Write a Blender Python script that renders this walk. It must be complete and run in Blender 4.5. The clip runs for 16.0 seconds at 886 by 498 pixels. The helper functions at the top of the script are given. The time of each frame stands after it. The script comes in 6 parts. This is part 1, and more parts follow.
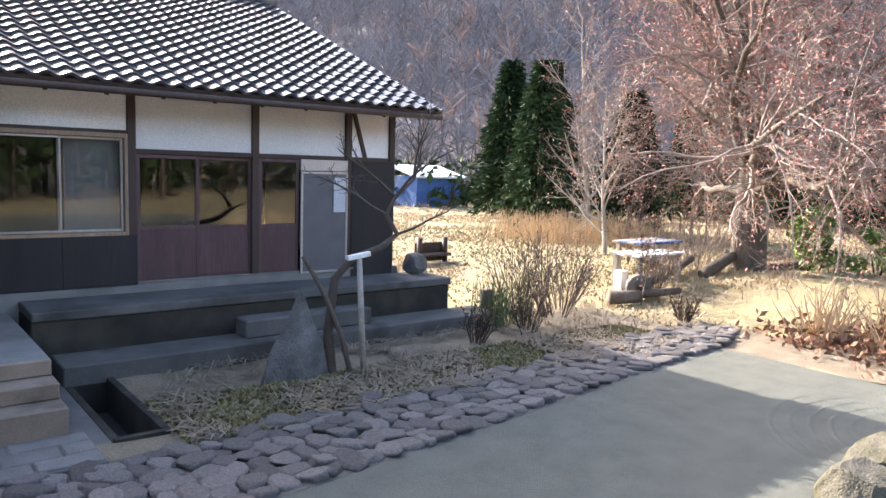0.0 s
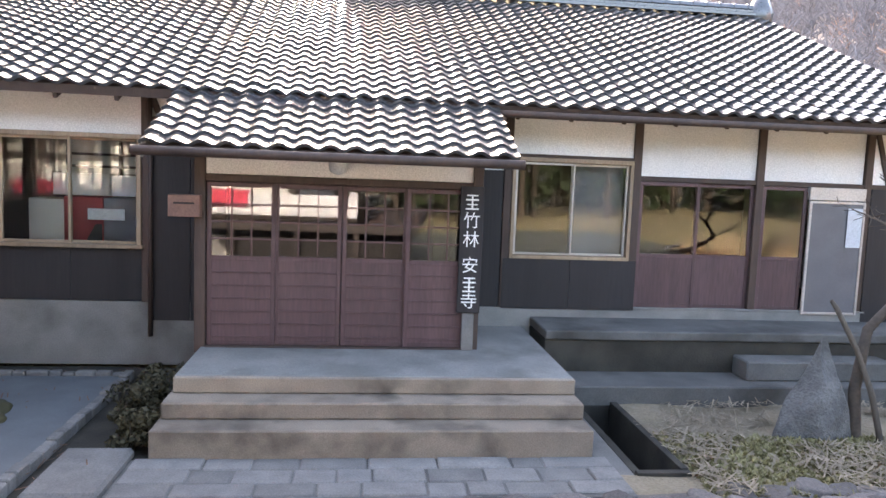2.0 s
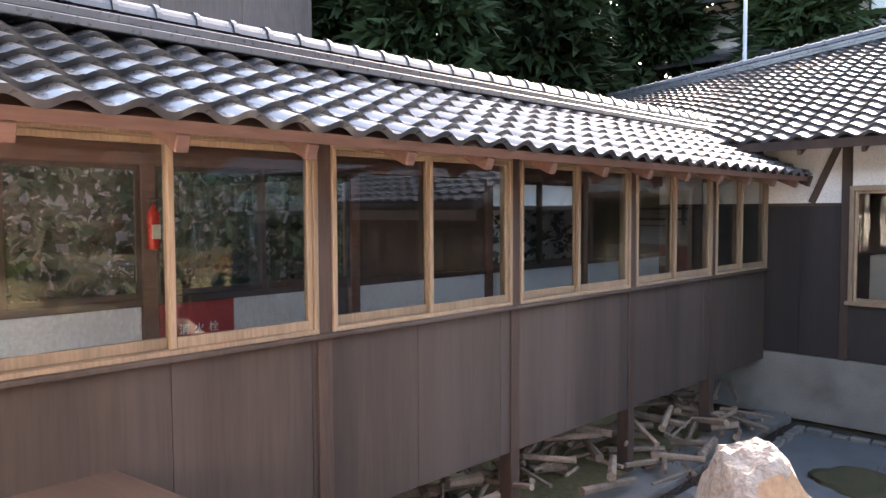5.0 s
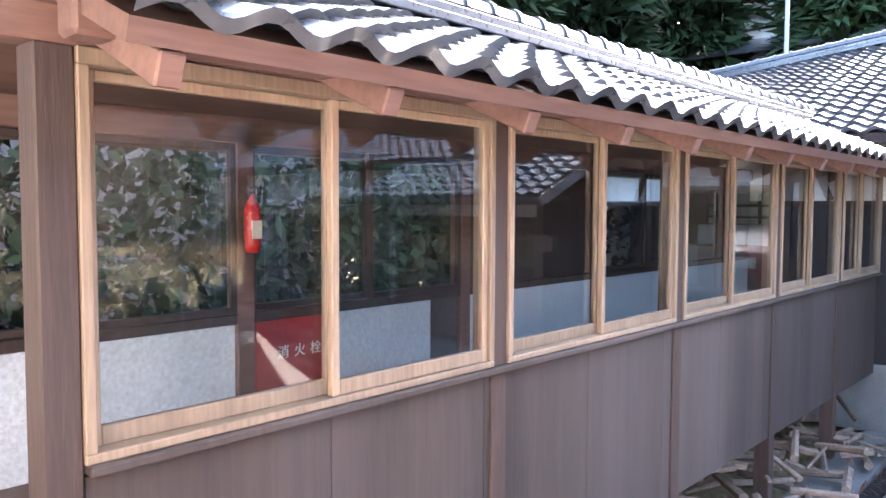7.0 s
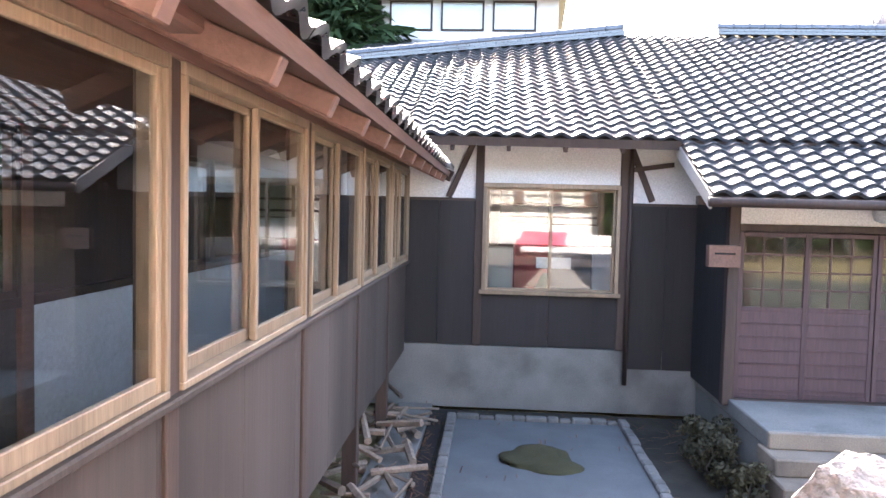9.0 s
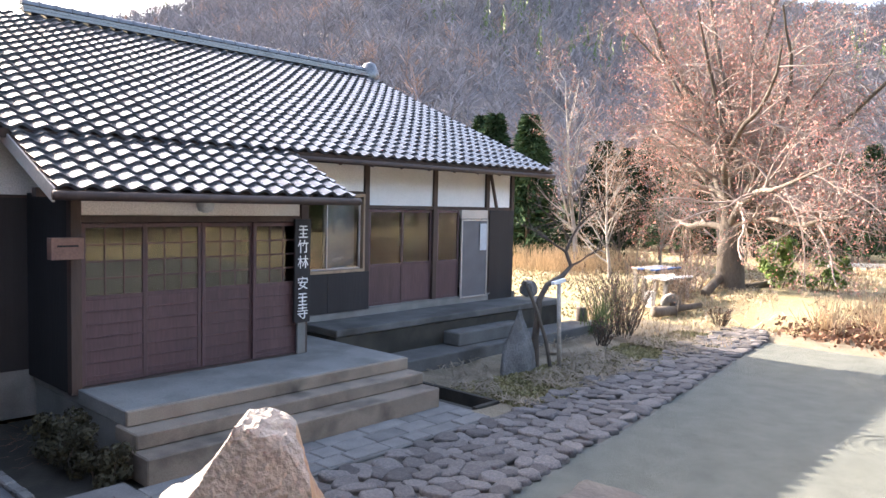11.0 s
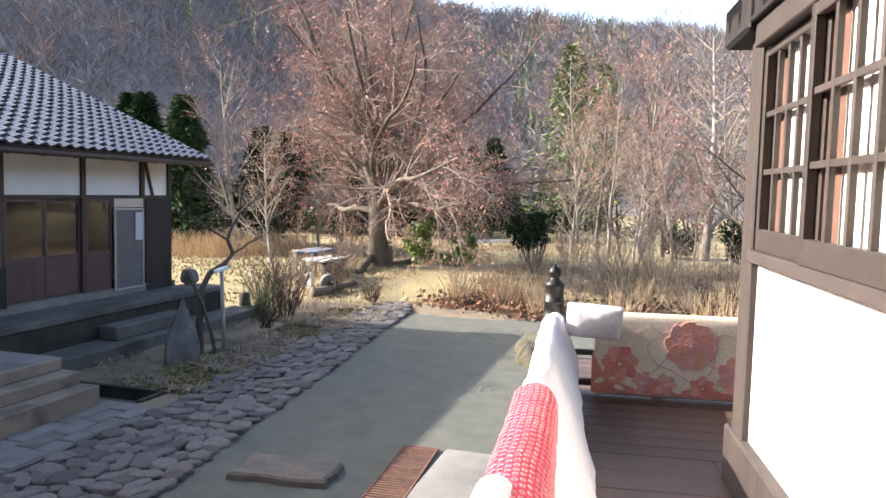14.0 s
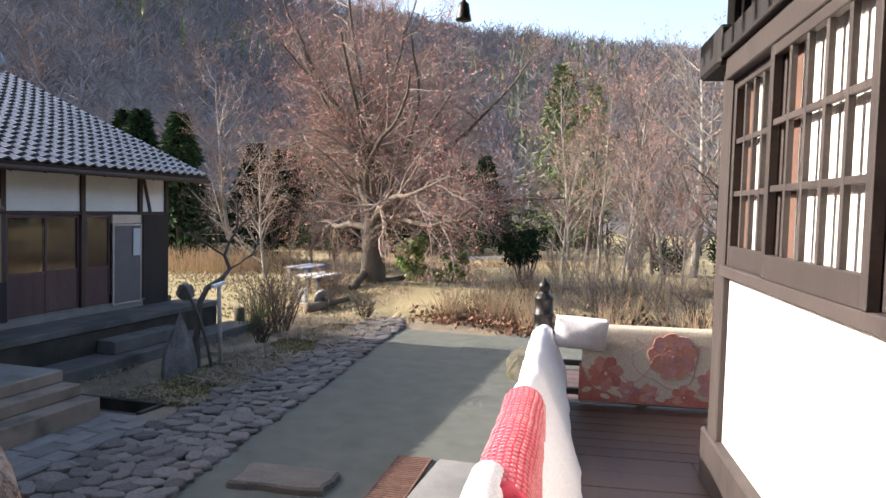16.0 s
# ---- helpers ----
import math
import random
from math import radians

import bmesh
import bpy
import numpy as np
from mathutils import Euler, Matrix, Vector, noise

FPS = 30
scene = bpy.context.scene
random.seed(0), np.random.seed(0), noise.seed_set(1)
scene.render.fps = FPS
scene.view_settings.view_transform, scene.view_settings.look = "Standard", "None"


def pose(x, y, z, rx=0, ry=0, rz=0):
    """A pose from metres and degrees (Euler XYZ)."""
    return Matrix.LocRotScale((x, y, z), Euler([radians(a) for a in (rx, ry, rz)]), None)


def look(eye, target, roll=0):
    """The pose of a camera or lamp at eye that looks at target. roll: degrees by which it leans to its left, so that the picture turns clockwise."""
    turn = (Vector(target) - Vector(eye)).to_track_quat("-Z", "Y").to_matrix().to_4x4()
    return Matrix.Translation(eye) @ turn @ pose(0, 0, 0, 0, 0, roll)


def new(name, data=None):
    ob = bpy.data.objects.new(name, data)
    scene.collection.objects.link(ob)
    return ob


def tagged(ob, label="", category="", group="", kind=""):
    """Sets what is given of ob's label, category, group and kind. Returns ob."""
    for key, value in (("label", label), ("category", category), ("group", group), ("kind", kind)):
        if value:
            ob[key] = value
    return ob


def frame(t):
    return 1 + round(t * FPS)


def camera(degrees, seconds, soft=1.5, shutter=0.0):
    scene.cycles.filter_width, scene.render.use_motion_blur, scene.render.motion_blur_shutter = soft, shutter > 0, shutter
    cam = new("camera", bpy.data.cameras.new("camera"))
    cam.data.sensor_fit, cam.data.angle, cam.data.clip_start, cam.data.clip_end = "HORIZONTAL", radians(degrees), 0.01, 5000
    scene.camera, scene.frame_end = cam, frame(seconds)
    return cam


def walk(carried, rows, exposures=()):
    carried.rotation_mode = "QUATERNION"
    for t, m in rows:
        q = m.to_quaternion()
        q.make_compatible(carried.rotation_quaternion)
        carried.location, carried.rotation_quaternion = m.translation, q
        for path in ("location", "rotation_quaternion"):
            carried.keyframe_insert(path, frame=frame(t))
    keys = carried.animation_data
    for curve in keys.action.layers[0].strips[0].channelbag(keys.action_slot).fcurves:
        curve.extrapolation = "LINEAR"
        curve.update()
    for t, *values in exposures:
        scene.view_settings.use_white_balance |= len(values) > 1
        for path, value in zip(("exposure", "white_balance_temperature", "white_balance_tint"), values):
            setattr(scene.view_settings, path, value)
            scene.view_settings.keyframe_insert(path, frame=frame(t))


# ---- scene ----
cam = camera(61.9, 16.0)
PATH = [
    (0, (4.706, -1.299, 2.612), (5.944, 0.257, 2.394), 1.8),
    (0.5, (4.527, -1.073, 2.601), (5.572, 0.62, 2.397), 1.8),
    (1, (4.333, -0.79, 2.576), (5.134, 1.032, 2.383), 1.9),
    (1.5, (4.106, -0.611, 2.577), (4.648, 1.305, 2.387), 1.9),
    (2, (3.896, -0.589, 2.694), (4.119, 1.388, 2.487), 2.2),
    (2.5, (3.775, -0.453, 2.701), (3.66, 1.534, 2.502), 1.9),
    (3, (3.345, -0.364, 2.664), (2.955, 1.59, 2.492), 1.8),
    (3.5, (3.053, -0.313, 2.667), (2.344, 1.552, 2.525), 0.7),
    (4, (2.776, -0.472, 2.713), (1.782, 1.26, 2.601), -0.2),
    (4.5, (2.465, -0.632, 2.721), (1.237, 0.944, 2.622), -0.1),
    (5, (2.055, -0.688, 2.728), (0.661, 0.743, 2.626), -0.2),
    (7.5, (0.13, -0.616, 2.718), (-1.203, 0.869, 2.592), 0.7),
    (8, (-0.215, -0.559, 2.680), (-1.23, 1.161, 2.571), 0.4),
    (8.5, (-0.396, -0.558, 2.694), (-0.991, 1.348, 2.584), 1.3),
    (9, (-0.547, -0.466, 2.661), (-0.682, 1.526, 2.553), 1.4),
    (9.5, (-0.711, -0.417, 2.687), (-0.359, 1.549, 2.573), 1.3),
    (10, (-0.857, -0.492, 2.704), (-0.056, 1.337, 2.594), 1.4),
    (12.5, (-1.59, -0.855, 2.947), (0.285, -0.177, 2.784), 1.8),
    (13, (-1.646, -0.912, 2.932), (0.255, -0.31, 2.775), 1.9),
    (13.5, (-1.719, -0.987, 2.945), (0.187, -0.402, 2.789), 1.6),
    (14, (-1.827, -1.025, 2.966), (0.085, -0.46, 2.812), 1.4),
    (14.5, (-1.934, -1.052, 2.963), (-0.016, -0.502, 2.819), 1.4),
    (15, (-2.029, -1.073, 2.975), (-0.108, -0.534, 2.840), 1.4),
    (15.5, (-2.103, -1.081, 2.984), (-0.18, -0.545, 2.860), 1.4),
    (16, (-2.13, -1.084, 2.976), (-0.209, -0.539, 2.868), 1.6),
]
walk(cam, [(t, look(eye, target, roll)) for t, eye, target, roll in PATH],
     exposures=((0, 2.45, 6700, 16), (0.5, 3.0, 6500, 16), (1, 3.15, 6800, 16), (1.5, 3.3, 7300, 17), (2.5, 3.5, 7750, 17), (4, 3.3, 7700, 17), (5, 3.2, 7500, 17), (7.5, 4.2, 6100, 17), (8, 4.2, 6250, 17), (8.5, 4.1, 6500, 17), (9, 3.95, 6900, 17), (10, 3.3, 7050, 17), (12.5, 2.4, 6850, 14), (13.5, 2.1, 6800, 14), (14.5, 1.88, 6770, 14), (16, 1.6, 6750, 14)))

# ---- world, sun ----
SUN_AZ, SUN_EL = 97.0, 27.3
world = bpy.data.worlds.new("world")
scene.world = world
world.use_nodes = True
wn = world.node_tree
wn.nodes.clear()
sky = wn.nodes.new("ShaderNodeTexSky")
sky.sky_type = "NISHITA"
sky.sun_disc = False
sky.sun_elevation = radians(SUN_EL)
sky.sun_rotation = radians(90 - SUN_AZ)
sky.dust_density = 3.0
bg = wn.nodes.new("ShaderNodeBackground")
bg.inputs["Strength"].default_value = 0.15
wout = wn.nodes.new("ShaderNodeOutputWorld")
wn.links.new(sky.outputs[0], bg.inputs["Color"])
wn.links.new(bg.outputs[0], wout.inputs["Surface"])
sun_data = bpy.data.lights.new("sun", "SUN")
sun_data.energy = 3.6
sun_data.angle = radians(0.5)
sun_data.color = (1.0, 0.93, 0.84)
sun = new("sun", sun_data)
sun_dir = Vector((math.cos(radians(SUN_AZ)) * math.cos(radians(SUN_EL)),
                  math.sin(radians(SUN_AZ)) * math.cos(radians(SUN_EL)), math.sin(radians(SUN_EL))))
sun.matrix_world = look(sun_dir * 60, (0, 0, 0))

# ---- materials ----
def mat(name, a, b=None, rough=0.7, scale=3.0, fine=40.0, bump=0.25, metal=0.0, stretch=(1, 1, 1), spec=0.4,
        stain=None, stain_amount=0.35, stain_scale=0.8, dist=0.01, coat=0.0, rnd=0.12):
    """Procedural surface: broad tone a to b, fine grain, optional stains, per-object variation."""
    m = bpy.data.materials.new(name)
    m.use_nodes = True
    nt = m.node_tree
    p = nt.nodes["Principled BSDF"]
    b = b or tuple(c * 0.75 for c in a)
    tc = nt.nodes.new("ShaderNodeTexCoord")
    mp = nt.nodes.new("ShaderNodeMapping")
    mp.inputs["Scale"].default_value = stretch
    nt.links.new(tc.outputs["Object"], mp.inputs["Vector"])

    def noise_node(sc, det):
        n = nt.nodes.new("ShaderNodeTexNoise")
        n.inputs["Scale"].default_value = sc
        n.inputs["Detail"].default_value = det
        nt.links.new(mp.outputs[0], n.inputs["Vector"])
        return n

    def mix(kind, fac, c1, c2):
        x = nt.nodes.new("ShaderNodeMix")
        x.data_type, x.blend_type = "RGBA", kind
        for sock, val in ((x.inputs[0], fac), (x.inputs[6], c1), (x.inputs[7], c2)):
            if isinstance(val, (int, float)):
                sock.default_value = val
            elif isinstance(val, tuple):
                sock.default_value = (*val, 1)
            else:
                nt.links.new(val, sock)
        return x.outputs[2]

    def ramp(src, lo, hi):
        r = nt.nodes.new("ShaderNodeMapRange")
        r.inputs["From Min"].default_value, r.inputs["From Max"].default_value = lo, hi
        nt.links.new(src, r.inputs["Value"])
        return r.outputs[0]
    n1, n2 = noise_node(scale, 5), noise_node(fine, 3)
    col = mix("MIX", ramp(n1.outputs["Fac"], 0.3, 0.7), a, b)
    fine_c = mix("MIX", ramp(n2.outputs["Fac"], 0.3, 0.7), (0.78, 0.78, 0.78), (1.1, 1.1, 1.1))
    col = mix("MULTIPLY", 1.0, col, fine_c)
    if stain:
        n3 = noise_node(stain_scale, 6)
        f = ramp(n3.outputs["Fac"], 0.5, 0.72)
        mul = nt.nodes.new("ShaderNodeMath")
        mul.operation = "MULTIPLY"
        mul.inputs[1].default_value = stain_amount
        nt.links.new(f, mul.inputs[0])
        col = mix("MIX", mul.outputs[0], col, stain)
    if rnd:
        oi = nt.nodes.new("ShaderNodeObjectInfo")
        rr = nt.nodes.new("ShaderNodeMapRange")
        rr.inputs["To Min"].default_value, rr.inputs["To Max"].default_value = 1 - rnd, 1 + rnd
        nt.links.new(oi.outputs["Random"], rr.inputs["Value"])
        gi = nt.nodes.new("ShaderNodeNewGeometry")
        r2 = nt.nodes.new("ShaderNodeMapRange")
        r2.inputs["To Min"].default_value, r2.inputs["To Max"].default_value = 1 - rnd, 1 + rnd
        nt.links.new(gi.outputs["Random Per Island"], r2.inputs["Value"])
        mm = nt.nodes.new("ShaderNodeMath")
        mm.operation = "MULTIPLY"
        nt.links.new(rr.outputs[0], mm.inputs[0])
        nt.links.new(r2.outputs[0], mm.inputs[1])
        cc = nt.nodes.new("ShaderNodeCombineColor")
        for i in range(3):
            nt.links.new(mm.outputs[0], cc.inputs[i])
        col = mix("MULTIPLY", 1.0, col, cc.outputs[0])
    nt.links.new(col, p.inputs["Base Color"])
    p.inputs["Metallic"].default_value = metal
    p.inputs["Specular IOR Level"].default_value = spec
    p.inputs["Coat Weight"].default_value = coat
    rg = nt.nodes.new("ShaderNodeMapRange")
    rg.inputs["To Min"].default_value, rg.inputs["To Max"].default_value = max(rough - 0.1, 0.02), min(rough + 0.1, 1)
    nt.links.new(n2.outputs["Fac"], rg.inputs["Value"])
    nt.links.new(rg.outputs[0], p.inputs["Roughness"])
    if bump:
        bp = nt.nodes.new("ShaderNodeBump")
        bp.inputs["Strength"].default_value = bump
        bp.inputs["Distance"].default_value = dist
        ad = nt.nodes.new("ShaderNodeMath")
        nt.links.new(n1.outputs["Fac"], ad.inputs[0])
        nt.links.new(n2.outputs["Fac"], ad.inputs[1])
        nt.links.new(ad.outputs[0], bp.inputs["Height"])
        nt.links.new(bp.outputs[0], p.inputs["Normal"])
    return m


def glass_mat(name, tint=(0.92, 0.95, 0.94), rough=0.01):
    m = bpy.data.materials.new(name)
    m.use_nodes = True
    p = m.node_tree.nodes["Principled BSDF"]
    p.inputs["Base Color"].default_value = (*tint, 1)
    p.inputs["Transmission Weight"].default_value = 1.0
    p.inputs["Roughness"].default_value = rough
    p.inputs["IOR"].default_value = 1.5
    return m


M_TILE = mat("glazed_tile", (0.045, 0.047, 0.052), (0.07, 0.072, 0.077), rough=0.3, scale=2, fine=25, bump=0.08, spec=0.9, rnd=0.25, coat=0.4)
M_PLASTER = mat("white_plaster", (0.78, 0.77, 0.76), (0.7, 0.69, 0.68), rough=0.85, scale=1.2, fine=60, bump=0.08, stain=(0.6, 0.57, 0.53), stain_amount=0.25)
M_HALLWALL = mat("hall_plaster", (0.8, 0.79, 0.76), (0.76, 0.75, 0.73), rough=0.85, scale=1.5, fine=80, bump=0.06)
M_DARKWOOD = mat("dark_board", (0.016, 0.0145, 0.0155), (0.025, 0.022, 0.023), rough=0.7, scale=3, fine=30, stretch=(1, 1, 0.08), bump=0.3, stain=(0.04, 0.036, 0.034), stain_amount=0.3)
M_POST = mat("brown_timber", (0.07, 0.045, 0.035), (0.045, 0.03, 0.025), rough=0.65, scale=5, fine=50, stretch=(1, 1, 0.1), bump=0.3)
M_HALLPOST = mat("hall_timber", (0.058, 0.046, 0.042), (0.038, 0.031, 0.03), rough=0.7, scale=5, fine=50, stretch=(1, 1, 0.1), bump=0.3)
M_DOOR = mat("plum_board", (0.1, 0.058, 0.058), (0.075, 0.042, 0.045), rough=0.55, scale=4, fine=50, stretch=(1, 1, 0.1), bump=0.2)
M_WARMWOOD = mat("honey_timber", (0.35, 0.255, 0.17), (0.25, 0.18, 0.12), rough=0.5, scale=5, fine=60, stretch=(1, 1, 0.1), bump=0.2)
M_REDWOOD = mat("red_brown_beam", (0.19, 0.105, 0.078), (0.13, 0.072, 0.056), rough=0.6, scale=4, fine=40, stretch=(1, 0.1, 1), bump=0.25)
M_CORWALL = mat("weathered_board", (0.07, 0.051, 0.041), (0.042, 0.032, 0.028), rough=0.75, scale=3, fine=35, stretch=(1, 1, 0.06), bump=0.35, stain=(0.15, 0.12, 0.11), stain_amount=0.4)
M_CONC = mat("old_concrete", (0.23, 0.225, 0.21), (0.165, 0.162, 0.152), rough=0.9, scale=2, fine=70, bump=0.3, stain=(0.06, 0.06, 0.05), stain_amount=0.7, stain_scale=1.2)
M_CONCOLD = mat("dark_concrete", (0.13, 0.128, 0.12), (0.085, 0.084, 0.08), rough=0.9, scale=2, fine=70, bump=0.4, stain=(0.03, 0.03, 0.026), stain_amount=0.8, stain_scale=1.6)
M_OLIVE = mat("olive_grass", (0.27, 0.235, 0.11), (0.19, 0.175, 0.08), rough=0.8, bump=0, rnd=0.35)
M_STEP = mat("step_stone", (0.27, 0.22, 0.17), (0.2, 0.16, 0.125), rough=0.88, scale=2.5, fine=80, bump=0.35, stain=(0.045, 0.04, 0.032), stain_amount=0.75, stain_scale=2.2)
# Moss and stains, with the base darkened further for shade by the drain
M_MOSS = mat("mossy_shaded_stone", (0.04, 0.037, 0.029), (0.018, 0.017, 0.014), rough=0.95, scale=2.5, fine=40, bump=0.5, stain=(0.1, 0.088, 0.07), stain_amount=0.3, stain_scale=1.6)
M_FLAG = mat("flagstone", (0.17, 0.165, 0.155), (0.12, 0.117, 0.112), rough=0.9, scale=4, fine=60, bump=0.35, rnd=0.2)
M_COB = mat("river_cobble", (0.12, 0.108, 0.102), (0.062, 0.058, 0.058), rough=0.8, scale=6, fine=60, bump=0.3, rnd=0.4, stain=(0.2, 0.18, 0.15), stain_amount=0.4, stain_scale=5)
M_GRAVEL = mat("raked_sand", (0.165, 0.176, 0.15), (0.125, 0.136, 0.115), rough=0.95, scale=2.6, fine=95, bump=0.9, dist=0.035, rnd=0)
M_GROUND = mat("dry_lawn", (0.33, 0.27, 0.15), (0.22, 0.2, 0.1), rough=0.95, scale=0.5, fine=18, bump=0.7, dist=0.05, rnd=0, stain=(0.17, 0.13, 0.09), stain_amount=0.7, stain_scale=0.35)
M_SOIL = mat("leaf_litter", (0.24, 0.195, 0.135), (0.16, 0.135, 0.09), rough=0.95, scale=2, fine=30, bump=0.8, dist=0.04, rnd=0, stain=(0.26, 0.22, 0.17), stain_amount=0.6, stain_scale=3)
M_ROCK = mat("pale_boulder", (0.42, 0.39, 0.35), (0.22, 0.2, 0.18), rough=0.9, scale=5, fine=40, bump=0.8, dist=0.03)
M_ROCKCUT = mat("ochre_rock", (0.33, 0.2, 0.11), (0.25, 0.16, 0.1), rough=0.85, scale=3, fine=40, bump=0.3)
M_GREYROCK = mat("grey_rock", (0.19, 0.185, 0.18), (0.085, 0.085, 0.08), rough=0.9, scale=4, fine=40, bump=0.8, dist=0.03)
M_MOSSROCK = mat("mossy_rock", (0.15, 0.135, 0.1), (0.07, 0.068, 0.045), rough=0.95, scale=5, fine=45, bump=0.9, dist=0.03, stain=(0.13, 0.13, 0.04), stain_amount=0.6, stain_scale=2.5)
M_AZALEA = mat("brown_green_leaf", (0.05, 0.042, 0.02), (0.028, 0.026, 0.013), rough=0.8, bump=0, rnd=0.35)
M_FLOOR = mat("porch_boards", (0.115, 0.075, 0.06), (0.08, 0.052, 0.043), rough=0.5, scale=3, fine=45, stretch=(0.1, 1, 1), bump=0.2, rnd=0.2)
M_LATTICE = mat("grey_brown_lattice", (0.07, 0.057, 0.054), (0.048, 0.04, 0.039), rough=0.6, scale=4, fine=50, bump=0.15)
M_PAPER = mat("shoji_paper", (0.82, 0.81, 0.77), (0.78, 0.77, 0.73), rough=0.9, scale=3, fine=60, bump=0.03, rnd=0.03)
M_INWHITE = mat("pale_panel", (0.62, 0.66, 0.7), (0.55, 0.59, 0.63), rough=0.6, scale=2, fine=50, bump=0.05)
M_RED = mat("red_panel", (0.33, 0.03, 0.03), (0.26, 0.025, 0.025), rough=0.5, scale=3, fine=50, bump=0.05)
M_REDBRIGHT = mat("red_paint", (0.55, 0.02, 0.015), (0.5, 0.02, 0.015), rough=0.25, bump=0.0)
# Near-black standing for the shade in rooms, slots and drains
M_SHADE = mat("deep_shade", (0.02, 0.018, 0.018), (0.03, 0.026, 0.025), rough=0.9, bump=0.1)
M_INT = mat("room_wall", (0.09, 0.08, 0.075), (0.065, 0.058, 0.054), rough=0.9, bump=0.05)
M_IRON = mat("black_iron", (0.03, 0.03, 0.03), (0.05, 0.047, 0.045), rough=0.45, metal=0.6, scale=8, bump=0.15)
M_RUST = mat("rusty_iron", (0.17, 0.09, 0.062), (0.11, 0.06, 0.045), rough=0.8, scale=12, bump=0.4)
M_BARK = mat("grey_bark", (0.15, 0.125, 0.1), (0.085, 0.07, 0.058), rough=0.9, scale=3, fine=25, stretch=(1, 1, 0.3), bump=0.7, dist=0.03, rnd=0.15)
M_TWIG = mat("grey_twig", (0.29, 0.235, 0.2), (0.2, 0.16, 0.14), rough=0.9, bump=0, rnd=0.25)
M_BARKPALE = mat("pale_bark", (0.38, 0.35, 0.31), (0.25, 0.225, 0.195), rough=0.9, scale=3, fine=25, bump=0.5, rnd=0.15)
M_BARKDARK = mat("dark_bark", (0.09, 0.07, 0.055), (0.055, 0.045, 0.038), rough=0.9, scale=6, fine=30, bump=0.6)
M_BUD = mat("red_bud", (0.46, 0.19, 0.15), (0.36, 0.15, 0.12), rough=0.7, bump=0, rnd=0.3)
M_BUDTAN = mat("tan_bud", (0.36, 0.23, 0.17), (0.3, 0.19, 0.14), rough=0.7, bump=0, rnd=0.3)
M_LEAFDARK = mat("dark_leaf", (0.022, 0.042, 0.018), (0.035, 0.056, 0.022), spec=0.15, rough=0.85, bump=0, rnd=0.35)
M_CEDAR = mat("cedar_needles", (0.028, 0.055, 0.024), (0.042, 0.072, 0.03), spec=0.15, rough=0.85, bump=0, rnd=0.35)
M_LEAFBRIGHT = mat("bright_leaf", (0.17, 0.27, 0.055), (0.12, 0.2, 0.045), rough=0.5, bump=0, rnd=0.3)
M_PINE = mat("pine_needles", (0.12, 0.16, 0.05), (0.08, 0.12, 0.04), rough=0.6, bump=0, rnd=0.3)
M_STRAW = mat("dry_cane", (0.56, 0.43, 0.28), (0.42, 0.32, 0.2), rough=0.8, bump=0, rnd=0.3)
M_LITTER = mat("dead_stalk", (0.4, 0.33, 0.24), (0.25, 0.2, 0.14), rough=0.85, bump=0, rnd=0.35)
M_DRYLEAF = mat("dead_leaf", (0.17, 0.085, 0.05), (0.12, 0.065, 0.04), rough=0.8, bump=0, rnd=0.35)
# Lifted mauve-grey carries the distant haze in the woods' colour
M_HILLTREE = mat("hazed_bare_wood", (0.28, 0.26, 0.272), (0.18, 0.17, 0.19), rough=0.95, scale=0.05, fine=1, bump=0, rnd=0.3)
M_HILLBUD = mat("far_budding_wood", (0.3, 0.2, 0.16), (0.24, 0.17, 0.145), rough=0.95, scale=0.05, fine=1, bump=0, rnd=0.3)
M_HILL = mat("hill_floor", (0.15, 0.13, 0.125), (0.1, 0.09, 0.092), rough=0.95, scale=0.04, fine=0.6, bump=0.6, dist=1.0, rnd=0, stain=(0.2, 0.165, 0.14), stain_amount=0.5, stain_scale=0.02)
M_FUTON = mat("white_cotton", (0.8, 0.8, 0.84), (0.76, 0.76, 0.81), rough=0.95, scale=5, fine=90, bump=0.15, rnd=0)
M_PINK = mat("pink_quilt", (0.72, 0.1, 0.16), (0.6, 0.05, 0.09), rough=0.95, scale=14, fine=60, bump=0.3, rnd=0)
M_PINKPALE = mat("pale_pink_weave", (0.8, 0.42, 0.44), (0.72, 0.3, 0.34), rough=0.95, bump=0.2, rnd=0.1)
M_CREAM = mat("cream_futon", (0.72, 0.67, 0.57), (0.67, 0.61, 0.51), rough=0.95, scale=3, fine=80, bump=0.15, rnd=0)
M_ROSE = mat("rose_print", (0.58, 0.24, 0.2), (0.5, 0.18, 0.16), rough=0.95, scale=8, fine=60, bump=0.1, rnd=0.15)
M_WHITEPAINT = mat("white_letter", (0.8, 0.8, 0.78), (0.76, 0.76, 0.74), rough=0.7, bump=0.05, rnd=0)
M_SCREEN = mat("insect_screen", (0.16, 0.16, 0.17), (0.13, 0.13, 0.14), rough=0.6, scale=3, fine=200, bump=0.05)
M_ALU = mat("pale_frame", (0.5, 0.46, 0.42), (0.42, 0.39, 0.36), rough=0.4, metal=0.2, bump=0.05)
M_BLUE = mat("blue_sheet", (0.05, 0.13, 0.33), (0.04, 0.1, 0.26), rough=0.6, scale=4, bump=0.3)
M_WATERSTONE = mat("bed_sand", (0.13, 0.142, 0.148), (0.1, 0.11, 0.115), rough=0.9, scale=2, fine=120, bump=0.4, rnd=0)
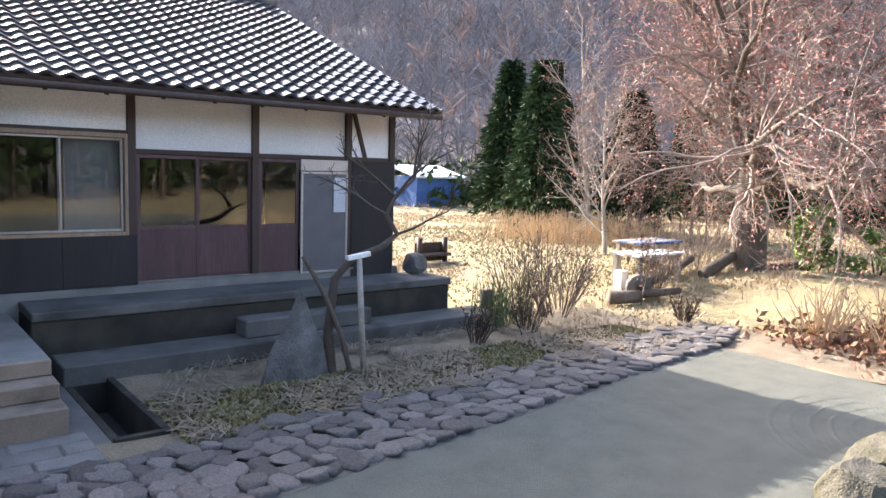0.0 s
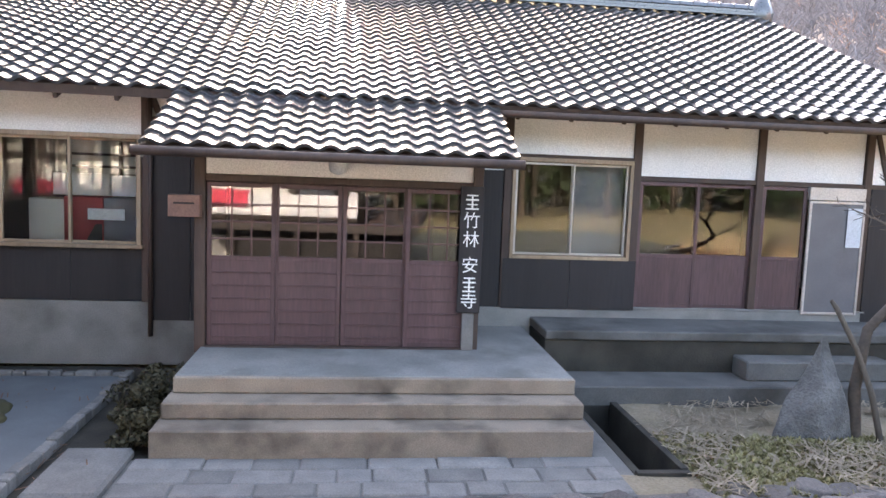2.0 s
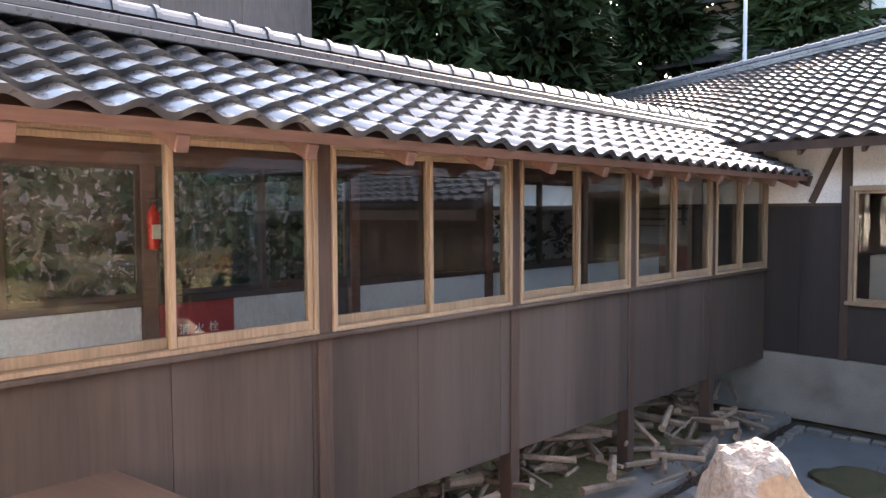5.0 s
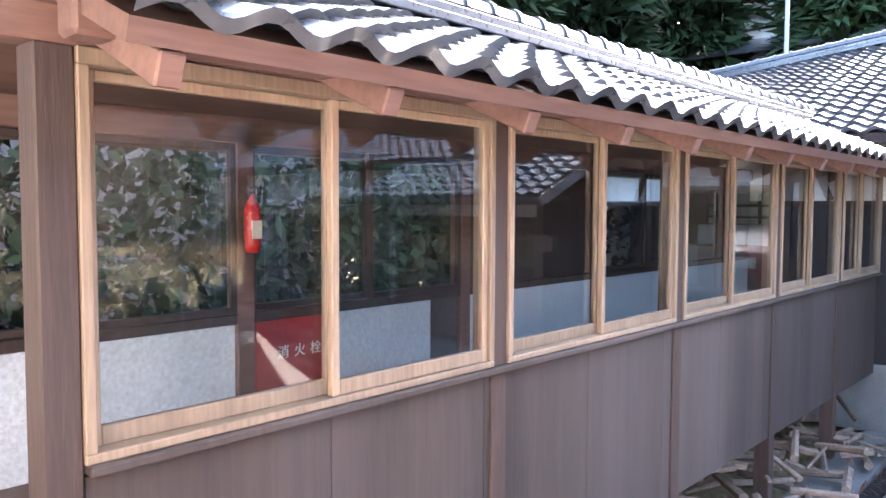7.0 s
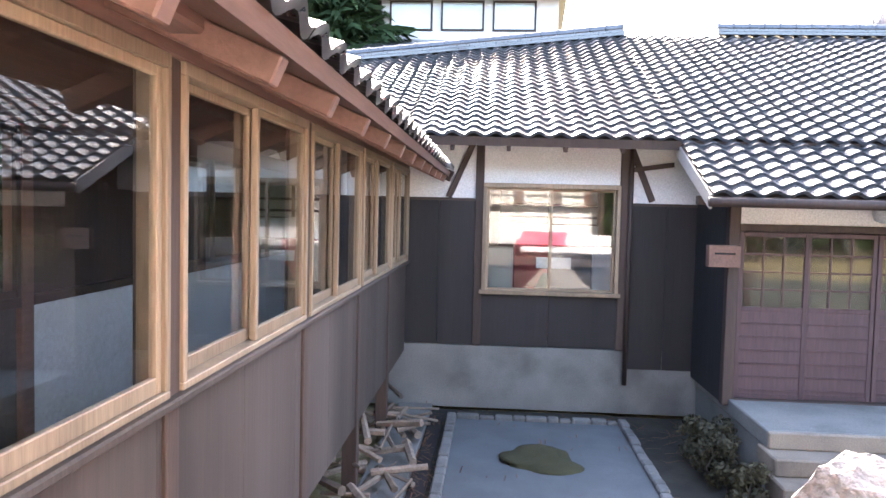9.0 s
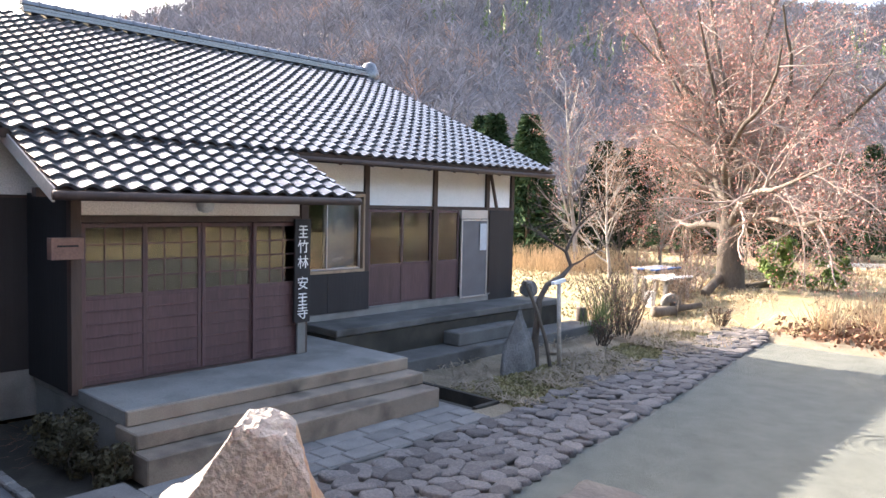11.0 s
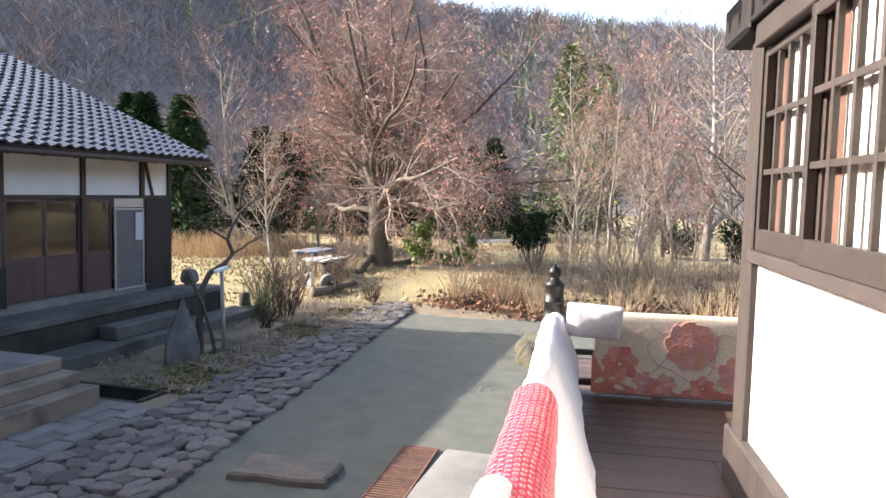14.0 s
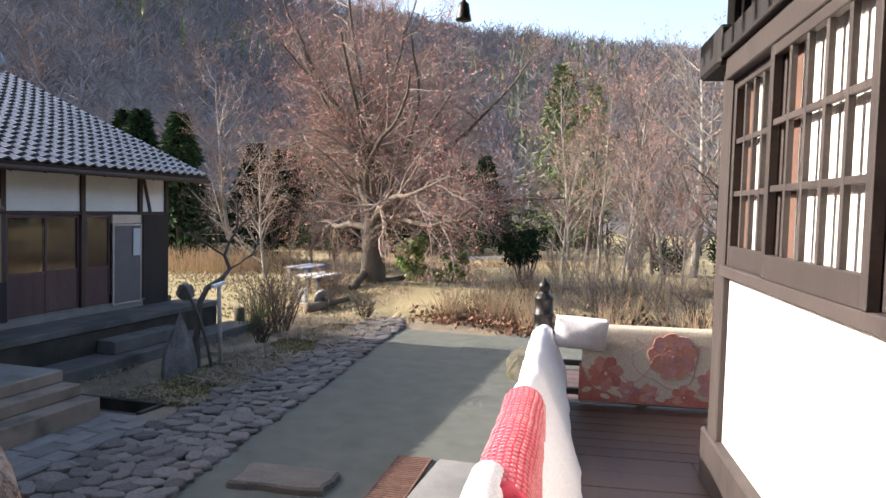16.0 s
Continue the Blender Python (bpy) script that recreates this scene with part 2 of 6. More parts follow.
M_FIREWOOD = mat("firewood", (0.26, 0.2, 0.15), (0.15, 0.11, 0.085), rough=0.85, scale=8, fine=50, bump=0.5, rnd=0.4)
M_STORE = mat("grey_brown_wall", (0.2, 0.165, 0.15), (0.15, 0.125, 0.115), rough=0.85, scale=2, fine=30, stretch=(1, 1, 0.1), bump=0.2)
M_GLASS = glass_mat("window_glass")

# ---- mesh helpers ----
WORLD_OF = {}


def thing(name, at, label, category, group="", kind="", m=None, lift=0.0):
    """An empty at its base; lift raises the whole thing with all its parts."""
    ob = new(name)
    ob.empty_display_size = 0.2
    m = m or pose(*at)
    ob.matrix_basis = Matrix.Translation((0, 0, lift)) @ m
    WORLD_OF[ob.name] = m
    return tagged(ob, label, category, group, kind)


def put(ob, parent, local=False):
    """Hang ob under parent; its mesh is in world metres, or in the parent's own when local."""
    if parent is None:
        WORLD_OF[ob.name] = Matrix()
        return ob
    ob.parent = parent
    base = WORLD_OF.get(parent.name, Matrix())
    if local:
        WORLD_OF[ob.name] = base.copy()
    else:
        ob.matrix_parent_inverse = base.inverted()
        WORLD_OF[ob.name] = Matrix()
    return ob


def part(name, bm, material, parent=None, label="", local=False, smooth=False):
    me = bpy.data.meshes.new(name)
    bm.to_mesh(me)
    bm.free()
    me.materials.append(material)
    if smooth:
        me.shade_smooth()
    ob = new(name, me)
    put(ob, parent, local)
    if label:
        ob["label"] = label
    return ob


def raw(name, verts, faces, material, parent=None, label="", local=False, smooth=False):
    me = bpy.data.meshes.new(name)
    me.from_pydata(verts, [], faces)
    me.materials.append(material)
    if smooth:
        me.shade_smooth()
    ob = new(name, me)
    put(ob, parent, local)
    if label:
        ob["label"] = label
    return ob


def cube(bm, lo, hi, bev=0.006):
    x0, y0, z0 = lo
    x1, y1, z1 = hi
    b = min(bev, 0.3 * min(abs(x1 - x0), abs(y1 - y0), abs(z1 - z0)))
    vs = [bm.verts.new(c) for c in ((x0, y0, z0), (x1, y0, z0), (x1, y1, z0), (x0, y1, z0),
                                    (x0, y0, z1), (x1, y0, z1), (x1, y1, z1), (x0, y1, z1))]
    fs = [bm.faces.new([vs[i] for i in f]) for f in ((0, 3, 2, 1), (4, 5, 6, 7), (0, 1, 5, 4), (1, 2, 6, 5), (2, 3, 7, 6), (3, 0, 4, 7))]
    if b > 0.0005:
        es = {e for f in fs for e in f.edges}
        bmesh.ops.bevel(bm, geom=list(es), offset=b, segments=1, affect="EDGES")


def box(name, lo, hi, material, parent=None, label="", bev=0.006, local=False):
    bm = bmesh.new()
    cube(bm, lo, hi, bev)
    return part(name, bm, material, parent, label, local)


def boxes(name, items, material, parent=None, label="", bev=0.004, local=False):
    bm = bmesh.new()
    for lo, hi in items:
        b2 = bmesh.new()
        cube(b2, lo, hi, bev)
        me = bpy.data.meshes.new("tmp")
        b2.to_mesh(me)
        b2.free()
        bm.from_mesh(me)
        bpy.data.meshes.remove(me)
    return part(name, bm, material, parent, label, local)


def beam(name, p, q, w, h, material, parent=None, label="", local=False, bev=0.006):
    """A straight timber from p to q."""
    p, q = Vector(p), Vector(q)
    ln = (q - p).length
    bm = bmesh.new()
    cube(bm, (-w / 2, -h / 2, 0), (w / 2, h / 2, ln), bev)
    bm.transform(Matrix.Translation(p) @ (q - p).to_track_quat("Z", "Y").to_matrix().to_4x4())
    return part(name, bm, material, parent, label, local)


def pole(name, p, q, r0, r1, material, parent=None, sides=10, label="", local=False):
    p, q = Vector(p), Vector(q)
    bm = bmesh.new()
    bmesh.ops.create_cone(bm, cap_ends=True, segments=sides, radius1=r0, radius2=r1, depth=(q - p).length)
    bm.transform(Matrix.Translation((p + q) / 2) @ (q - p).to_track_quat("Z", "Y").to_matrix().to_4x4())
    return part(name, bm, material, parent, label, local, smooth=sides > 7)


def stone_mesh(rng, sx, sy, sz, rough=0.25, sub=2, flat=0.0):
    bm = bmesh.new()
    bmesh.ops.create_icosphere(bm, subdivisions=sub, radius=1)
    off = Vector((rng.uniform(0, 50), rng.uniform(0, 50), rng.uniform(0, 50)))
    for v in bm.verts:
        n = noise.noise(v.co * 0.9 + off) + 0.5 * noise.noise(v.co * 2.1 + off)
        v.co *= 1 + rough * n
        if flat:
            v.co.z = max(min(v.co.z, flat), -flat)
        v.co = Vector((v.co.x * sx, v.co.y * sy, v.co.z * sz))
    return bm


def profile(name, rings, material, parent=None, sides=16, label="", at=(0, 0, 0), local=False):
    """A turned shape from (radius, height) rings."""
    vs, fs = [], []
    for r, z in rings:
        for i in range(sides):
            a = 2 * math.pi * i / sides
            vs.append((at[0] + r * math.cos(a), at[1] + r * math.sin(a), at[2] + z))
    for k in range(len(rings) - 1):
        for i in range(sides):
            j = (i + 1) % sides
            fs.append((k * sides + i, k * sides + j, (k + 1) * sides + j, (k + 1) * sides + i))
    fs.append(tuple(range(sides))[::-1])
    fs.append(tuple((len(rings) - 1) * sides + i for i in range(sides)))
    return raw(name, vs, fs, material, parent, label, local, smooth=True)

# ---- roof tiles ----
TW, TL = 0.262, 0.242


def tile_shape(w=TW, ln=TL):
    """One S-shaped roof tile: x across, y up the slope, z out of the roof."""
    vs, fs = [], []
    n = 8
    prof = []
    for i in range(n + 1):
        s = i / n
        prof.append((s * w - w / 2, 0.026 * math.sin(2 * math.pi * (s - 0.08)) + 0.012))
    for x, h in prof:
        vs.append((x, -0.03, h + 0.044))
    for x, h in prof:
        vs.append((x, ln, h + 0.004))
    for x, h in prof:
        vs.append((x, -0.022, h + 0.002))
    for x, h in prof:
        vs.append((x, -0.03, h + 0.044))
    k = n + 1
    for i in range(n):
        fs.append((i, i + 1, k + i + 1, k + i))
        fs.append((2 * k + i, 2 * k + i + 1, 3 * k + i + 1, 3 * k + i))
    return vs, fs


TILE_V, TILE_F = tile_shape()
tile_me = bpy.data.meshes.new("tile")
tile_me.from_pydata(TILE_V, [], TILE_F)
tile_me.materials.append(M_TILE)
tile_me.shade_smooth()


def tile_field(deck, a, b, c, d, single_rows=0, single_span=None, seed=1):
    """Tiles over the slope a-b (eave) to d-c (ridge). The lowest rows may be objects of their own."""
    rng = random.Random(seed)
    a, b, c, d = map(Vector, (a, b, c, d))
    cols = max(1, round((b - a).length / TW))
    rows = max(1, round(((d - a).length + (c - b).length) / 2 / TL))
    tv = np.array(TILE_V)
    vs, fs = [], []
    cnt = 0
    for r in range(rows):
        lo, hi = a.lerp(d, r / rows), b.lerp(c, r / rows)
        for k in range(cols):
            s = (k + 0.5) / cols
            p = lo.lerp(hi, s)
            up = (d.lerp(c, s) - a.lerp(b, s)).normalized()
            x = (hi - lo).normalized()
            z = x.cross(up).normalized()
            up = z.cross(x)
            sx = (hi - lo).length / cols / TW
            jit = rng.uniform(-0.006, 0.006)
            m = Matrix(((x.x * sx, up.x, z.x, p.x), (x.y * sx, up.y, z.y, p.y), (x.z * sx, up.z, z.z, p.z + jit * 0.5), (0, 0, 0, 1)))
            if r < single_rows and (single_span is None or single_span[0] < p.x < single_span[1]):
                t = new("tile", tile_me)
                t.parent = deck
                t.matrix_parent_inverse = WORLD_OF[deck.name].inverted()
                t.matrix_basis = m
            else:
                mm = np.array(m)
                w = tv @ mm[:3, :3].T + mm[:3, 3]
                vs.append(w)
                fs.extend(tuple(i + cnt for i in f) for f in TILE_F)
                cnt += len(tv)
    if not vs:
        return None
    ob = raw("tile_field", np.concatenate(vs).tolist(), fs, M_TILE, deck, "rows of dark glazed roof tiles", smooth=True)
    ob["kind"] = "stuff"
    return ob


def slab(name, a, b, c, d, thick, material, parent, label="", n=6):
    """A sloping sheet with thickness below, bent where its corners are not in one plane."""
    a, b, c, d = map(Vector, (a, b, c, d))
    nn = (b - a).cross(d - a).normalized() * thick
    top = [a.lerp(b, i / n).lerp(d.lerp(c, i / n), j / n) for j in range(n + 1) for i in range(n + 1)]
    vs = [tuple(v) for v in top] + [tuple(v - nn) for v in top]
    k, o = n + 1, (n + 1) ** 2
    fs = []
    for j in range(n):
        for i in range(n):
            q = (j * k + i, j * k + i + 1, (j + 1) * k + i + 1, (j + 1) * k + i)
            fs += [q, tuple(o + x for x in reversed(q))]
    for i in range(n):
        fs += [(i + 1, i, o + i, o + i + 1), (n * k + i, n * k + i + 1, o + n * k + i + 1, o + n * k + i),
               (i * k, (i + 1) * k, o + (i + 1) * k, o + i * k), ((i + 1) * k + n, i * k + n, o + i * k + n, o + (i + 1) * k + n)]
    return raw(name, vs, fs, material, parent, label)


def ridge_caps(parent, p, q, r=0.09, step=0.26, layers=2, label="ridge of dark glazed cap tiles"):
    """Stacked ridge with round cap tiles along p to q."""
    p, q = Vector(p), Vector(q)
    n = max(2, int((q - p).length / step))
    d = (q - p).normalized()
    side = d.cross(Vector((0, 0, 1))).normalized()
    up = side.cross(d)
    for i in range(layers):
        w = 0.17 - 0.025 * i
        beam("ridge_course", p + up * (0.03 + 0.06 * i), q + up * (0.03 + 0.06 * i), 0.055 if abs(up.z) < 0.1 else 2 * w, 0.055, M_TILE, parent)
    top = 0.03 + 0.06 * layers
    ln = (q - p).length / n
    vs, fs = [], []
    for s, rr in ((0.0, r * 1.18), (0.12, r * 1.18), (0.14, r), (1.0, r)):
        for j in range(9):
            an = math.pi * j / 8
            vs.append((rr * math.cos(an), s * ln, rr * math.sin(an) * 1.05))
    for e in range(3):
        for j in range(8):
            fs.append((e * 9 + j, e * 9 + j + 1, e * 9 + j + 10, e * 9 + j + 9))
    fs.append(tuple(range(9)))
    me = bpy.data.meshes.new("ridge_cap")
    me.from_pydata(vs, [], fs)
    me.materials.append(M_TILE)
    for k in range(n):
        c = p + d * (k * ln) + up * top
        o = new("ridge_cap", me)
        o.parent = parent
        o.matrix_parent_inverse = WORLD_OF[parent.name].inverted()
        o.matrix_basis = Matrix(((side.x, d.x, up.x, c.x), (side.y, d.y, up.y, c.y), (side.z, d.z, up.z, c.z), (0, 0, 0, 1)))


# ---- sash and door makers ----
def sash(parent, name, axis, at, s0, s1, z0, z1, frame_mat, rail=0.045, depth=0.035, cols=1, rows=1, bar=0.02, pane=True, low=0.0, low_mat=None, label="", local=False, foot=None):
    """A framed leaf in a wall. axis 'x': the leaf runs along x at y=at; axis 'y': along y at x=at. low: height of a solid lower panel."""
    def P(s, o, z):
        return (s, at + o, z) if axis == "x" else (at + o, s, z)

    def rect(a, b, c, d, o0, o1):
        p, q = P(a, o0, c), P(b, o1, d)
        return (tuple(min(p[i], q[i]) for i in range(3)), tuple(max(p[i], q[i]) for i in range(3)))
    h = depth / 2
    foot = foot or rail
    items = [rect(s0, s0 + rail, z0, z1, -h, h), rect(s1 - rail, s1, z0, z1, -h, h),
             rect(s0 + rail, s1 - rail, z1 - rail, z1, -h + 0.002, h - 0.002), rect(s0 + rail, s1 - rail, z0, z0 + foot, -h + 0.002, h - 0.002)]
    zl = z0 + foot
    if low:
        items.append(rect(s0 + rail, s1 - rail, z0 + low - rail, z0 + low, -h + 0.002, h - 0.002))
        zl = z0 + low
    leaf = boxes(name, items, frame_mat, parent, label, local=local)
    W = (s1 - s0 - 2 * rail)
    for i in range(1, cols):
        s = s0 + rail + W * i / cols
        lo, hi = rect(s - bar / 2, s + bar / 2, zl, z1 - rail, -h * 0.6, h * 0.6)
        box("glazing_bar", lo, hi, frame_mat, leaf, bev=0.002, local=local)
    for j in range(1, rows):
        z = zl + (z1 - rail - zl) * j / rows
        lo, hi = rect(s0 + rail, s1 - rail, z - bar / 2, z + bar / 2, -h * 0.5, h * 0.5)
        box("glazing_bar", lo, hi, frame_mat, leaf, bev=0.002, local=local)
    if pane:
        lo, hi = rect(s0 + rail - 0.004, s1 - rail + 0.004, zl - 0.004, z1 - rail + 0.004, -0.002, 0.002)
        g = box("pane", lo, hi, M_GLASS, leaf, "clear window glass", bev=0, local=local)
        g.visible_shadow = False
    if low:
        lo, hi = rect(s0 + rail - 0.004, s1 - rail + 0.004, z0 + foot - 0.004, z0 + low - rail + 0.004, -0.008, 0.008)
        box("lower_panel", lo, hi, low_mat or frame_mat, leaf, bev=0.002, local=local)
    return leaf


# ---- the long house ----
FY = 9.3
EY, EZ, RY, RZ = 8.58, 3.42, 13.85, 5.86
house = thing("house", (5, 11, 0), "long white-plastered timber house with dark tiled roof", "house", lift=0.12)
# walls
box("foundation", (5.2, 9.27, 0.0), (12.1, 9.42, 0.76), M_CONC, house, "grey concrete footing")
box("foundation", (-6.8, 9.3, -0.1), (2.2, 9.46, 0.74), M_CONC, house, "grey weathered concrete footing")
for i, (x0, x1, z0, z1) in enumerate(((5.3, 5.83, 2.6, 3.42), (5.89, 7.61, 2.86, 3.42), (7.72, 9.41, 2.62, 3.42), (9.51, 11.03, 2.62, 3.42), (11.15, 11.9, 2.62, 3.42),
                                      (-6.8, -0.79, 2.68, 3.5), (-0.69, 1.09, 2.9, 3.5), (1.19, 2.3, 2.66, 3.5))):
    box("plaster_panel", (x0, FY + 0.03, z0), (x1, FY + 0.12, z1), M_PLASTER, house, "white plaster wall panel")
for x, z0, z1 in ((5.86, 0.76, 3.45), (7.665, 0.76, 3.45), (9.46, 0.76, 3.45), (11.09, 0.76, 3.45), (11.95, 0.6, 3.45), (-0.74, 0.74, 3.5), (1.14, 0.74, 3.5)):
    box("post", (x - 0.055, FY - 0.02, z0), (x + 0.055, FY + 0.13, z1), M_POST, house)
for x0, x1, z in ((5.8, 7.61, 2.83), (7.72, 12.0, 2.59), (-6.8, -0.8, 2.66), (1.2, 2.3, 2.64)):
    box("lintel", (x0, FY - 0.005, z - 0.035), (x1, FY + 0.125, z + 0.035), M_POST, house)
box("wall_plate", (-6.8, FY - 0.03, 3.42), (12.1, FY + 0.14, 3.52), M_POST, house)
beam("brace", (11.19, FY + 0.02, 3.36), (11.42, FY + 0.02, 2.62), 0.05, 0.07, M_POST, house)
beam("brace", (-0.84, FY + 0.02, 3.42), (-1.15, FY + 0.02, 2.7), 0.06, 0.08, M_POST, house)
beam("brace", (1.2, FY + 0.02, 3.42), (1.5, FY + 0.02, 2.7), 0.06, 0.08, M_POST, house)
beam("brace", (1.2, FY - 0.02, 3.1), (1.75, FY - 0.02, 3.18), 0.06, 0.06, M_POST, house)


def boarding(x0, x1, z0, z1, y, n):
    for i in range(n):
        a, b = x0 + (x1 - x0) * i / n, x0 + (x1 - x0) * (i + 1) / n
        box("wall_board", (a + 0.002, y, z0), (b - 0.002, y + 0.025, z1), M_DARKWOOD, house, bev=0.003)


boarding(5.3, 5.8, 0.75, 2.63, FY - 0.006, 1)
boarding(5.83, 7.72, 0.74, 1.44, FY - 0.03, 2)
boarding(11.14, 11.98, 0.63, 2.56, FY - 0.035, 1)
boarding(-1.75, -0.79, 0.75, 2.66, FY - 0.006, 2)
boarding(-0.69, 1.09, 0.75, 1.48, FY - 0.006, 2)
boarding(1.19, 2.2, 0.5, 2.64, FY - 0.006, 2)
box("wall_back", (-6.8, 18.2, 0), (12.1, 18.35, 3.5), M_PLASTER, house)
box("wall_end", (11.95, FY + 0.14, 0.3), (12.08, 18.2, 3.5), M_PLASTER, house)
box("gable_wall", (11.7, 11.4, 3.5), (11.8, 16.3, 4.4), M_PLASTER, house)
box("wall_end", (-6.95, FY, 0), (-6.8, 18.2, 3.5), M_PLASTER, house)
# interior: closed rooms, their shade put into dark and near-black colours
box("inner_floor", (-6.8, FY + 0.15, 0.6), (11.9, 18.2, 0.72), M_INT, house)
box("inner_ceiling", (-6.8, FY + 0.15, 3.2), (11.9, 18.2, 3.28), M_SHADE, house)
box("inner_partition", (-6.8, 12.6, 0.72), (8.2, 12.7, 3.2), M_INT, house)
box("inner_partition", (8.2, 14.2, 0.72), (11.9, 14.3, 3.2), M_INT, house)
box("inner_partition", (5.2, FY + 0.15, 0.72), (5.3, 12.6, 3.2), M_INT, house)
# window of the right wing
w1 = box("window_frame", (5.92, FY - 0.03, 2.76), (7.61, FY + 0.1, 2.82), M_WARMWOOD, house, "pale timber window frame")
boxes("window_frame", [((5.92, FY - 0.03, 1.44), (5.965, FY + 0.1, 2.76)), ((7.565, FY - 0.03, 1.44), (7.61, FY + 0.1, 2.76)), ((5.965, FY - 0.04, 1.44), (7.565, FY + 0.1, 1.49))], M_WARMWOOD, house)
sash(house, "window_sash", "x", FY + 0.02, 5.97, 6.79, 1.495, 2.755, M_ALU, rail=0.03)
sash(house, "window_sash", "x", FY + 0.06, 6.75, 7.56, 1.495, 2.755, M_ALU, rail=0.03)
box("curtain", (6.85, FY + 0.2, 1.3), (7.55, FY + 0.24, 2.8), M_SCREEN, house, "grey hanging curtain")
# sliding doors of the right wing
for x0, x1, o in ((7.72, 8.6, 0.02), (8.55, 9.41, 0.06), (9.52, 10.19, 0.02)):
    sash(house, "sliding_door", "x", FY + o, x0, x1, 0.79, 2.55, M_DOOR, rail=0.05, low=0.76, low_mat=M_DOOR, label="plum-brown sliding door with glass top")
box("door_sill", (7.72, FY - 0.04, 0.76), (11.2, FY + 0.12, 0.79), M_CONC, house)
sd = sash(house, "screen_door", "x", FY - 0.05, 10.2, 11.05, 0.74, 2.37, M_ALU, rail=0.035, pane=False, label="grey framed insect-screen door")
box("screen_mesh", (10.23, FY - 0.052, 0.77), (11.02, FY - 0.048, 2.34), M_SCREEN, sd, "grey insect mesh", bev=0)
box("notice", (10.78, FY - 0.075, 1.72), (11.0, FY - 0.069, 2.28), M_INWHITE, sd, "pale paper behind the mesh", bev=0)
box("transom", (10.2, FY - 0.05, 2.38), (11.05, FY + 0.02, 2.56), M_ALU, house)
# window of the left wing
boxes("window_frame", [((-0.69, FY - 0.06, 2.84), (1.09, FY + 0.1, 2.9)), ((-0.69, FY - 0.06, 1.48), (-0.64, FY + 0.1, 2.84)), ((1.04, FY - 0.06, 1.48), (1.09, FY + 0.1, 2.84)), ((-0.72, FY - 0.08, 1.44), (1.12, FY + 0.1, 1.49))], M_WARMWOOD, house, "honey-coloured timber window frame")
sash(house, "window_sash", "x", FY + 0.0, -0.64, 0.22, 1.49, 2.84, M_WARMWOOD, rail=0.035)
sash(house, "window_sash", "x", FY + 0.045, 0.18, 1.04, 1.49, 2.84, M_WARMWOOD, rail=0.035)
# behind that glass: papered lattice, red and pale cupboards
box("cupboard", (-0.72, 10.3, 0.72), (-0.25, 10.7, 2.0), M_CREAM, house, "cream cupboard inside")
box("cupboard", (-0.245, 10.28, 0.72), (0.28, 10.7, 2.04), M_RED, house, "red cupboard inside")
box("cupboard", (0.285, 10.3, 0.72), (0.88, 10.7, 2.03), M_SCREEN, house, "grey cupboard inside")
box("cupboard", (0.885, 10.3, 0.72), (1.35, 10.7, 2.03), M_INWHITE, house, "pale grey cupboard inside")
box("notice", (0.08, 10.262, 1.72), (0.58, 10.276, 1.88), M_WHITEPAINT, house, "white paper notice", bev=0.002)
slab("paper_bag", (0.0, 10.26, 1.3), (0.27, 10.26, 1.3), (0.27, 10.275, 1.66), (0.18, 10.275, 1.66), 0.01, M_DARKWOOD, house, "dark folded bag", 2)
box("white_box", (-0.47, 10.5, 2.05), (0.3, 10.9, 2.36), M_PAPER, house, "white carton inside")
box("white_box", (0.33, 10.5, 2.05), (0.98, 10.9, 2.34), M_INWHITE, house, "pale carton inside")
pl = box("paper_screen", (-0.45, 11.0, 2.36), (1.05, 11.03, 2.9), M_PAPER, house, "white paper screen inside")
for z in (2.44, 2.62, 2.88):
    box("screen_bar", (-0.48, 10.97, z), (1.08, 11.04, z + 0.04), M_DARKWOOD, pl)
for x in (-0.62, 0.28, 1.03):
    box("screen_bar", (x, 10.975, 2.0), (x + (0.16 if x < 0 else 0.05), 11.035, 2.95), M_DARKWOOD, pl)
downpipe = pole("downpipe", (1.21, FY - 0.07, 0.3), (1.21, FY - 0.07, 3.4), 0.03, 0.03, M_POST, house, label="brown rainwater pipe")
# vestibule
VY = 7.94
for x in (2.05, 5.18):
    box("vestibule_post", (x, VY - 0.06, 0.43), (x + 0.12, VY + 0.06, 2.66), M_POST, house)
box("vestibule_lintel", (2.17, VY - 0.05, 2.38), (5.18, VY + 0.05, 2.46), M_POST, house)
box("vestibule_beam", (1.7, VY - 0.06, 2.66), (5.5, VY + 0.06, 2.76), M_POST, house)
box("plaster_panel", (2.17, VY - 0.02, 2.46), (5.18, VY + 0.03, 2.66), M_PLASTER, house, "white plaster strip over the doors")
for k, (a, b, o) in enumerate(((2.18, 2.94, 0.0), (2.92, 3.68, 0.04), (3.69, 4.44, 0.04), (4.42, 5.17, 0.0))):
    leaf = sash(house, "entrance_door", "x", VY + o, a, b, 0.51, 2.37, M_DOOR, rail=0.05, cols=3, rows=4, low=1.03, low_mat=M_DOOR, label="plum-brown latticed sliding entrance door")
    for j in range(6):
        box("door_slat", (a + 0.05, VY + o - 0.022, 0.6 + 0.15 * j), (b - 0.05, VY + o - 0.008, 0.6 + 0.15 * j + 0.012), M_DOOR, leaf, bev=0.002)
box("threshold", (2.17, VY - 0.09, 0.47), (5.18, VY + 0.1, 0.51), M_POST, house)
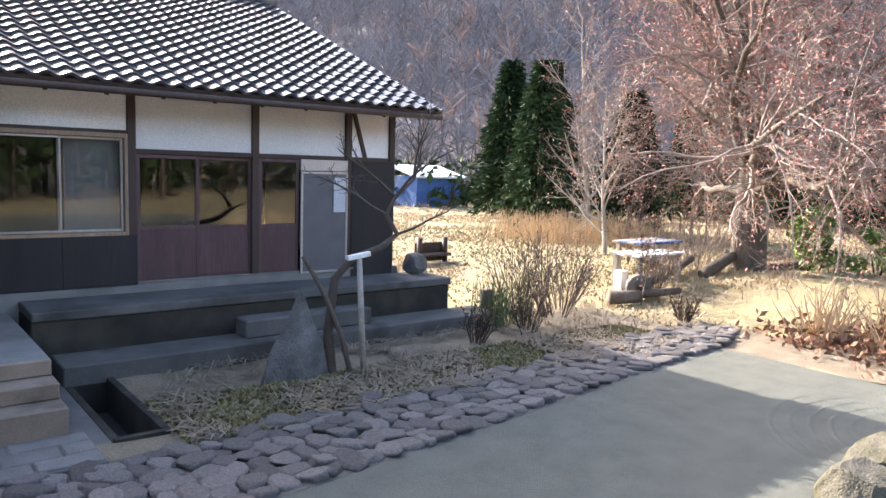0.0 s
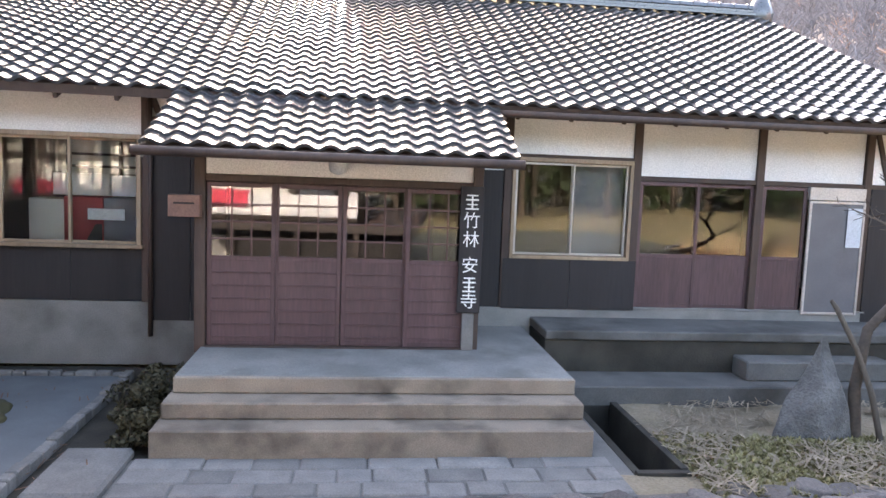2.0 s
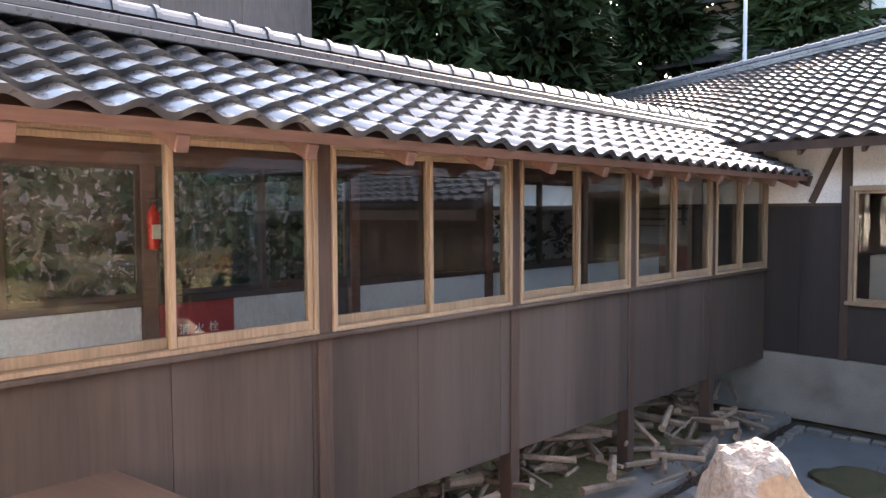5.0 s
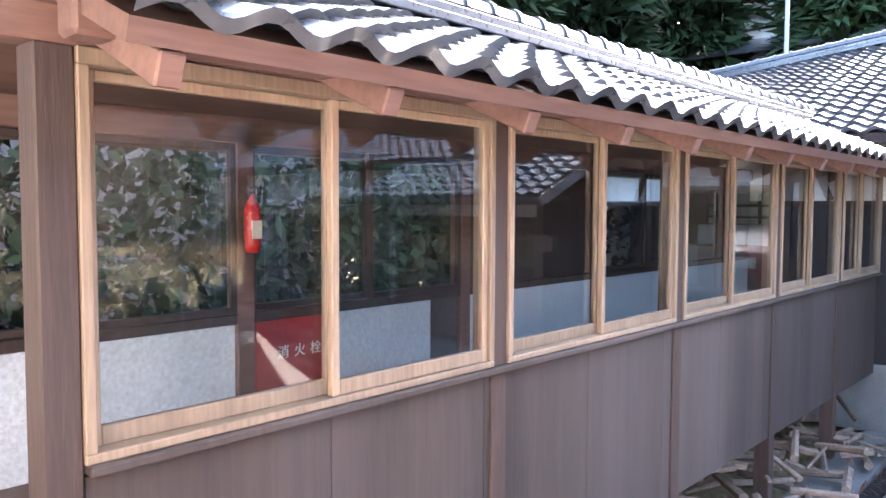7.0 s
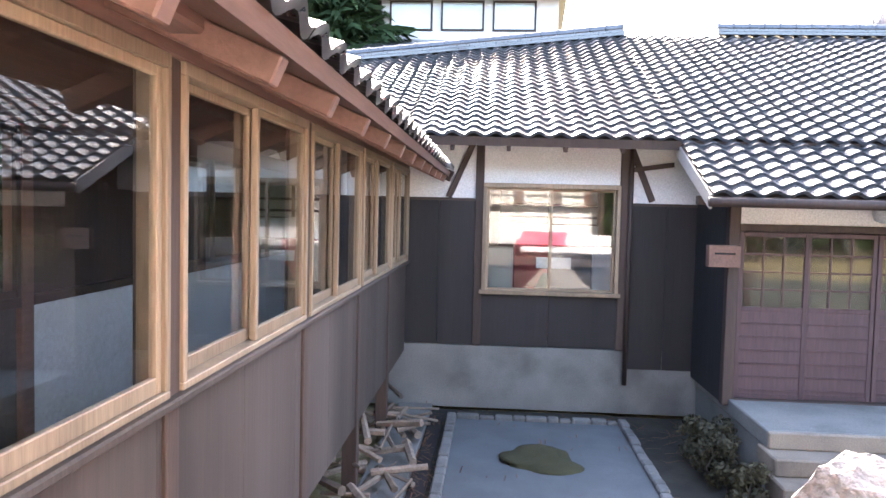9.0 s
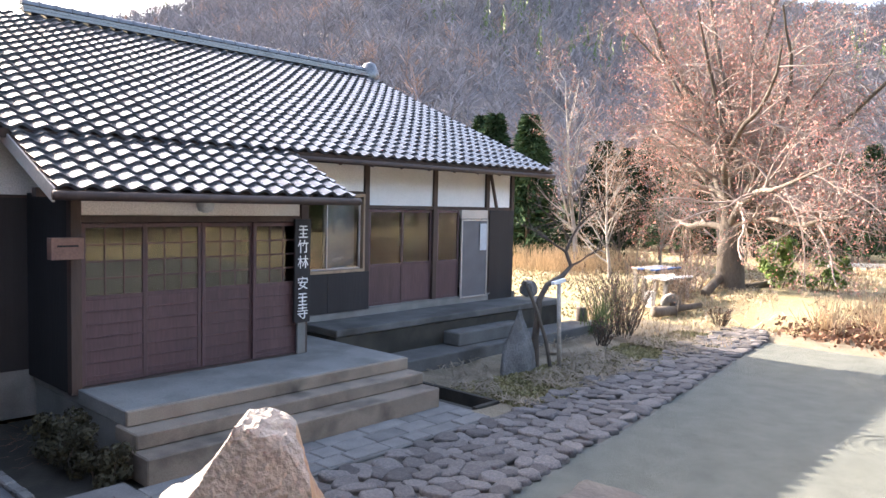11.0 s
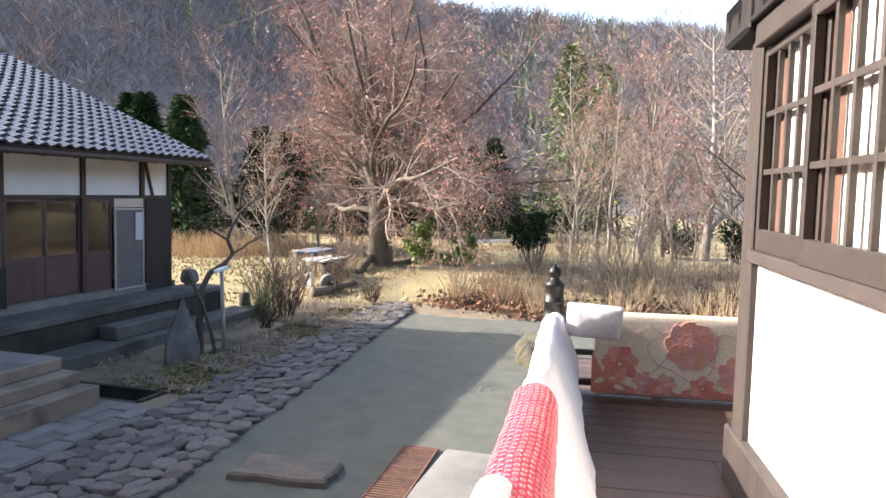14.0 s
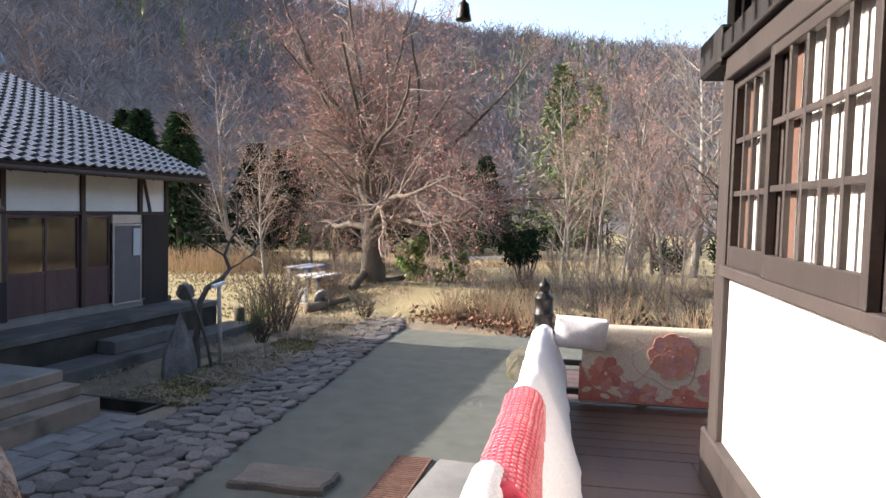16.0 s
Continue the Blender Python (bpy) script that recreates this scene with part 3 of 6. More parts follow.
box("vestibule_side", (2.07, VY + 0.06, 0.43), (2.15, FY - 0.01, 2.7), M_DARKWOOD, house, "dark boarded side wall")
box("vestibule_side", (5.2, VY + 0.06, 0.43), (5.28, FY, 2.7), M_DARKWOOD, house, "dark boarded side wall")
# Ceiling coloured near-black for the shade under the entrance roof
slab("vestibule_ceiling", (2.15, VY + 0.05, 2.74), (5.12, VY + 0.05, 2.74), (5.12, 9.3, 3.3), (2.15, 9.3, 3.3), 0.04, M_SHADE, house)
box("bargeboard_side", (1.72, 7.3, 2.72), (1.78, 7.36, 2.8), M_POST, house)
beam("bargeboard", (1.66, 7.25, 2.68), (1.66, 8.8, 3.36), 0.03, 0.16, M_ALU, house, "pale weathered bargeboard")
pole("gutter", (1.6, 7.12, 2.68), (5.6, 7.12, 2.68), 0.05, 0.05, M_POST, house, label="brown eaves gutter")
for x in (2.0, 2.6, 3.2, 3.8, 4.4, 5.0):
    beam("rafter", (x, 7.2, 2.7), (x, 8.0, 2.98), 0.05, 0.07, M_POST, house)
board = box("name_board", (5.03, VY - 0.12, 0.95), (5.3, VY - 0.075, 2.42), M_DARKWOOD, house, "dark hanging board with white brushed characters")
box("post_sleeve", (5.1, VY - 0.1, 0.5), (5.24, VY - 0.06, 0.95), M_CONC, house)
mb = box("mailbox", (1.8, VY - 0.2, 1.98), (2.14, VY - 0.07, 2.22), M_REDWOOD, house, "small brown wooden letter box")
# Slot is a near-black plate, the opening's shade put into its colour
box("slot", (1.86, VY - 0.204, 2.12), (2.08, VY - 0.199, 2.14), M_SHADE, mb, bev=0)
lampb = profile("entrance_lamp", [(0.02, 0.0), (0.09, 0.03), (0.11, 0.1), (0.09, 0.17), (0.02, 0.2)], M_INWHITE, house, 12, "round frosted entrance lamp", (3.63, VY - 0.16, 2.5))
# roofs
def roof_z(y):
    return EZ + (RZ - EZ) * (y - EY) / (RY - EY)


A, Bv, C, D = (-6.9, EY, EZ + 0.04), (12.45, EY, EZ), (11.75, RY, RZ), (1.8, RY, RZ)
deck_r = slab("roof", (1.7, EY, EZ), Bv, C, (1.7, RY, RZ), 0.11, M_POST, house, "tiled roof slope with dark fascia")
deck_l = slab("roof", A, (1.7, EY, EZ), (1.7, RY, RZ), (-6.9, RY, 4.95), 0.11, M_POST, house, "tiled roof slope with dark fascia")
slab("roof", (12.45, 19.05, EZ), (1.7, 19.05, EZ), (1.7, RY, RZ), (11.75, RY, RZ), 0.11, M_TILE, house, "rear roof slope")
slab("roof", (1.7, 19.05, EZ), (-6.9, 19.05, EZ), (-6.9, RY, 4.95), (1.7, RY, RZ), 0.11, M_TILE, house, "rear roof slope")
deck_v = slab("roof", (1.66, 7.2, 2.74), (5.56, 7.2, 2.74), (5.56, 8.7, 3.42), (1.66, 8.7, 3.42), 0.08, M_POST, house, "lower roof over the entrance")
tile_field(deck_r, (1.7, EY, EZ + 0.01), (12.45, EY, EZ + 0.01), (11.75, RY, RZ + 0.01), (1.7, RY, RZ + 0.01), 3, (5.4, 13), 2)
tile_field(deck_l, (-6.9, EY, EZ + 0.05), (1.7, EY, EZ + 0.01), (1.7, RY, RZ + 0.01), (-6.9, RY, 4.96), 3, (-2.2, 1.7), 3)
tile_field(deck_v, (1.66, 7.2, 2.75), (5.56, 7.2, 2.75), (5.56, 8.72, 3.44), (1.66, 8.72, 3.44), 8, None, 4)
ridge_caps(house, (3.5, RY, RZ + 0.02), (11.7, RY, RZ + 0.02), 0.09, 0.28, 2)
ridge_caps(house, (1.8, RY, RZ), (-6.9, RY, 4.97), 0.09, 0.3, 2)
profile("ridge_end", [(0.02, -0.25), (0.22, -0.2), (0.26, 0.1), (0.16, 0.36), (0.02, 0.42)], M_TILE, house, 10, "ornamental ridge-end tile", (11.72, RY, RZ))
pole("gutter", (5.5, EY - 0.06, EZ - 0.1), (12.4, EY - 0.06, EZ - 0.1), 0.045, 0.045, M_POST, house)
for i in range(28):
    x = -6.6 + i * 0.69
    if not 1.5 < x < 5.6:
        beam("rafter", (x, EY + 0.05, EZ - 0.13), (x, FY + 0.1, EZ - 0.13 + 0.36), 0.05, 0.06, M_POST, house)

# building behind, upper storey
annex = thing("annex_building", (-4, 22, 0), "taller white-walled building behind the house", "house")
box("wall", (-9, 22, 0), (1.2, 28, 9.1), M_PLASTER, annex, "white plaster wall with grey windows")
for i in range(6):
    sash(annex, "window_sash", "x", 21.97, -8.5 + 1.55 * i, -7.2 + 1.55 * i, 8.0, 8.9, M_POST, rail=0.06, pane=True)
slab("roof", (-9.8, 21.2, 9.1), (1.8, 21.2, 9.1), (1.8, 25, 10.8), (-9.8, 25, 10.8), 0.15, M_TILE, annex, "dark tiled roof")
slab("roof", (1.8, 28.8, 9.1), (-9.8, 28.8, 9.1), (-9.8, 25, 10.8), (1.8, 25, 10.8), 0.15, M_TILE, annex)
slab("lower_roof", (-9.6, 20.6, 7.2), (1.6, 20.6, 7.2), (1.6, 22.0, 7.75), (-9.6, 22.0, 7.75), 0.1, M_TILE, annex, "dark lower roof")

store = thing("storehouse", (-12, 1, 0), "tall grey-brown boarded storehouse behind the corridor", "building")
for i in range(9):
    box("wall_board", (-10.6, -6 + 1.6 * i + 0.004, 0), (-10.5, -6 + 1.6 * (i + 1) - 0.004, 8.4), M_STORE, store, bev=0.01)
box("wall", (-15, -6, 0), (-10.6, 8.4, 8.4), M_STORE, store)
slab("roof", (-9.8, -6.8, 8.4), (-9.8, 9.2, 8.4), (-12.8, 9.2, 10), (-12.8, -6.8, 10), 0.12, M_TILE, store, "dark tiled roof")

# ---- steps and platforms of the house ----
landing = thing("entrance_steps", (4.1, 7.2, 0), "worn stone entrance steps with a concrete landing", "steps")
box("landing", (2.12, 6.71, 0.45), (6.14, 9.25, 0.62), M_CONC, landing, "smooth grey concrete landing", bev=0.012)
box("riser", (2.12, 6.65, 0.455), (6.14, 6.708, 0.616), M_STEP, landing, "tan stone edging", bev=0.012)
box("tread", (2.08, 6.36, 0.29), (6.155, 6.85, 0.452), M_STEP, landing, "tan worn stone tread", bev=0.014)
box("tread", (2.05, 6.06, 0.0), (6.17, 6.5, 0.288), M_STEP, landing, "tan worn stone tread", bev=0.014)
box("base", (2.14, 6.5, -0.1), (6.12, 9.25, 0.44), M_CONC, landing)
platform = thing("veranda_platform", (9, 8.6, 0), "low mossy concrete platform along the house", "platform")
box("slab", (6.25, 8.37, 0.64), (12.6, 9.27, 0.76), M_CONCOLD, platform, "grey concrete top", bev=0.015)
box("face", (6.25, 8.4, -0.05), (12.57, 9.27, 0.638), M_MOSS, platform, "mossy stone face, darkened for shade", bev=0.015)
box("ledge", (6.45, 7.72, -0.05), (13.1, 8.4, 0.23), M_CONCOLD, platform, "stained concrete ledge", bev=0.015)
step2 = thing("stone_step", (9.8, 8.1, 0), "flat grey stone step before the doors", "step")
box("tread", (8.75, 7.98, 0.23), (10.75, 8.37, 0.48), M_CONCOLD, step2, bev=0.02)
flag = thing("flagstone_path", (4.2, 5.7, 0), "grey flagstone paving below the steps", "paving")
box("bed", (1.9, 5.24, -0.08), (6.3, 6.06, 0.02), M_CONCOLD, flag)
box("kerb", (1.9, 5.2, -0.08), (6.3, 5.24, 0.03), M_CONCOLD, flag, "dark stone kerb", bev=0.01)
rngf = random.Random(11)
y = 5.25
for row, hgt in enumerate((0.26, 0.29, 0.26)):
    x = 1.93
    while x < 6.2:
        w = rngf.uniform(0.3, 0.7)
        w = min(w, 6.3 - x)
        box("flagstone", (x + 0.008, y + 0.008, -0.02), (x + w - 0.008, y + hgt - 0.008, 0.035 + rngf.uniform(-0.006, 0.008)), M_FLAG, flag, bev=0.012)
        x += w
    y += hgt
trench = thing("drain_channel", (6.85, 6.6, 0), "dark open drain channel beside the steps", "drain")
boxes("channel_wall", [((6.46, 5.72, -0.4), (6.54, 7.7, 0.0)), ((6.9, 5.72, -0.4), (6.98, 7.7, 0.05)), ((6.46, 5.64, -0.4), (6.98, 5.72, 0.04)), ((6.46, 7.7, -0.4), (6.98, 7.78, 0.0))], M_MOSS, trench)
# Bed coloured near-black for the shade at the channel's bottom
box("channel_bed", (6.54, 5.72, -0.4), (6.9, 7.7, -0.36), M_SHADE, trench)
box("side_strip", (6.1, 5.64, -0.1), (6.458, 8.38, 0.0), M_CONCOLD, trench, "stained concrete strip beside the steps")

# ---- corridor ----
CX, SILL, HEAD, CF = -1.71, 1.88, 3.0, 1.05
corridor = thing("corridor", (-2.6, 4.5, 0), "raised timber corridor with sliding glass windows and tiled roof", "corridor", lift=0.12)
POSTS = (0.12, 2.09, 3.99, 5.83, 7.66)
for y in POSTS:
    box("post", (CX - 0.1, y - 0.055, 0.0), (CX + 0.03, y + 0.055, 3.05), M_POST, corridor, "brown square timber post")
INNER = (-0.25, 1.65, 3.55, 5.42, 7.28)
for y in INNER:
    box("inner_post", (-3.3, y - 0.055, 1.0), (-3.18, y + 0.055, 3.05), M_REDWOOD, corridor)
n = 10
for i in range(n):
    a, b = 0.18 + (9.27 - 0.18) * i / n, 0.18 + (9.27 - 0.18) * (i + 1) / n
    box("wall_board", (CX - 0.02, a + 0.0015, 0.64), (CX + 0.012, b - 0.0015, SILL - 0.07), M_CORWALL, corridor, bev=0.003)
box("sill", (CX - 0.1, 0.18, SILL - 0.065), (CX + 0.07, 9.27, SILL - 0.03), M_CORWALL, corridor, "weathered grey timber sill", bev=0.008)
for i in range(5):
    y0, y1 = POSTS[i] + 0.055, (POSTS[i + 1] - 0.055 if i < 4 else 9.26)
    boxes("window_frame", [((CX - 0.07, y0, SILL - 0.03), (CX + 0.045, y1, SILL + 0.0)), ((CX - 0.07, y0, HEAD), (CX + 0.045, y1, HEAD + 0.05)),
                           ((CX - 0.07, y0, SILL), (CX + 0.045, y0 + 0.035, HEAD)), ((CX - 0.07, y1 - 0.035, SILL), (CX + 0.045, y1, HEAD))], M_WARMWOOD, corridor, "honey-coloured timber window frame")
    mid = (y0 + y1) / 2
    sash(corridor, "window_sash", "y", CX - 0.035, y0 + 0.035, mid + 0.02, SILL, HEAD, M_WARMWOOD, rail=0.035, foot=0.06)
    sash(corridor, "window_sash", "y", CX + 0.01, mid - 0.02, y1 - 0.035, SILL, HEAD, M_WARMWOOD, rail=0.035, foot=0.06)
box("head_beam", (CX - 0.1, -0.2, HEAD + 0.05), (CX + 0.035, 9.28, HEAD + 0.16), M_REDWOOD, corridor, "red-brown head beam", bev=0.01)
box("eave_beam", (CX + 0.22, 0.06, HEAD + 0.02), (CX + 0.33, 9.2, HEAD + 0.13), M_REDWOOD, corridor, "red-brown eave purlin", bev=0.012)
box("floor", (-3.5, -1.2, 0.95), (CX - 0.03, 9.27, CF), M_FLOOR, corridor, "dark plank corridor floor")
box("underside", (-3.5, 0.3, 0.6), (-3.42, 9.27, 0.95), M_DARKWOOD, corridor)
# far wall of the corridor: pale panels below, glass above
IX = -3.25
box("low_panel", (IX, -1.2, CF), (IX + 0.04, -0.31, 1.93), M_INWHITE, corridor, "pale blue-white lower wall panel")
for i in range(5):
    y0, y1 = INNER[i] + 0.055, (INNER[i + 1] if i < 4 else 9.3) - 0.055
    if i == 1:
        hyd = box("hydrant_panel", (IX, 1.72, CF), (IX + 0.05, 2.33, 1.93), M_RED, corridor, "red fire-hydrant cabinet door with white characters")
        box("low_panel", (IX, 2.33, CF), (IX + 0.04, 3.2, 1.93), M_INWHITE, corridor, "pale blue-white lower wall panel")
        box("inner_board", (IX, 3.2, CF), (IX + 0.04, 3.49, 1.93), M_INT, corridor)
    else:
        box("low_panel", (IX, y0, CF), (IX + 0.04, y1, 1.93), M_INWHITE, corridor, "pale blue-white lower wall panel")
    box("inner_rail", (IX - 0.05, y0, 1.93), (IX + 0.07, y1, 1.99), M_POST, corridor)
    m = (y0 + y1) / 2
    if i in (2, 4):
        box("inner_board", (IX, y0, 1.99), (IX + 0.04, y1, 2.95), M_POST, corridor, "brown boarded upper wall")
    else:
        sash(corridor, "window_sash", "y", IX + 0.01, y0, m + 0.02, 1.99, 2.95, M_POST, rail=0.04)
        sash(corridor, "window_sash", "y", IX + 0.05, m - 0.02, y1, 1.99, 2.95, M_POST, rail=0.04)
box("inner_head", (IX - 0.05, -1.2, 2.95), (IX + 0.07, 9.27, 3.1), M_REDWOOD, corridor)
CEY, CRX, CRZ, CEX = 3.02, -2.62, 3.66, -1.12
cr1 = slab("roof", (CEX, 0.08, CEY), (CEX, 9.1, CEY), (CRX, 9.6, CRZ), (CRX, 0.08, CRZ), 0.06, M_REDWOOD, corridor, "tiled corridor roof with red-brown boarding beneath")
cr2 = slab("roof", (-4.12, 9.1, CEY), (-4.12, 0.08, CEY), (CRX, 0.08, CRZ), (CRX, 9.6, CRZ), 0.06, M_REDWOOD, corridor)
tile_field(cr1, (CEX, 0.08, CEY + 0.01), (CEX, 9.1, CEY + 0.01), (CRX, 9.6, CRZ + 0.01), (CRX, 0.08, CRZ + 0.01), 6, None, 5)
tile_field(cr2, (-4.12, 9.1, CEY + 0.01), (-4.12, 0.08, CEY + 0.01), (CRX, 0.08, CRZ + 0.01), (CRX, 9.6, CRZ + 0.01), 0, None, 6)
ridge_caps(corridor, (CRX, 0.08, CRZ + 0.02), (CRX, 9.6, CRZ + 0.02), 0.085, 0.27, 2)
for i in range(13):
    y = 0.2 + i * 0.72
    beam("rafter", (CEX - 0.05, y, CEY - 0.1), (CRX, y, CRZ - 0.1), 0.07, 0.09, M_REDWOOD, corridor)
beam("bargeboard", (CEX + 0.02, 9.12, CEY - 0.06), (CRX, 9.62, CRZ - 0.06), 0.04, 0.14, M_POST, corridor)

extinguisher = thing("fire_extinguisher", (-3.1, 1.65, 2.3), "red fire extinguisher hung on a corridor post", "extinguisher", lift=0.12)
profile("cylinder", [(0.03, 0.04), (0.042, 0.05), (0.045, 0.08), (0.045, 0.28), (0.035, 0.32), (0.016, 0.34), (0.014, 0.37)], M_REDBRIGHT, extinguisher, 14, "", (-3.11, 1.65, 2.3))
box("label", (-3.068, 1.62, 2.42), (-3.06, 1.68, 2.52), M_CREAM, extinguisher, "pale yellow label", bev=0)
boxes("handle", [((-3.12, 1.62, 2.66), (-3.1, 1.74, 2.68)), ((-3.12, 1.62, 2.695), (-3.1, 1.73, 2.71))], M_IRON, extinguisher)
box("bracket", (-3.18, 1.63, 2.45), (-3.16, 1.67, 2.55), M_IRON, extinguisher)

# ---- temple hall with porch ----
HX, HY, HR = 2.8115, -1.48, 7.2
FZ = 1.213
HEYE = Vector((-1.719, -0.987, 2.872))
HALL_M = Matrix.Translation((0, 0, 0.073)) @ Matrix.Translation(HEYE) @ Matrix.Scale(0.91, 4) @ Matrix.Translation(-HEYE) @ pose(HX, HY, 0, 0, 0, HR)
hall = thing("temple_hall", (HX, HY, 0), "temple hall with white walls, dark timber and lattice windows", "hall", m=HALL_M)
L = dict(local=True)
box("corner_post", (-0.28, -0.24, -0.1), (-0.06, 0.012, 5.1), M_HALLPOST, hall, "dark grey-brown corner post", bev=0.01, **L)
box("wall", (-8.0, -0.12, 1.53), (-0.28, -0.03, 2.56), M_HALLWALL, hall, "bright white plaster wall", **L)
box("ground_beam", (-8.0, -0.12, FZ - 0.1), (0.06, 0.03, 1.545), M_HALLPOST, hall, "brown timber ground beam", bev=0.014, **L)
box("sill_beam", (-8.0, -0.1, 2.555), (-0.28, 0.035, 2.62), M_LATTICE, hall, "dark timber sill", **L)
box("head_beam", (-8.0, -0.1, 3.71), (-0.28, 0.05, 3.84), M_LATTICE, hall, "dark timber lintel", **L)
box("upper_wall", (-8.0, -0.1, 3.84), (-0.28, -0.02, 5.2), M_DARKWOOD, hall, "dark boarded upper wall", **L)
for i in range(30):
    x = -0.36 - i * 0.22
    box("batten", (x - 0.025, -0.02, 3.97), (x + 0.025, 0.04, 5.0), M_DARKWOOD, hall, bev=0.003, **L)
box("upper_beam", (-8.0, -0.1, 3.84), (-0.28, 0.085, 3.97), M_DARKWOOD, hall, **L)
box("tie_beam_end", (-0.3, -0.11, 3.8), (0.28, 0.1, 4.04), M_DARKWOOD, hall, "dark carved beam end", bev=0.02, **L)
box("nail_cover", (0.278, -0.04, 3.88), (0.294, 0.05, 3.98), M_CREAM, hall, "pale brass cap", bev=0.004, **L)
box("side_wall", (-0.18, -6.0, 1.53), (-0.08, -0.24, 5.2), M_HALLWALL, hall, **L)
box("side_beam", (-0.18, -6.0, FZ - 0.1), (0.06, -0.24, 1.545), M_HALLPOST, hall, **L)
box("back_wall", (-8.0, -6.1, 0.3), (-0.1, -6.0, 5.2), M_HALLWALL, hall, **L)
box("west_wall", (-8.1, -6.0, 0.3), (-8.0, 0.0, 5.2), M_HALLWALL, hall, **L)
# lattice sashes; the paper stands behind them
def lattice_sash(u1, w, v):
    lf = sash(hall, "lattice_window", "x", v, u1 - w, u1, 2.62, 3.71, M_LATTICE, rail=0.055, depth=0.045, cols=5, rows=3, bar=0.03, pane=False, foot=0.115, label="grey-brown lattice window backed with white paper", local=True)
    box("paper", (u1 - w + 0.05, v - 0.05, 2.7), (u1 - 0.26, v - 0.046, 3.68), M_PAPER, lf, "white paper backing", bev=0, local=True)
    box("wood_panel", (u1 - 0.26, v - 0.05, 2.7), (u1 - 0.05, v - 0.044, 3.68), M_REDWOOD, lf, "brown wood edge panel", bev=0, local=True)


lattice_sash(-0.27, 1.01, -0.03)
lattice_sash(-1.2, 1.22, 0.02)
lattice_sash(-2.38, 1.22, -0.03)
lattice_sash(-3.56, 1.22, 0.02)
lattice_sash(-4.74, 1.22, -0.03)
# porch floor: boards run out from the wall, and lengthwise round the corner
for i in range(28):
    u0, u1 = -8.1 + 0.3 * i, -8.1 + 0.3 * (i + 1)
    box("floor_board", (u0 + 0.003, 0.03, FZ - 0.04), (u1 - 0.003, 1.19, FZ + 0.002 * (i % 3)), M_FLOOR, hall, bev=0.005, **L)
for i in range(14):
    u0, u1 = 0.3 + 0.2 * i, 0.3 + 0.2 * (i + 1)
    box("floor_board", (u0 + 0.003, -6.0, FZ - 0.04), (u1 - 0.003, 1.19, FZ), M_FLOOR, hall, bev=0.005, **L)
box("floor_board", (0.063, -6.0, FZ - 0.04), (0.297, 0.027, FZ), M_FLOOR, hall, bev=0.005, **L)
box("porch_edge", (-8.1, 1.19, FZ - 0.22), (3.16, 1.24, FZ + 0.004), M_HALLPOST, hall, "dark timber porch edge", bev=0.01, **L)
box("porch_edge", (3.1, -6.0, FZ - 0.22), (3.16, 1.19, FZ + 0.004), M_HALLPOST, hall, bev=0.01, **L)
box("landing", (-7.9, 1.24, FZ - 0.12), (-2.5, 3.0, FZ - 0.01), M_FLOOR, hall, "plank landing between porch and corridor", bev=0.01, **L)
for u in (3.0, 1.7, 0.2, -1.4, -3.2, -5.0, -6.8):
    box("porch_post", (u - 0.07, 1.04, -0.15), (u + 0.07, 1.18, FZ - 0.22), M_HALLPOST, hall, **L)
box("skirting", (-7.9, 0.8, -0.15), (2.9, 0.85, FZ - 0.05), M_DARKWOOD, hall, "dark boards under the porch", **L)


# railing with a turned newel; it runs a little askew to the wall
def rail_v(u):
    return 1.09 - 0.02 * (u - 1.75)


rail = thing("porch_railing", (HX, HY, 0), "dark timber porch railing with a turned newel post", "railing", m=HALL_M)
newel = profile("newel_post", [(r * 1.0, z) for r, z in ((0.085, 0.0), (0.085, 0.62), (0.092, 0.625), (0.092, 0.64), (0.085, 0.645), (0.085, 0.76), (0.092, 0.765), (0.092, 0.78), (0.083, 0.785), (0.08, 0.9), (0.084, 0.905), (0.084, 0.92), (0.074, 0.94),
                                (0.05, 0.955), (0.04, 0.97), (0.034, 0.98), (0.048, 0.995), (0.055, 1.02), (0.05, 1.045), (0.03, 1.065), (0.012, 1.082), (0.004, 1.1))], M_IRON, rail, 20, "dark newel with onion-shaped metal finial", (1.79, 1.09, FZ), True)
for z, h in ((FZ + 0.62, 0.06), (FZ + 0.37, 0.045), (FZ + 0.12, 0.055)):
    beam("rail_bar", (-2.7, rail_v(-2.7), z - h / 2), (1.71, rail_v(1.71), z - h / 2), 0.065, h, M_HALLPOST, rail, local=True)
    box("rail_bar", (1.76, -5.5, z - h), (1.83, 1.01, z), M_HALLPOST, rail, bev=0.01, local=True)
for u in (-2.65, -1.2, 0.3):
    box("baluster", (u - 0.045, rail_v(u) - 0.03, FZ), (u + 0.045, rail_v(u) + 0.03, FZ + 0.6), M_HALLPOST, rail, local=True)
for v in (0.2, -1.2, -2.8):
    box("baluster", (1.765, v - 0.045, FZ), (1.825, v + 0.045, FZ + 0.6), M_HALLPOST, rail, local=True)
# hall eave with rafter ends
slab("roof", (-9.5, 2.4, 5.25), (2.5, 2.4, 5.25), (-2.5, -3, 7.6), (-9.5, -3, 7.6), 0.12, M_DARKWOOD, hall, "broad dark tiled hall roof").matrix_parent_inverse = Matrix()
slab("roof", (2.5, 2.4, 5.25), (2.5, -8, 5.25), (-2.5, -6, 7.6), (-2.5, -3, 7.6), 0.12, M_DARKWOOD, hall).matrix_parent_inverse = Matrix()
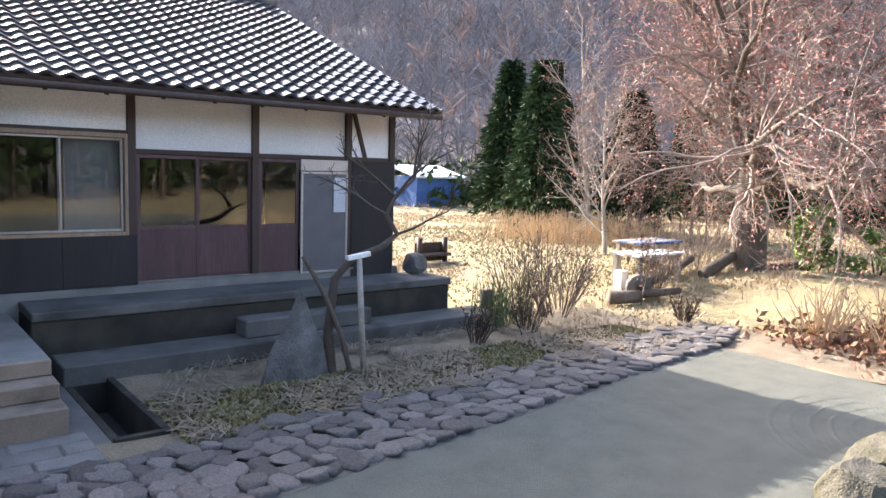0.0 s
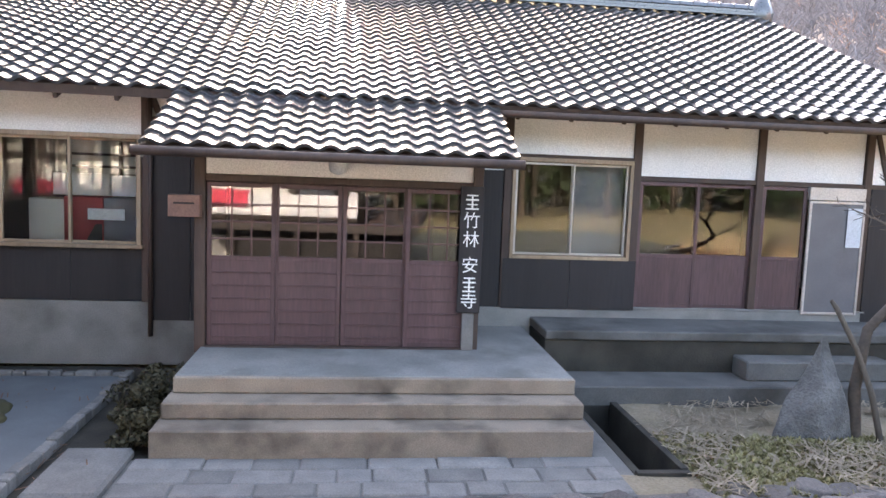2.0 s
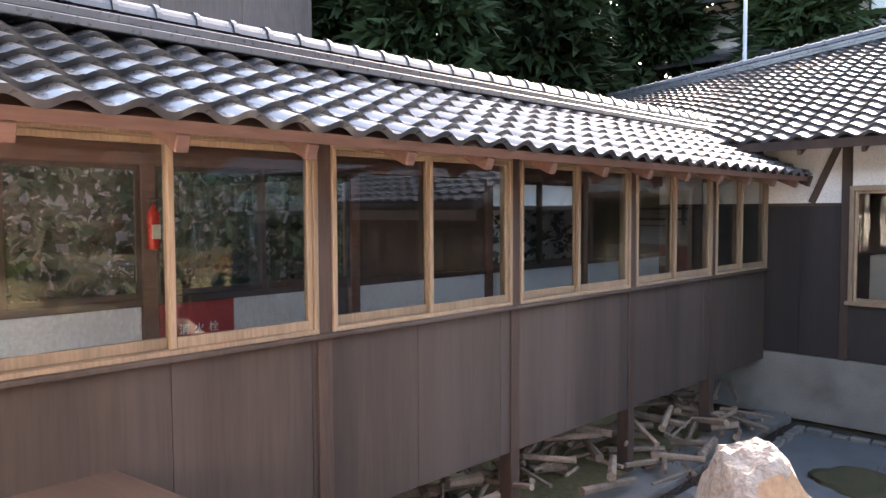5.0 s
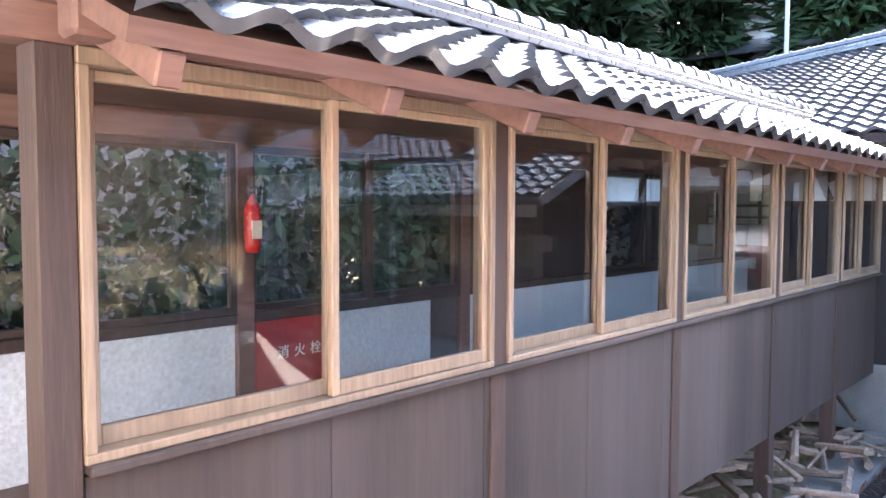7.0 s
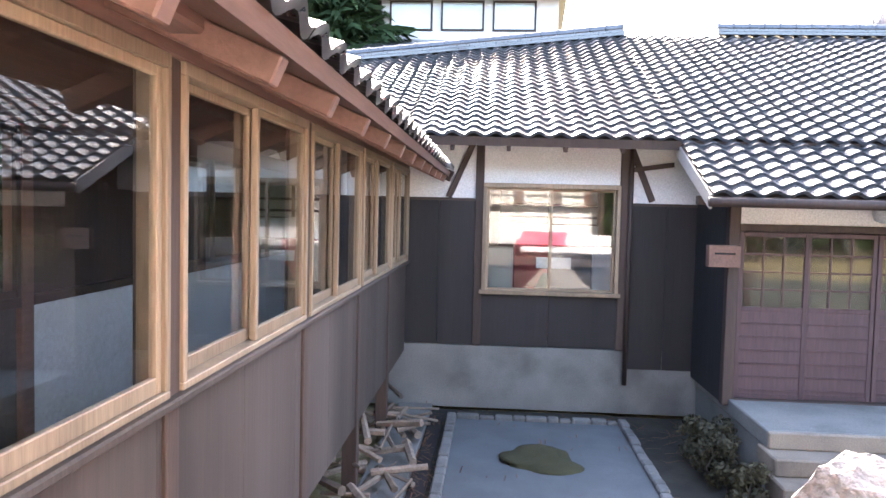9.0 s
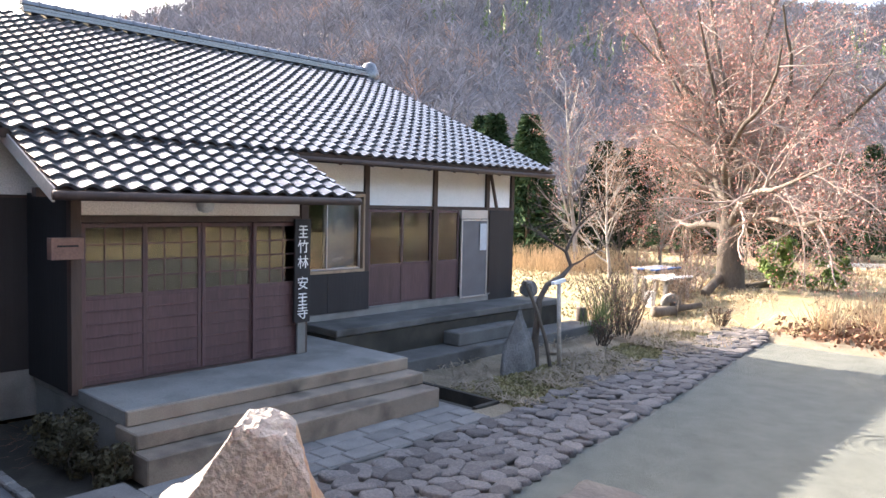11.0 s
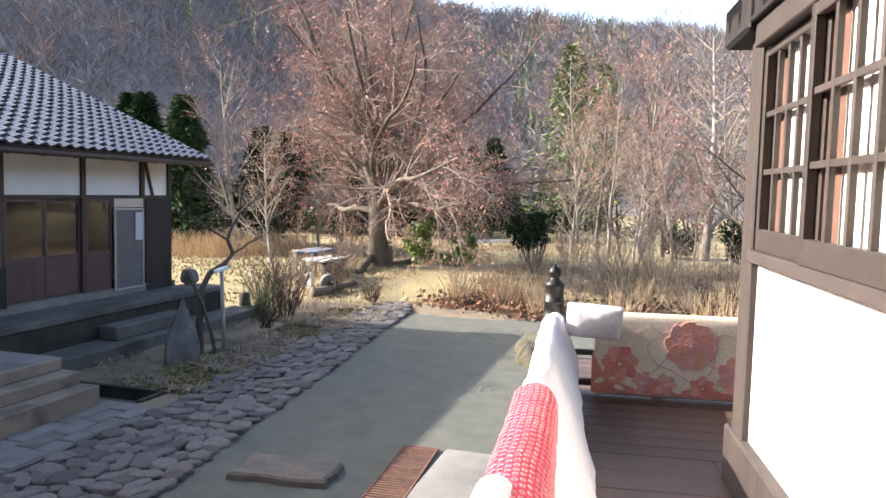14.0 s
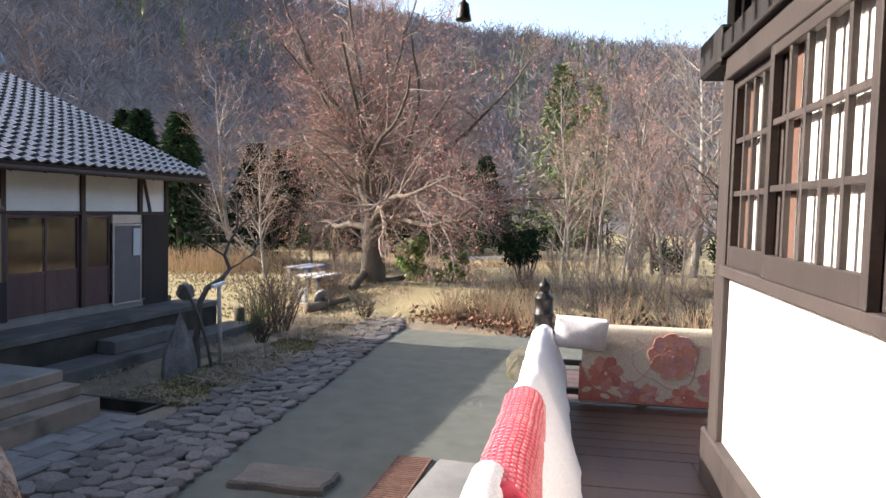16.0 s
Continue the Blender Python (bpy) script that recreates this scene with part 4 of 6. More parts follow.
for i in range(24):
    v = 2.3 - i * 0.26
    box("rafter_end", (-0.1, v - 0.035, 5.1), (2.4, v + 0.035, 5.17), M_DARKWOOD, hall, bev=0.003, local=True)
for i in range(46):
    u = 2.3 - i * 0.24
    box("rafter_end", (u - 0.035, 0.05, 5.02), (u + 0.035, 2.32, 5.09), M_DARKWOOD, hall, bev=0.003, local=True)
bell = thing("wind_bell", (3.69, 0.45, 4.57), "small dark bronze wind bell under the eave corner", "bell")
profile("body", [(0.065, -0.08), (0.06, -0.06), (0.05, 0.0), (0.042, 0.05), (0.02, 0.07), (0.01, 0.09)], M_IRON, bell, 14, "", (3.69, 0.45, 4.57))
pole("hook", (3.69, 0.45, 4.65), (3.69, 0.45, 4.73), 0.008, 0.008, M_IRON, bell, 6)
beam("bracket", (3.69, 0.45, 4.74), (3.44, 0.20, 4.99), 0.05, 0.04, M_DARKWOOD, bell)

# ---- ground ----
def in_rect(x, y, r):
    return r[0] < x < r[1] and r[2] < y < r[3]


def ground_h(x, y):
    d = math.hypot(x - 5, y - 3)
    h = -0.06
    h += 0.05 * noise.noise(Vector((x * 0.25, y * 0.25, 1.0))) * min(1, max(0, (d - 4) / 6))
    f = min(1.0, max(0.0, (x - 15.5) / 6.5))
    h += 0.42 * f * f * (3 - 2 * f)
    return h


xs = sorted(set([-400, -200, -100, -60, -40] + [-30 + 2 * i for i in range(10)] + [-10 + 0.5 * i for i in range(120)] + [50 + 3 * i for i in range(20)] + [110, 130, 160, 200, 280, 400, 700]))
ys = sorted(set([-500, -300, -180, -110, -70, -45] + [-30 + 2 * i for i in range(10)] + [-10 + 0.5 * i for i in range(100)] + [40 + 3 * i for i in range(12)] + [78, 90, 110, 140, 200, 300, 500]))
gv = [(x, y, ground_h(x, y)) for y in ys for x in xs]
gf = [(j * len(xs) + i, j * len(xs) + i + 1, (j + 1) * len(xs) + i + 1, (j + 1) * len(xs) + i) for j in range(len(ys) - 1) for i in range(len(xs) - 1)
      if not (6 <= xs[i] < 7 and 5.5 <= ys[j] < 8)]
tagged(raw("ground", gv, gf, M_GROUND, smooth=True), "dry tan lawn with patches of green and bare soil", "ground", kind="structure")


def patch(name, pts, z, material, label, category, cell=0.25, amp=0.02):
    """A flat irregular ground area, as a fine grid clipped to the outline pts, with a soft uneven surface."""
    bm = bmesh.new()
    vs = [bm.verts.new((x, y, z)) for x, y in pts]
    f = bm.faces.new(vs)
    x0, x1 = min(p[0] for p in pts), max(p[0] for p in pts)
    y0, y1 = min(p[1] for p in pts), max(p[1] for p in pts)
    k = x0 + cell
    while k < x1:
        bmesh.ops.bisect_plane(bm, geom=bm.verts[:] + bm.edges[:] + bm.faces[:], plane_co=(k, 0, 0), plane_no=(1, 0, 0))
        k += cell
    k = y0 + cell
    while k < y1:
        bmesh.ops.bisect_plane(bm, geom=bm.verts[:] + bm.edges[:] + bm.faces[:], plane_co=(0, k, 0), plane_no=(0, 1, 0))
        k += cell
    bmesh.ops.recalc_face_normals(bm, faces=bm.faces[:])
    for v in bm.verts:
        v.co.z += amp * noise.noise(Vector((v.co.x * 0.9, v.co.y * 0.9, 7)))
    if bm.faces[0].normal.z < 0:
        bmesh.ops.reverse_faces(bm, faces=bm.faces[:])
    return tagged(part(name, bm, material, smooth=True), label, category, kind="structure")


# Unseen south part is added to darken what the house windows mirror
patch("gravel_court", [(-6, -16), (17, -16), (15.6, 1.0), (15.0, 2.4), (15.0, 4.75), (10.6, 4.28), (9.0, 4.02), (7.7, 3.92), (5.4, 3.65), (4.24, 3.5), (2.0, 3.4), (-1.0, 4.4), (-6, 4.4)], 0.0, M_GRAVEL, "raked grey-green sand court", "gravel court", 0.5, 0.012)
patch("garden_soil", [(6.3, 5.15), (7.7, 5.05), (9.0, 5.3), (12, 5.5), (15.5, 5.7), (16, 8), (13.4, 8.5), (13.1, 7.8), (6.97, 7.8), (6.97, 5.65), (6.3, 5.65)], 0.0, M_SOIL, "brown leaf-littered garden bed", "soil", 0.3, 0.05)
patch("border_bed", [(15.0, 4.7), (15.2, 2.4), (15.6, -6), (26, -8), (30, 3), (24, 5.5), (16.6, 5.4)], -0.02, M_SOIL, "brown soil under dry canes", "soil", 0.6, 0.08)
patch("side_yard", [(-1.72, 4.4), (2.1, 4.4), (2.1, 9.28), (-1.72, 9.28)], -0.015, M_MOSS, "dark yard below the corridor", "yard", 0.3, 0.02)

court = thing("sand_bed", (0, 7, 0), "square bed of grey sand edged with stone", "garden bed", lift=0.03)
box("sand", (-0.95, 5.3, -0.06), (1.05, 8.6, 0.03), M_WATERSTONE, court, "pale grey-blue raked sand", bev=0.004)
rngb = random.Random(5)
for (x0, y0, x1, y1) in ((-1.06, 5.2, -0.95, 8.72), (1.05, 5.2, 1.16, 8.72)):
    yy = y0
    while yy < y1 - 0.05:
        l = min(rngb.uniform(0.12, 0.28), y1 - yy)
        box("edge_stone", (x0, yy + 0.006, -0.05), (x1, yy + l - 0.006, 0.07 + rngb.uniform(-0.01, 0.025)), M_FLAG, court, bev=0.015)
        yy += l
for y0 in (8.61, 5.18):
    xx = -0.95
    while xx < 1.0:
        l = min(rngb.uniform(0.14, 0.3), 1.05 - xx)
        box("edge_stone", (xx + 0.006, y0, -0.05), (xx + l - 0.006, y0 + 0.11, 0.06 + rngb.uniform(-0.01, 0.025)), M_FLAG, court, bev=0.015)
        xx += l
bm = stone_mesh(rngb, 0.44, 0.36, 0.1, 0.5, 4)
bm.transform(Matrix.Translation((-0.02, 7.2, 0.055)))
tagged(part("moss_mound", bm, mat("moss", (0.075, 0.066, 0.03), (0.045, 0.045, 0.02), rough=0.95, fine=60, bump=0.8, dist=0.02), smooth=True), "low brown mossy mound on the sand bed", "moss")
walkway = tagged(box("side_walk", (-1.74, 4.5, -0.02), (-1.3, 9.2, 0.08), M_CONC), "narrow concrete strip under the corridor", "path", kind="structure")
# Flat near-black strip stands for the shaded depth of the gutter
kerbs = tagged(box("edge_channel", (-1.28, 4.5, -0.02), (-1.12, 8.9, 0.02), M_SHADE), "near-black strip for the shaded gutter beside the sand bed", "gutter", kind="structure")
slabs = thing("flat_stones", (1.5, 6.4, 0), "flat grey stones beside the steps", "stone")
box("slab", (1.3, 5.2, -0.02), (1.9, 6.2, 0.09), M_FLAG, slabs, bev=0.03)
apron = thing("hall_apron", (3, 0.6, 0), "pale concrete apron with an iron grate beside it", "paving")
box("slab", (-2.5, -1.4, -0.05), (6.15, 1.24, 0.03), M_CONC, apron, bev=0.02)
grate = thing("drain_grate", (6.1, 1.52, 0), "long rusty iron drain grate", "grate", m=pose(6.1, 1.52, 0, 0, 0, 4))
boxes("frame", [((-3.5, -0.21, -0.02), (0, -0.185, 0.036)), ((-3.5, 0.185, -0.02), (0, 0.21, 0.036)), ((-0.025, -0.185, -0.02), (0, 0.185, 0.034))], M_RUST, grate, local=True)
# Near-black block close under the bars stands for the shaded pit
box("pit", (-3.5, -0.185, -0.03), (-0.025, 0.185, 0.012), M_SHADE, grate, local=True)
for i in range(60):
    x = -0.06 - i * 0.058
    box("bar", (x - 0.016, -0.184, 0.014), (x + 0.016, 0.184, 0.032), M_RUST, grate, bev=0.003, local=True)
rngs = random.Random(8)
def slab_stone(corners, z, material, seed, drop=0.12):
    """A split slab: a straight-sided outline with chipped edges and a slightly uneven top."""
    rng = random.Random(seed)
    c = [Vector((x, y, 0)) for x, y in corners]
    out = []
    for a, b in zip(c, c[1:] + c[:1]):
        for q in range(7):
            out.append(a.lerp(b, q / 7) + rand_flat(rng) * (0.022 if q else 0.035))
    mid = sum(out, Vector()) / len(out)
    vs = [(mid.x, mid.y, z)]
    rings = ((0.55, 0.0), (0.93, -0.006), (1.0, -0.03), (1.02, -drop))
    for f, dz in rings:
        for p in out:
            q = mid.lerp(p, f)
            vs.append((q.x, q.y, z + dz + 0.012 * noise.noise(q * 5)))
    n = len(out)
    fs = [(0, 1 + i, 1 + (i + 1) % n) for i in range(n)]
    for r in range(len(rings) - 1):
        for i in range(n):
            i2 = (i + 1) % n
            fs.append((1 + r * n + i, 1 + (r + 1) * n + i, 1 + (r + 1) * n + i2, 1 + r * n + i2))
    return raw("stepping_stone", vs, fs, material)


def rand_flat(rng):
    return Vector((rng.uniform(-1, 1), rng.uniform(-1, 1), 0))


M_SLAB = mat("brown_slab", (0.15, 0.132, 0.112), (0.1, 0.09, 0.08), rough=0.9, scale=5, fine=50, stretch=(1, 0.4, 1), bump=0.6, dist=0.015, rnd=0)
tagged(slab_stone([(4.58, 3.06), (5.2, 3.17), (5.22, 2.08), (4.66, 2.07)], 0.09, M_SLAB, 8), "flat split grey-brown stepping stone on the sand", "stone")

# ---- cobbled border ----
M_MORTAR = mat("cobble_mortar", (0.15, 0.135, 0.115), (0.08, 0.07, 0.06), rough=0.95, scale=4, fine=60, bump=0.5, rnd=0)
cob = tagged(raw("cobble_border", [(1.9, 3.4, 0.0), (4.24, 3.5, 0.0), (9.0, 4.0, 0.0), (15.0, 4.74, 0.0), (16.6, 5.5, 0.0), (14.6, 5.95, 0.0), (9.0, 5.5, 0.0), (6.4, 5.28, 0.0), (1.9, 5.28, 0.0)],
                 [tuple(range(9))], M_MORTAR), "border of rounded river cobbles", "cobbles", kind="structure")
cobs = []
for k in range(14):
    bm = stone_mesh(rngs, 1, 1, 1, 0.42, 3, 0.5)
    me = bpy.data.meshes.new("cobble")
    bm.to_mesh(me)
    bm.free()
    me.materials.append(M_COB)
    me.shade_smooth()
    cobs.append(me)


def cob_front(x):
    return float(np.interp(x, [1.9, 4.24, 5.4, 7.7, 9.0, 10.6, 15.0, 16.6], [3.35, 3.48, 3.65, 3.92, 4.02, 4.28, 4.75, 5.3]))


def cob_back(x):
    return float(np.interp(x, [1.9, 4.2, 6.4, 7.4, 9.0, 11.7, 14.6, 16.5], [5.1, 5.1, 5.12, 5.15, 5.45, 5.5, 5.95, 6.0]))


row_x = 2.0
while row_x < 16.4:
    w = rngs.uniform(0.165, 0.27)
    y = cob_front(row_x)
    while y < cob_back(row_x) - 0.06:
        l = rngs.uniform(0.15, 0.34)
        c = new("cobble", rngs.choice(cobs))
        c.parent = cob
        c.matrix_basis = Matrix.LocRotScale((row_x + rngs.uniform(-0.05, 0.05) + w / 2, y + l / 2, 0.0 + rngs.uniform(-0.01, 0.02)), Euler((rngs.uniform(-0.12, 0.12), rngs.uniform(-0.12, 0.12), rngs.uniform(-0.7, 0.7))), (w * 0.6, l * 0.57, rngs.uniform(0.07, 0.11)))
        y += l
    row_x += w

# ---- plants ----
def tube(vs, fs, pts, radii, sides):
    """Append a tapering tube along pts to the lists vs, fs."""
    base = len(vs)
    prev = None
    for i, (p, r) in enumerate(zip(pts, radii)):
        d = (pts[min(i + 1, len(pts) - 1)] - pts[max(i - 1, 0)]).normalized()
        a = d.orthogonal().normalized() if prev is None else (prev - d * prev.dot(d)).normalized()
        prev = a
        b = d.cross(a)
        for k in range(sides):
            an = 2 * math.pi * k / sides
            vs.append(tuple(p + a * (r * math.cos(an)) + b * (r * math.sin(an))))
    for i in range(len(pts) - 1):
        for k in range(sides):
            k2 = (k + 1) % sides
            fs.append((base + i * sides + k, base + i * sides + k2, base + (i + 1) * sides + k2, base + (i + 1) * sides + k))


def rand_unit(rng):
    while True:
        v = Vector((rng.uniform(-1, 1), rng.uniform(-1, 1), rng.uniform(-1, 1)))
        if 0.05 < v.length < 1:
            return v.normalized()


def leaf_quad(vs, fs, p, n, s, rng):
    a = n.orthogonal().normalized()
    a = Matrix.Rotation(rng.uniform(0, 6.28), 3, n) @ a
    b = n.cross(a)
    o = len(vs)
    for q in (p - a * s, p + b * s * 0.5, p + a * s, p - b * s * 0.5):
        vs.append(tuple(q))
    fs.append((o, o + 1, o + 2, o + 3))


def grow(out, rng, p, d, ln, r, level, spec):
    """One branch and its children. spec: list of dicts, one a level."""
    s = spec[level]
    n = s["segs"]
    pts, rad = [p], [r]
    for i in range(n):
        d = (d + rand_unit(rng) * s["bend"] + Vector((0, 0, s["lift"]))).normalized()
        p = p + d * (ln / n)
        pts.append(p)
        rad.append(max(r * (1 - (1 - s["tip"]) * (i + 1) / n), 0.004))
    vs, fs = out["trunk"] if level <= spec[0].get("trunk_levels", 0) else out["twig"]
    tube(vs, fs, pts, rad, s["sides"])
    if level + 1 < len(spec):
        c = spec[level + 1]
        for k in range(c["count"]):
            t = c["from"] + (1 - c["from"]) * (k + rng.random()) / c["count"]
            f = t * n
            i = min(int(f), n - 1)
            q = pts[i].lerp(pts[i + 1], f - i)
            dd = (pts[i + 1] - pts[i]).normalized()
            side = rand_unit(rng)
            side = (side - dd * side.dot(dd)).normalized()
            lean_to = c["angle"]
            if "fan" in c:
                lean_to = c["fan"][0] + (c["fan"][1] - c["fan"][0]) * (t - c["from"]) / (1 - c["from"])
            an = radians(lean_to + rng.uniform(-c.get("spread", 12), c.get("spread", 12)))
            nd = dd * math.cos(an) + side * math.sin(an)
            rr = rad[i] * c["thin"]
            grow(out, rng, q, nd, ln * c["len"] * rng.uniform(0.7, 1.2) * (1 - 0.45 * (t if level > 0 or c.get("short", True) else 0)), rr, level + 1, spec)
    else:
        bv, bf = out["bud"]
        for k in range(spec[0].get("buds", 0)):
            q = pts[0].lerp(pts[-1], rng.uniform(0.2, 1.05)) + rand_unit(rng) * spec[0].get("scatter", 0.05)
            leaf_quad(bv, bf, q, rand_unit(rng), spec[0]["bud_size"] * rng.uniform(0.6, 1.3), rng)


def tree(name, base, spec, seed, bark, bud, label, category="tree", lean=(0, 0, 1), twig=None):
    rng = random.Random(seed)
    out = {"trunk": ([], []), "twig": ([], []), "bud": ([], [])}
    t = thing(name, base, label, category)
    stems = spec[0].get("stems", 1)
    for k in range(stems):
        d = Vector(lean)
        p = Vector(base) - Vector((0, 0, 0.1))
        if stems > 1:
            off = rand_unit(rng)
            d = (d + Vector((off.x, off.y, 0)) * spec[0].get("splay", 0.3)).normalized()
            p = p + Vector((off.x, off.y, 0)) * spec[0].get("foot", 0.1)
        grow(out, rng, p, d.normalized(), spec[0]["length"] * rng.uniform(0.85, 1.1), spec[0]["radius"], 0, spec)
    raw("trunk", *out["trunk"], bark, t, smooth=True)
    if out["twig"][0]:
        raw("twig_mass", *out["twig"], twig or bark, t, smooth=True)["kind"] = "stuff"
    if out["bud"][0]:
        raw("crown", *out["bud"], bud, t)["kind"] = "stuff"
    return t


FAR = 0.66


def far(x, y):
    """Plan position of things beyond the lawn."""
    c, q = math.cos(radians(-3.0)), math.sin(radians(-3.0))
    dx, dy = x + 0.9, y + 1.28
    return (-1.72 + FAR * (c * dx - q * dy), -0.99 + FAR * (q * dx + c * dy))


def far_base(x, y):
    px, py = far(x, y)
    return (px, py, ground_h(px, py) - 0.03)


BIG = [dict(length=3.0, radius=0.46, segs=7, bend=0.05, lift=0.02, tip=0.6, sides=16, buds=2, bud_size=0.032, scatter=0.14, trunk_levels=1),
       dict(count=26, **{"from": 0.6}, fan=(80, 8), angle=44, spread=10, len=2.6, thin=0.38, segs=10, bend=0.2, lift=0.03, tip=0.2, sides=8, short=False),
       dict(count=13, **{"from": 0.16}, angle=52, spread=22, len=0.46, thin=0.45, segs=6, bend=0.26, lift=0.0, tip=0.3, sides=5),
       dict(count=9, **{"from": 0.1}, angle=46, spread=22, len=0.5, thin=0.5, segs=4, bend=0.26, lift=-0.02, tip=0.35, sides=3),
       dict(count=6, **{"from": 0.1}, angle=40, spread=18, len=0.55, thin=0.5, segs=2, bend=0.2, lift=0.0, tip=0.4, sides=3)]
great = (22.1, 8.3, ground_h(22.1, 8.3))
tree("great_tree", great, BIG, 29, M_BARK, M_BUD, "great spreading bare tree with reddish spring buds", twig=M_TWIG)


def slim(length, radius, buds=2, size=0.06, count=22, angle=44, lenf=0.46):
    return [dict(length=length, radius=radius, segs=9, bend=0.085, lift=0.03, tip=0.12, sides=8, buds=buds, bud_size=size, scatter=0.1, trunk_levels=0),
            dict(count=count, **{"from": 0.14}, angle=angle, spread=18, len=lenf, thin=0.5, segs=5, bend=0.1, lift=0.06, tip=0.3, sides=5),
            dict(count=8, **{"from": 0.15}, angle=44, len=0.48, thin=0.5, segs=3, bend=0.14, lift=0.03, tip=0.3, sides=3),
            dict(count=4, **{"from": 0.1}, angle=36, len=0.5, thin=0.55, segs=2, bend=0.14, lift=0.0, tip=0.3, sides=3)]


FOREST = [((37.3, 25.6), 12, 0.17, M_BARKPALE, M_BUD), ((32.6, 20.2), 7.5, 0.11, M_BARKPALE, M_BUDTAN), ((43.7, 19.6), 13, 0.14, M_BARKPALE, M_BUDTAN),
          ((48.7, -1.4), 17, 0.3, M_BARKPALE, M_BUDTAN), ((50, 1.2), 13, 0.15, M_BARK, M_BUDTAN), ((52.5, 3.0), 14, 0.16, M_BARKPALE, M_BUD), ((49, 4.6), 11, 0.12, M_BARKPALE, M_BUD),
          ((56, 6.4), 14, 0.16, M_BARK, M_BUD), ((47, -3.0), 12, 0.14, M_BARKPALE, M_BUDTAN), ((44, 2.6), 8, 0.1, M_BARKPALE, M_BUDTAN), ((58, 1.5), 15, 0.17, M_BARK, M_BUDTAN),
          ((42, -3.8), 13, 0.2, M_BARK, M_BUDTAN), ((60, 8.5), 13, 0.15, M_BARKPALE, M_BUD), ((46, 23), 9, 0.11, M_BARK, M_BUDTAN), ((41, 22), 7, 0.09, M_BARKPALE, M_BUD), ((45, 0.4), 9, 0.1, M_BARKPALE, M_BUD), ((47, 6.8), 8, 0.09, M_BARKPALE, M_BUDTAN), ((43.5, -0.8), 7, 0.08, M_BARKPALE, M_BUD), ((39.5, 24), 6, 0.08, M_BARK, M_BUDTAN)]
for k, ((x, y), h, r, bk, bd) in enumerate(FOREST):
    tree("bare_tree", far_base(x, y), slim(h * FAR, r * FAR, 2, 0.04), 40 + k, bk, bd, "slender bare tree with pale bark" if bk is M_BARKPALE else "slender bare tree with brown bark")


def conifer(base, h, w, seed, material, label, n=900, open_=0.0, fine=1.0):
    """A cone of drooping sprays round a trunk, ragged at the edge."""
    rng = random.Random(seed)
    t = thing("conifer", base, label, "conifer")
    pole("trunk", base, (base[0], base[1], base[2] + h * 0.95), h * 0.018, 0.02, M_BARKDARK, t, 8)
    vs, fs = [], []
    off = rng.uniform(0, 90)
    for k in range(n):
        f = rng.random() ** 0.75
        a = rng.uniform(0, 2 * math.pi)
        edge = w * (1 - f) ** 0.8 * (0.75 + 0.5 * noise.noise(Vector((math.cos(a) * 1.5, math.sin(a) * 1.5, f * 7 + off))))
        r = edge * rng.uniform(0.35, 1.1) + 0.1
        if open_ and noise.noise(Vector((math.cos(a) * 2, math.sin(a) * 2, f * 9 + off))) < open_ - 0.5:
            continue
        p = Vector((base[0] + r * math.cos(a), base[1] + r * math.sin(a), base[2] + h * (0.08 + 0.92 * f)))
        out = Vector((math.cos(a), math.sin(a), -0.35))
        s = h * 0.03 * fine * rng.uniform(0.6, 1.5)
        for q in range(3):
            dd = (out + rand_unit(rng) * 0.7).normalized()
            sd = dd.cross(rand_unit(rng)).normalized()
            o = len(vs)
            vs.extend([tuple(p - sd * s * 0.28), tuple(p + sd * s * 0.28), tuple(p + dd * s * 1.5)])
            fs.append((o, o + 1, o + 2))
    raw("crown", vs, fs, material, t)["kind"] = "stuff"
    return t


for k, (x, y, h, w) in enumerate(((25.3, 20.5, 6.6, 1.7), (24.4, 17.9, 6.3, 1.6), (26.2, 19.2, 6.6, 1.8), (28, 23.5, 7, 1.8), (27.6, 16.2, 5.4, 1.8))):
    conifer((x, y, ground_h(x, y) - 0.1), h, w, 70 + k, M_CEDAR, "tall dark green cedar", 2400)
for k, (x, y, h, w) in enumerate(((60, 34, 10, 3.2), (57, 30, 8, 3.2), (60, 27, 9, 3.4), (58, 23.5, 8.5, 3.2), (61, 20.5, 9.5, 3.4), (59, 17.5, 8, 3.2), (63, 24.5, 10, 3.6), (62, 31.5, 10, 3.4), (64, 17, 9, 3.2), (58, 35, 9, 3.2))):
    conifer(far_base(x, y), h * FAR, w * FAR, 76 + k, M_CEDAR, "tall dark green cedar", 2400)
for k, (x, y, h, w) in enumerate(((74, 12, 19, 5.5), (80, 9.5, 18, 5.0), (70, 10.2, 12, 4.4), (84, 13, 20, 5.0))):
    conifer(far_base(x, y), h * FAR, w * FAR, 90 + k, M_PINE, "thin sunlit yellow-green pine", 1000, 0.42, 0.75)
# dark evergreens behind the corridor
for k, (x, y, h, w) in enumerate(((-9, 14, 13, 3.4), (-13, 19, 15, 3.6), (-10, 22, 16, 3.6), (-14, 12.5, 14, 3.4), (-9.5, 10.5, 12, 3.2), (-18, 16, 16, 3.8), (-7.5, 27, 15, 3.4), (-5.5, 22, 14, 3.4), (-3, 31, 14, 3.4), (-11.5, 16, 14, 3.4))):
    conifer((x, y, -0.2), h, w, 110 + k, M_LEAFDARK, "dense dark evergreen behind the corridor", 5200, 0.0, 0.8)


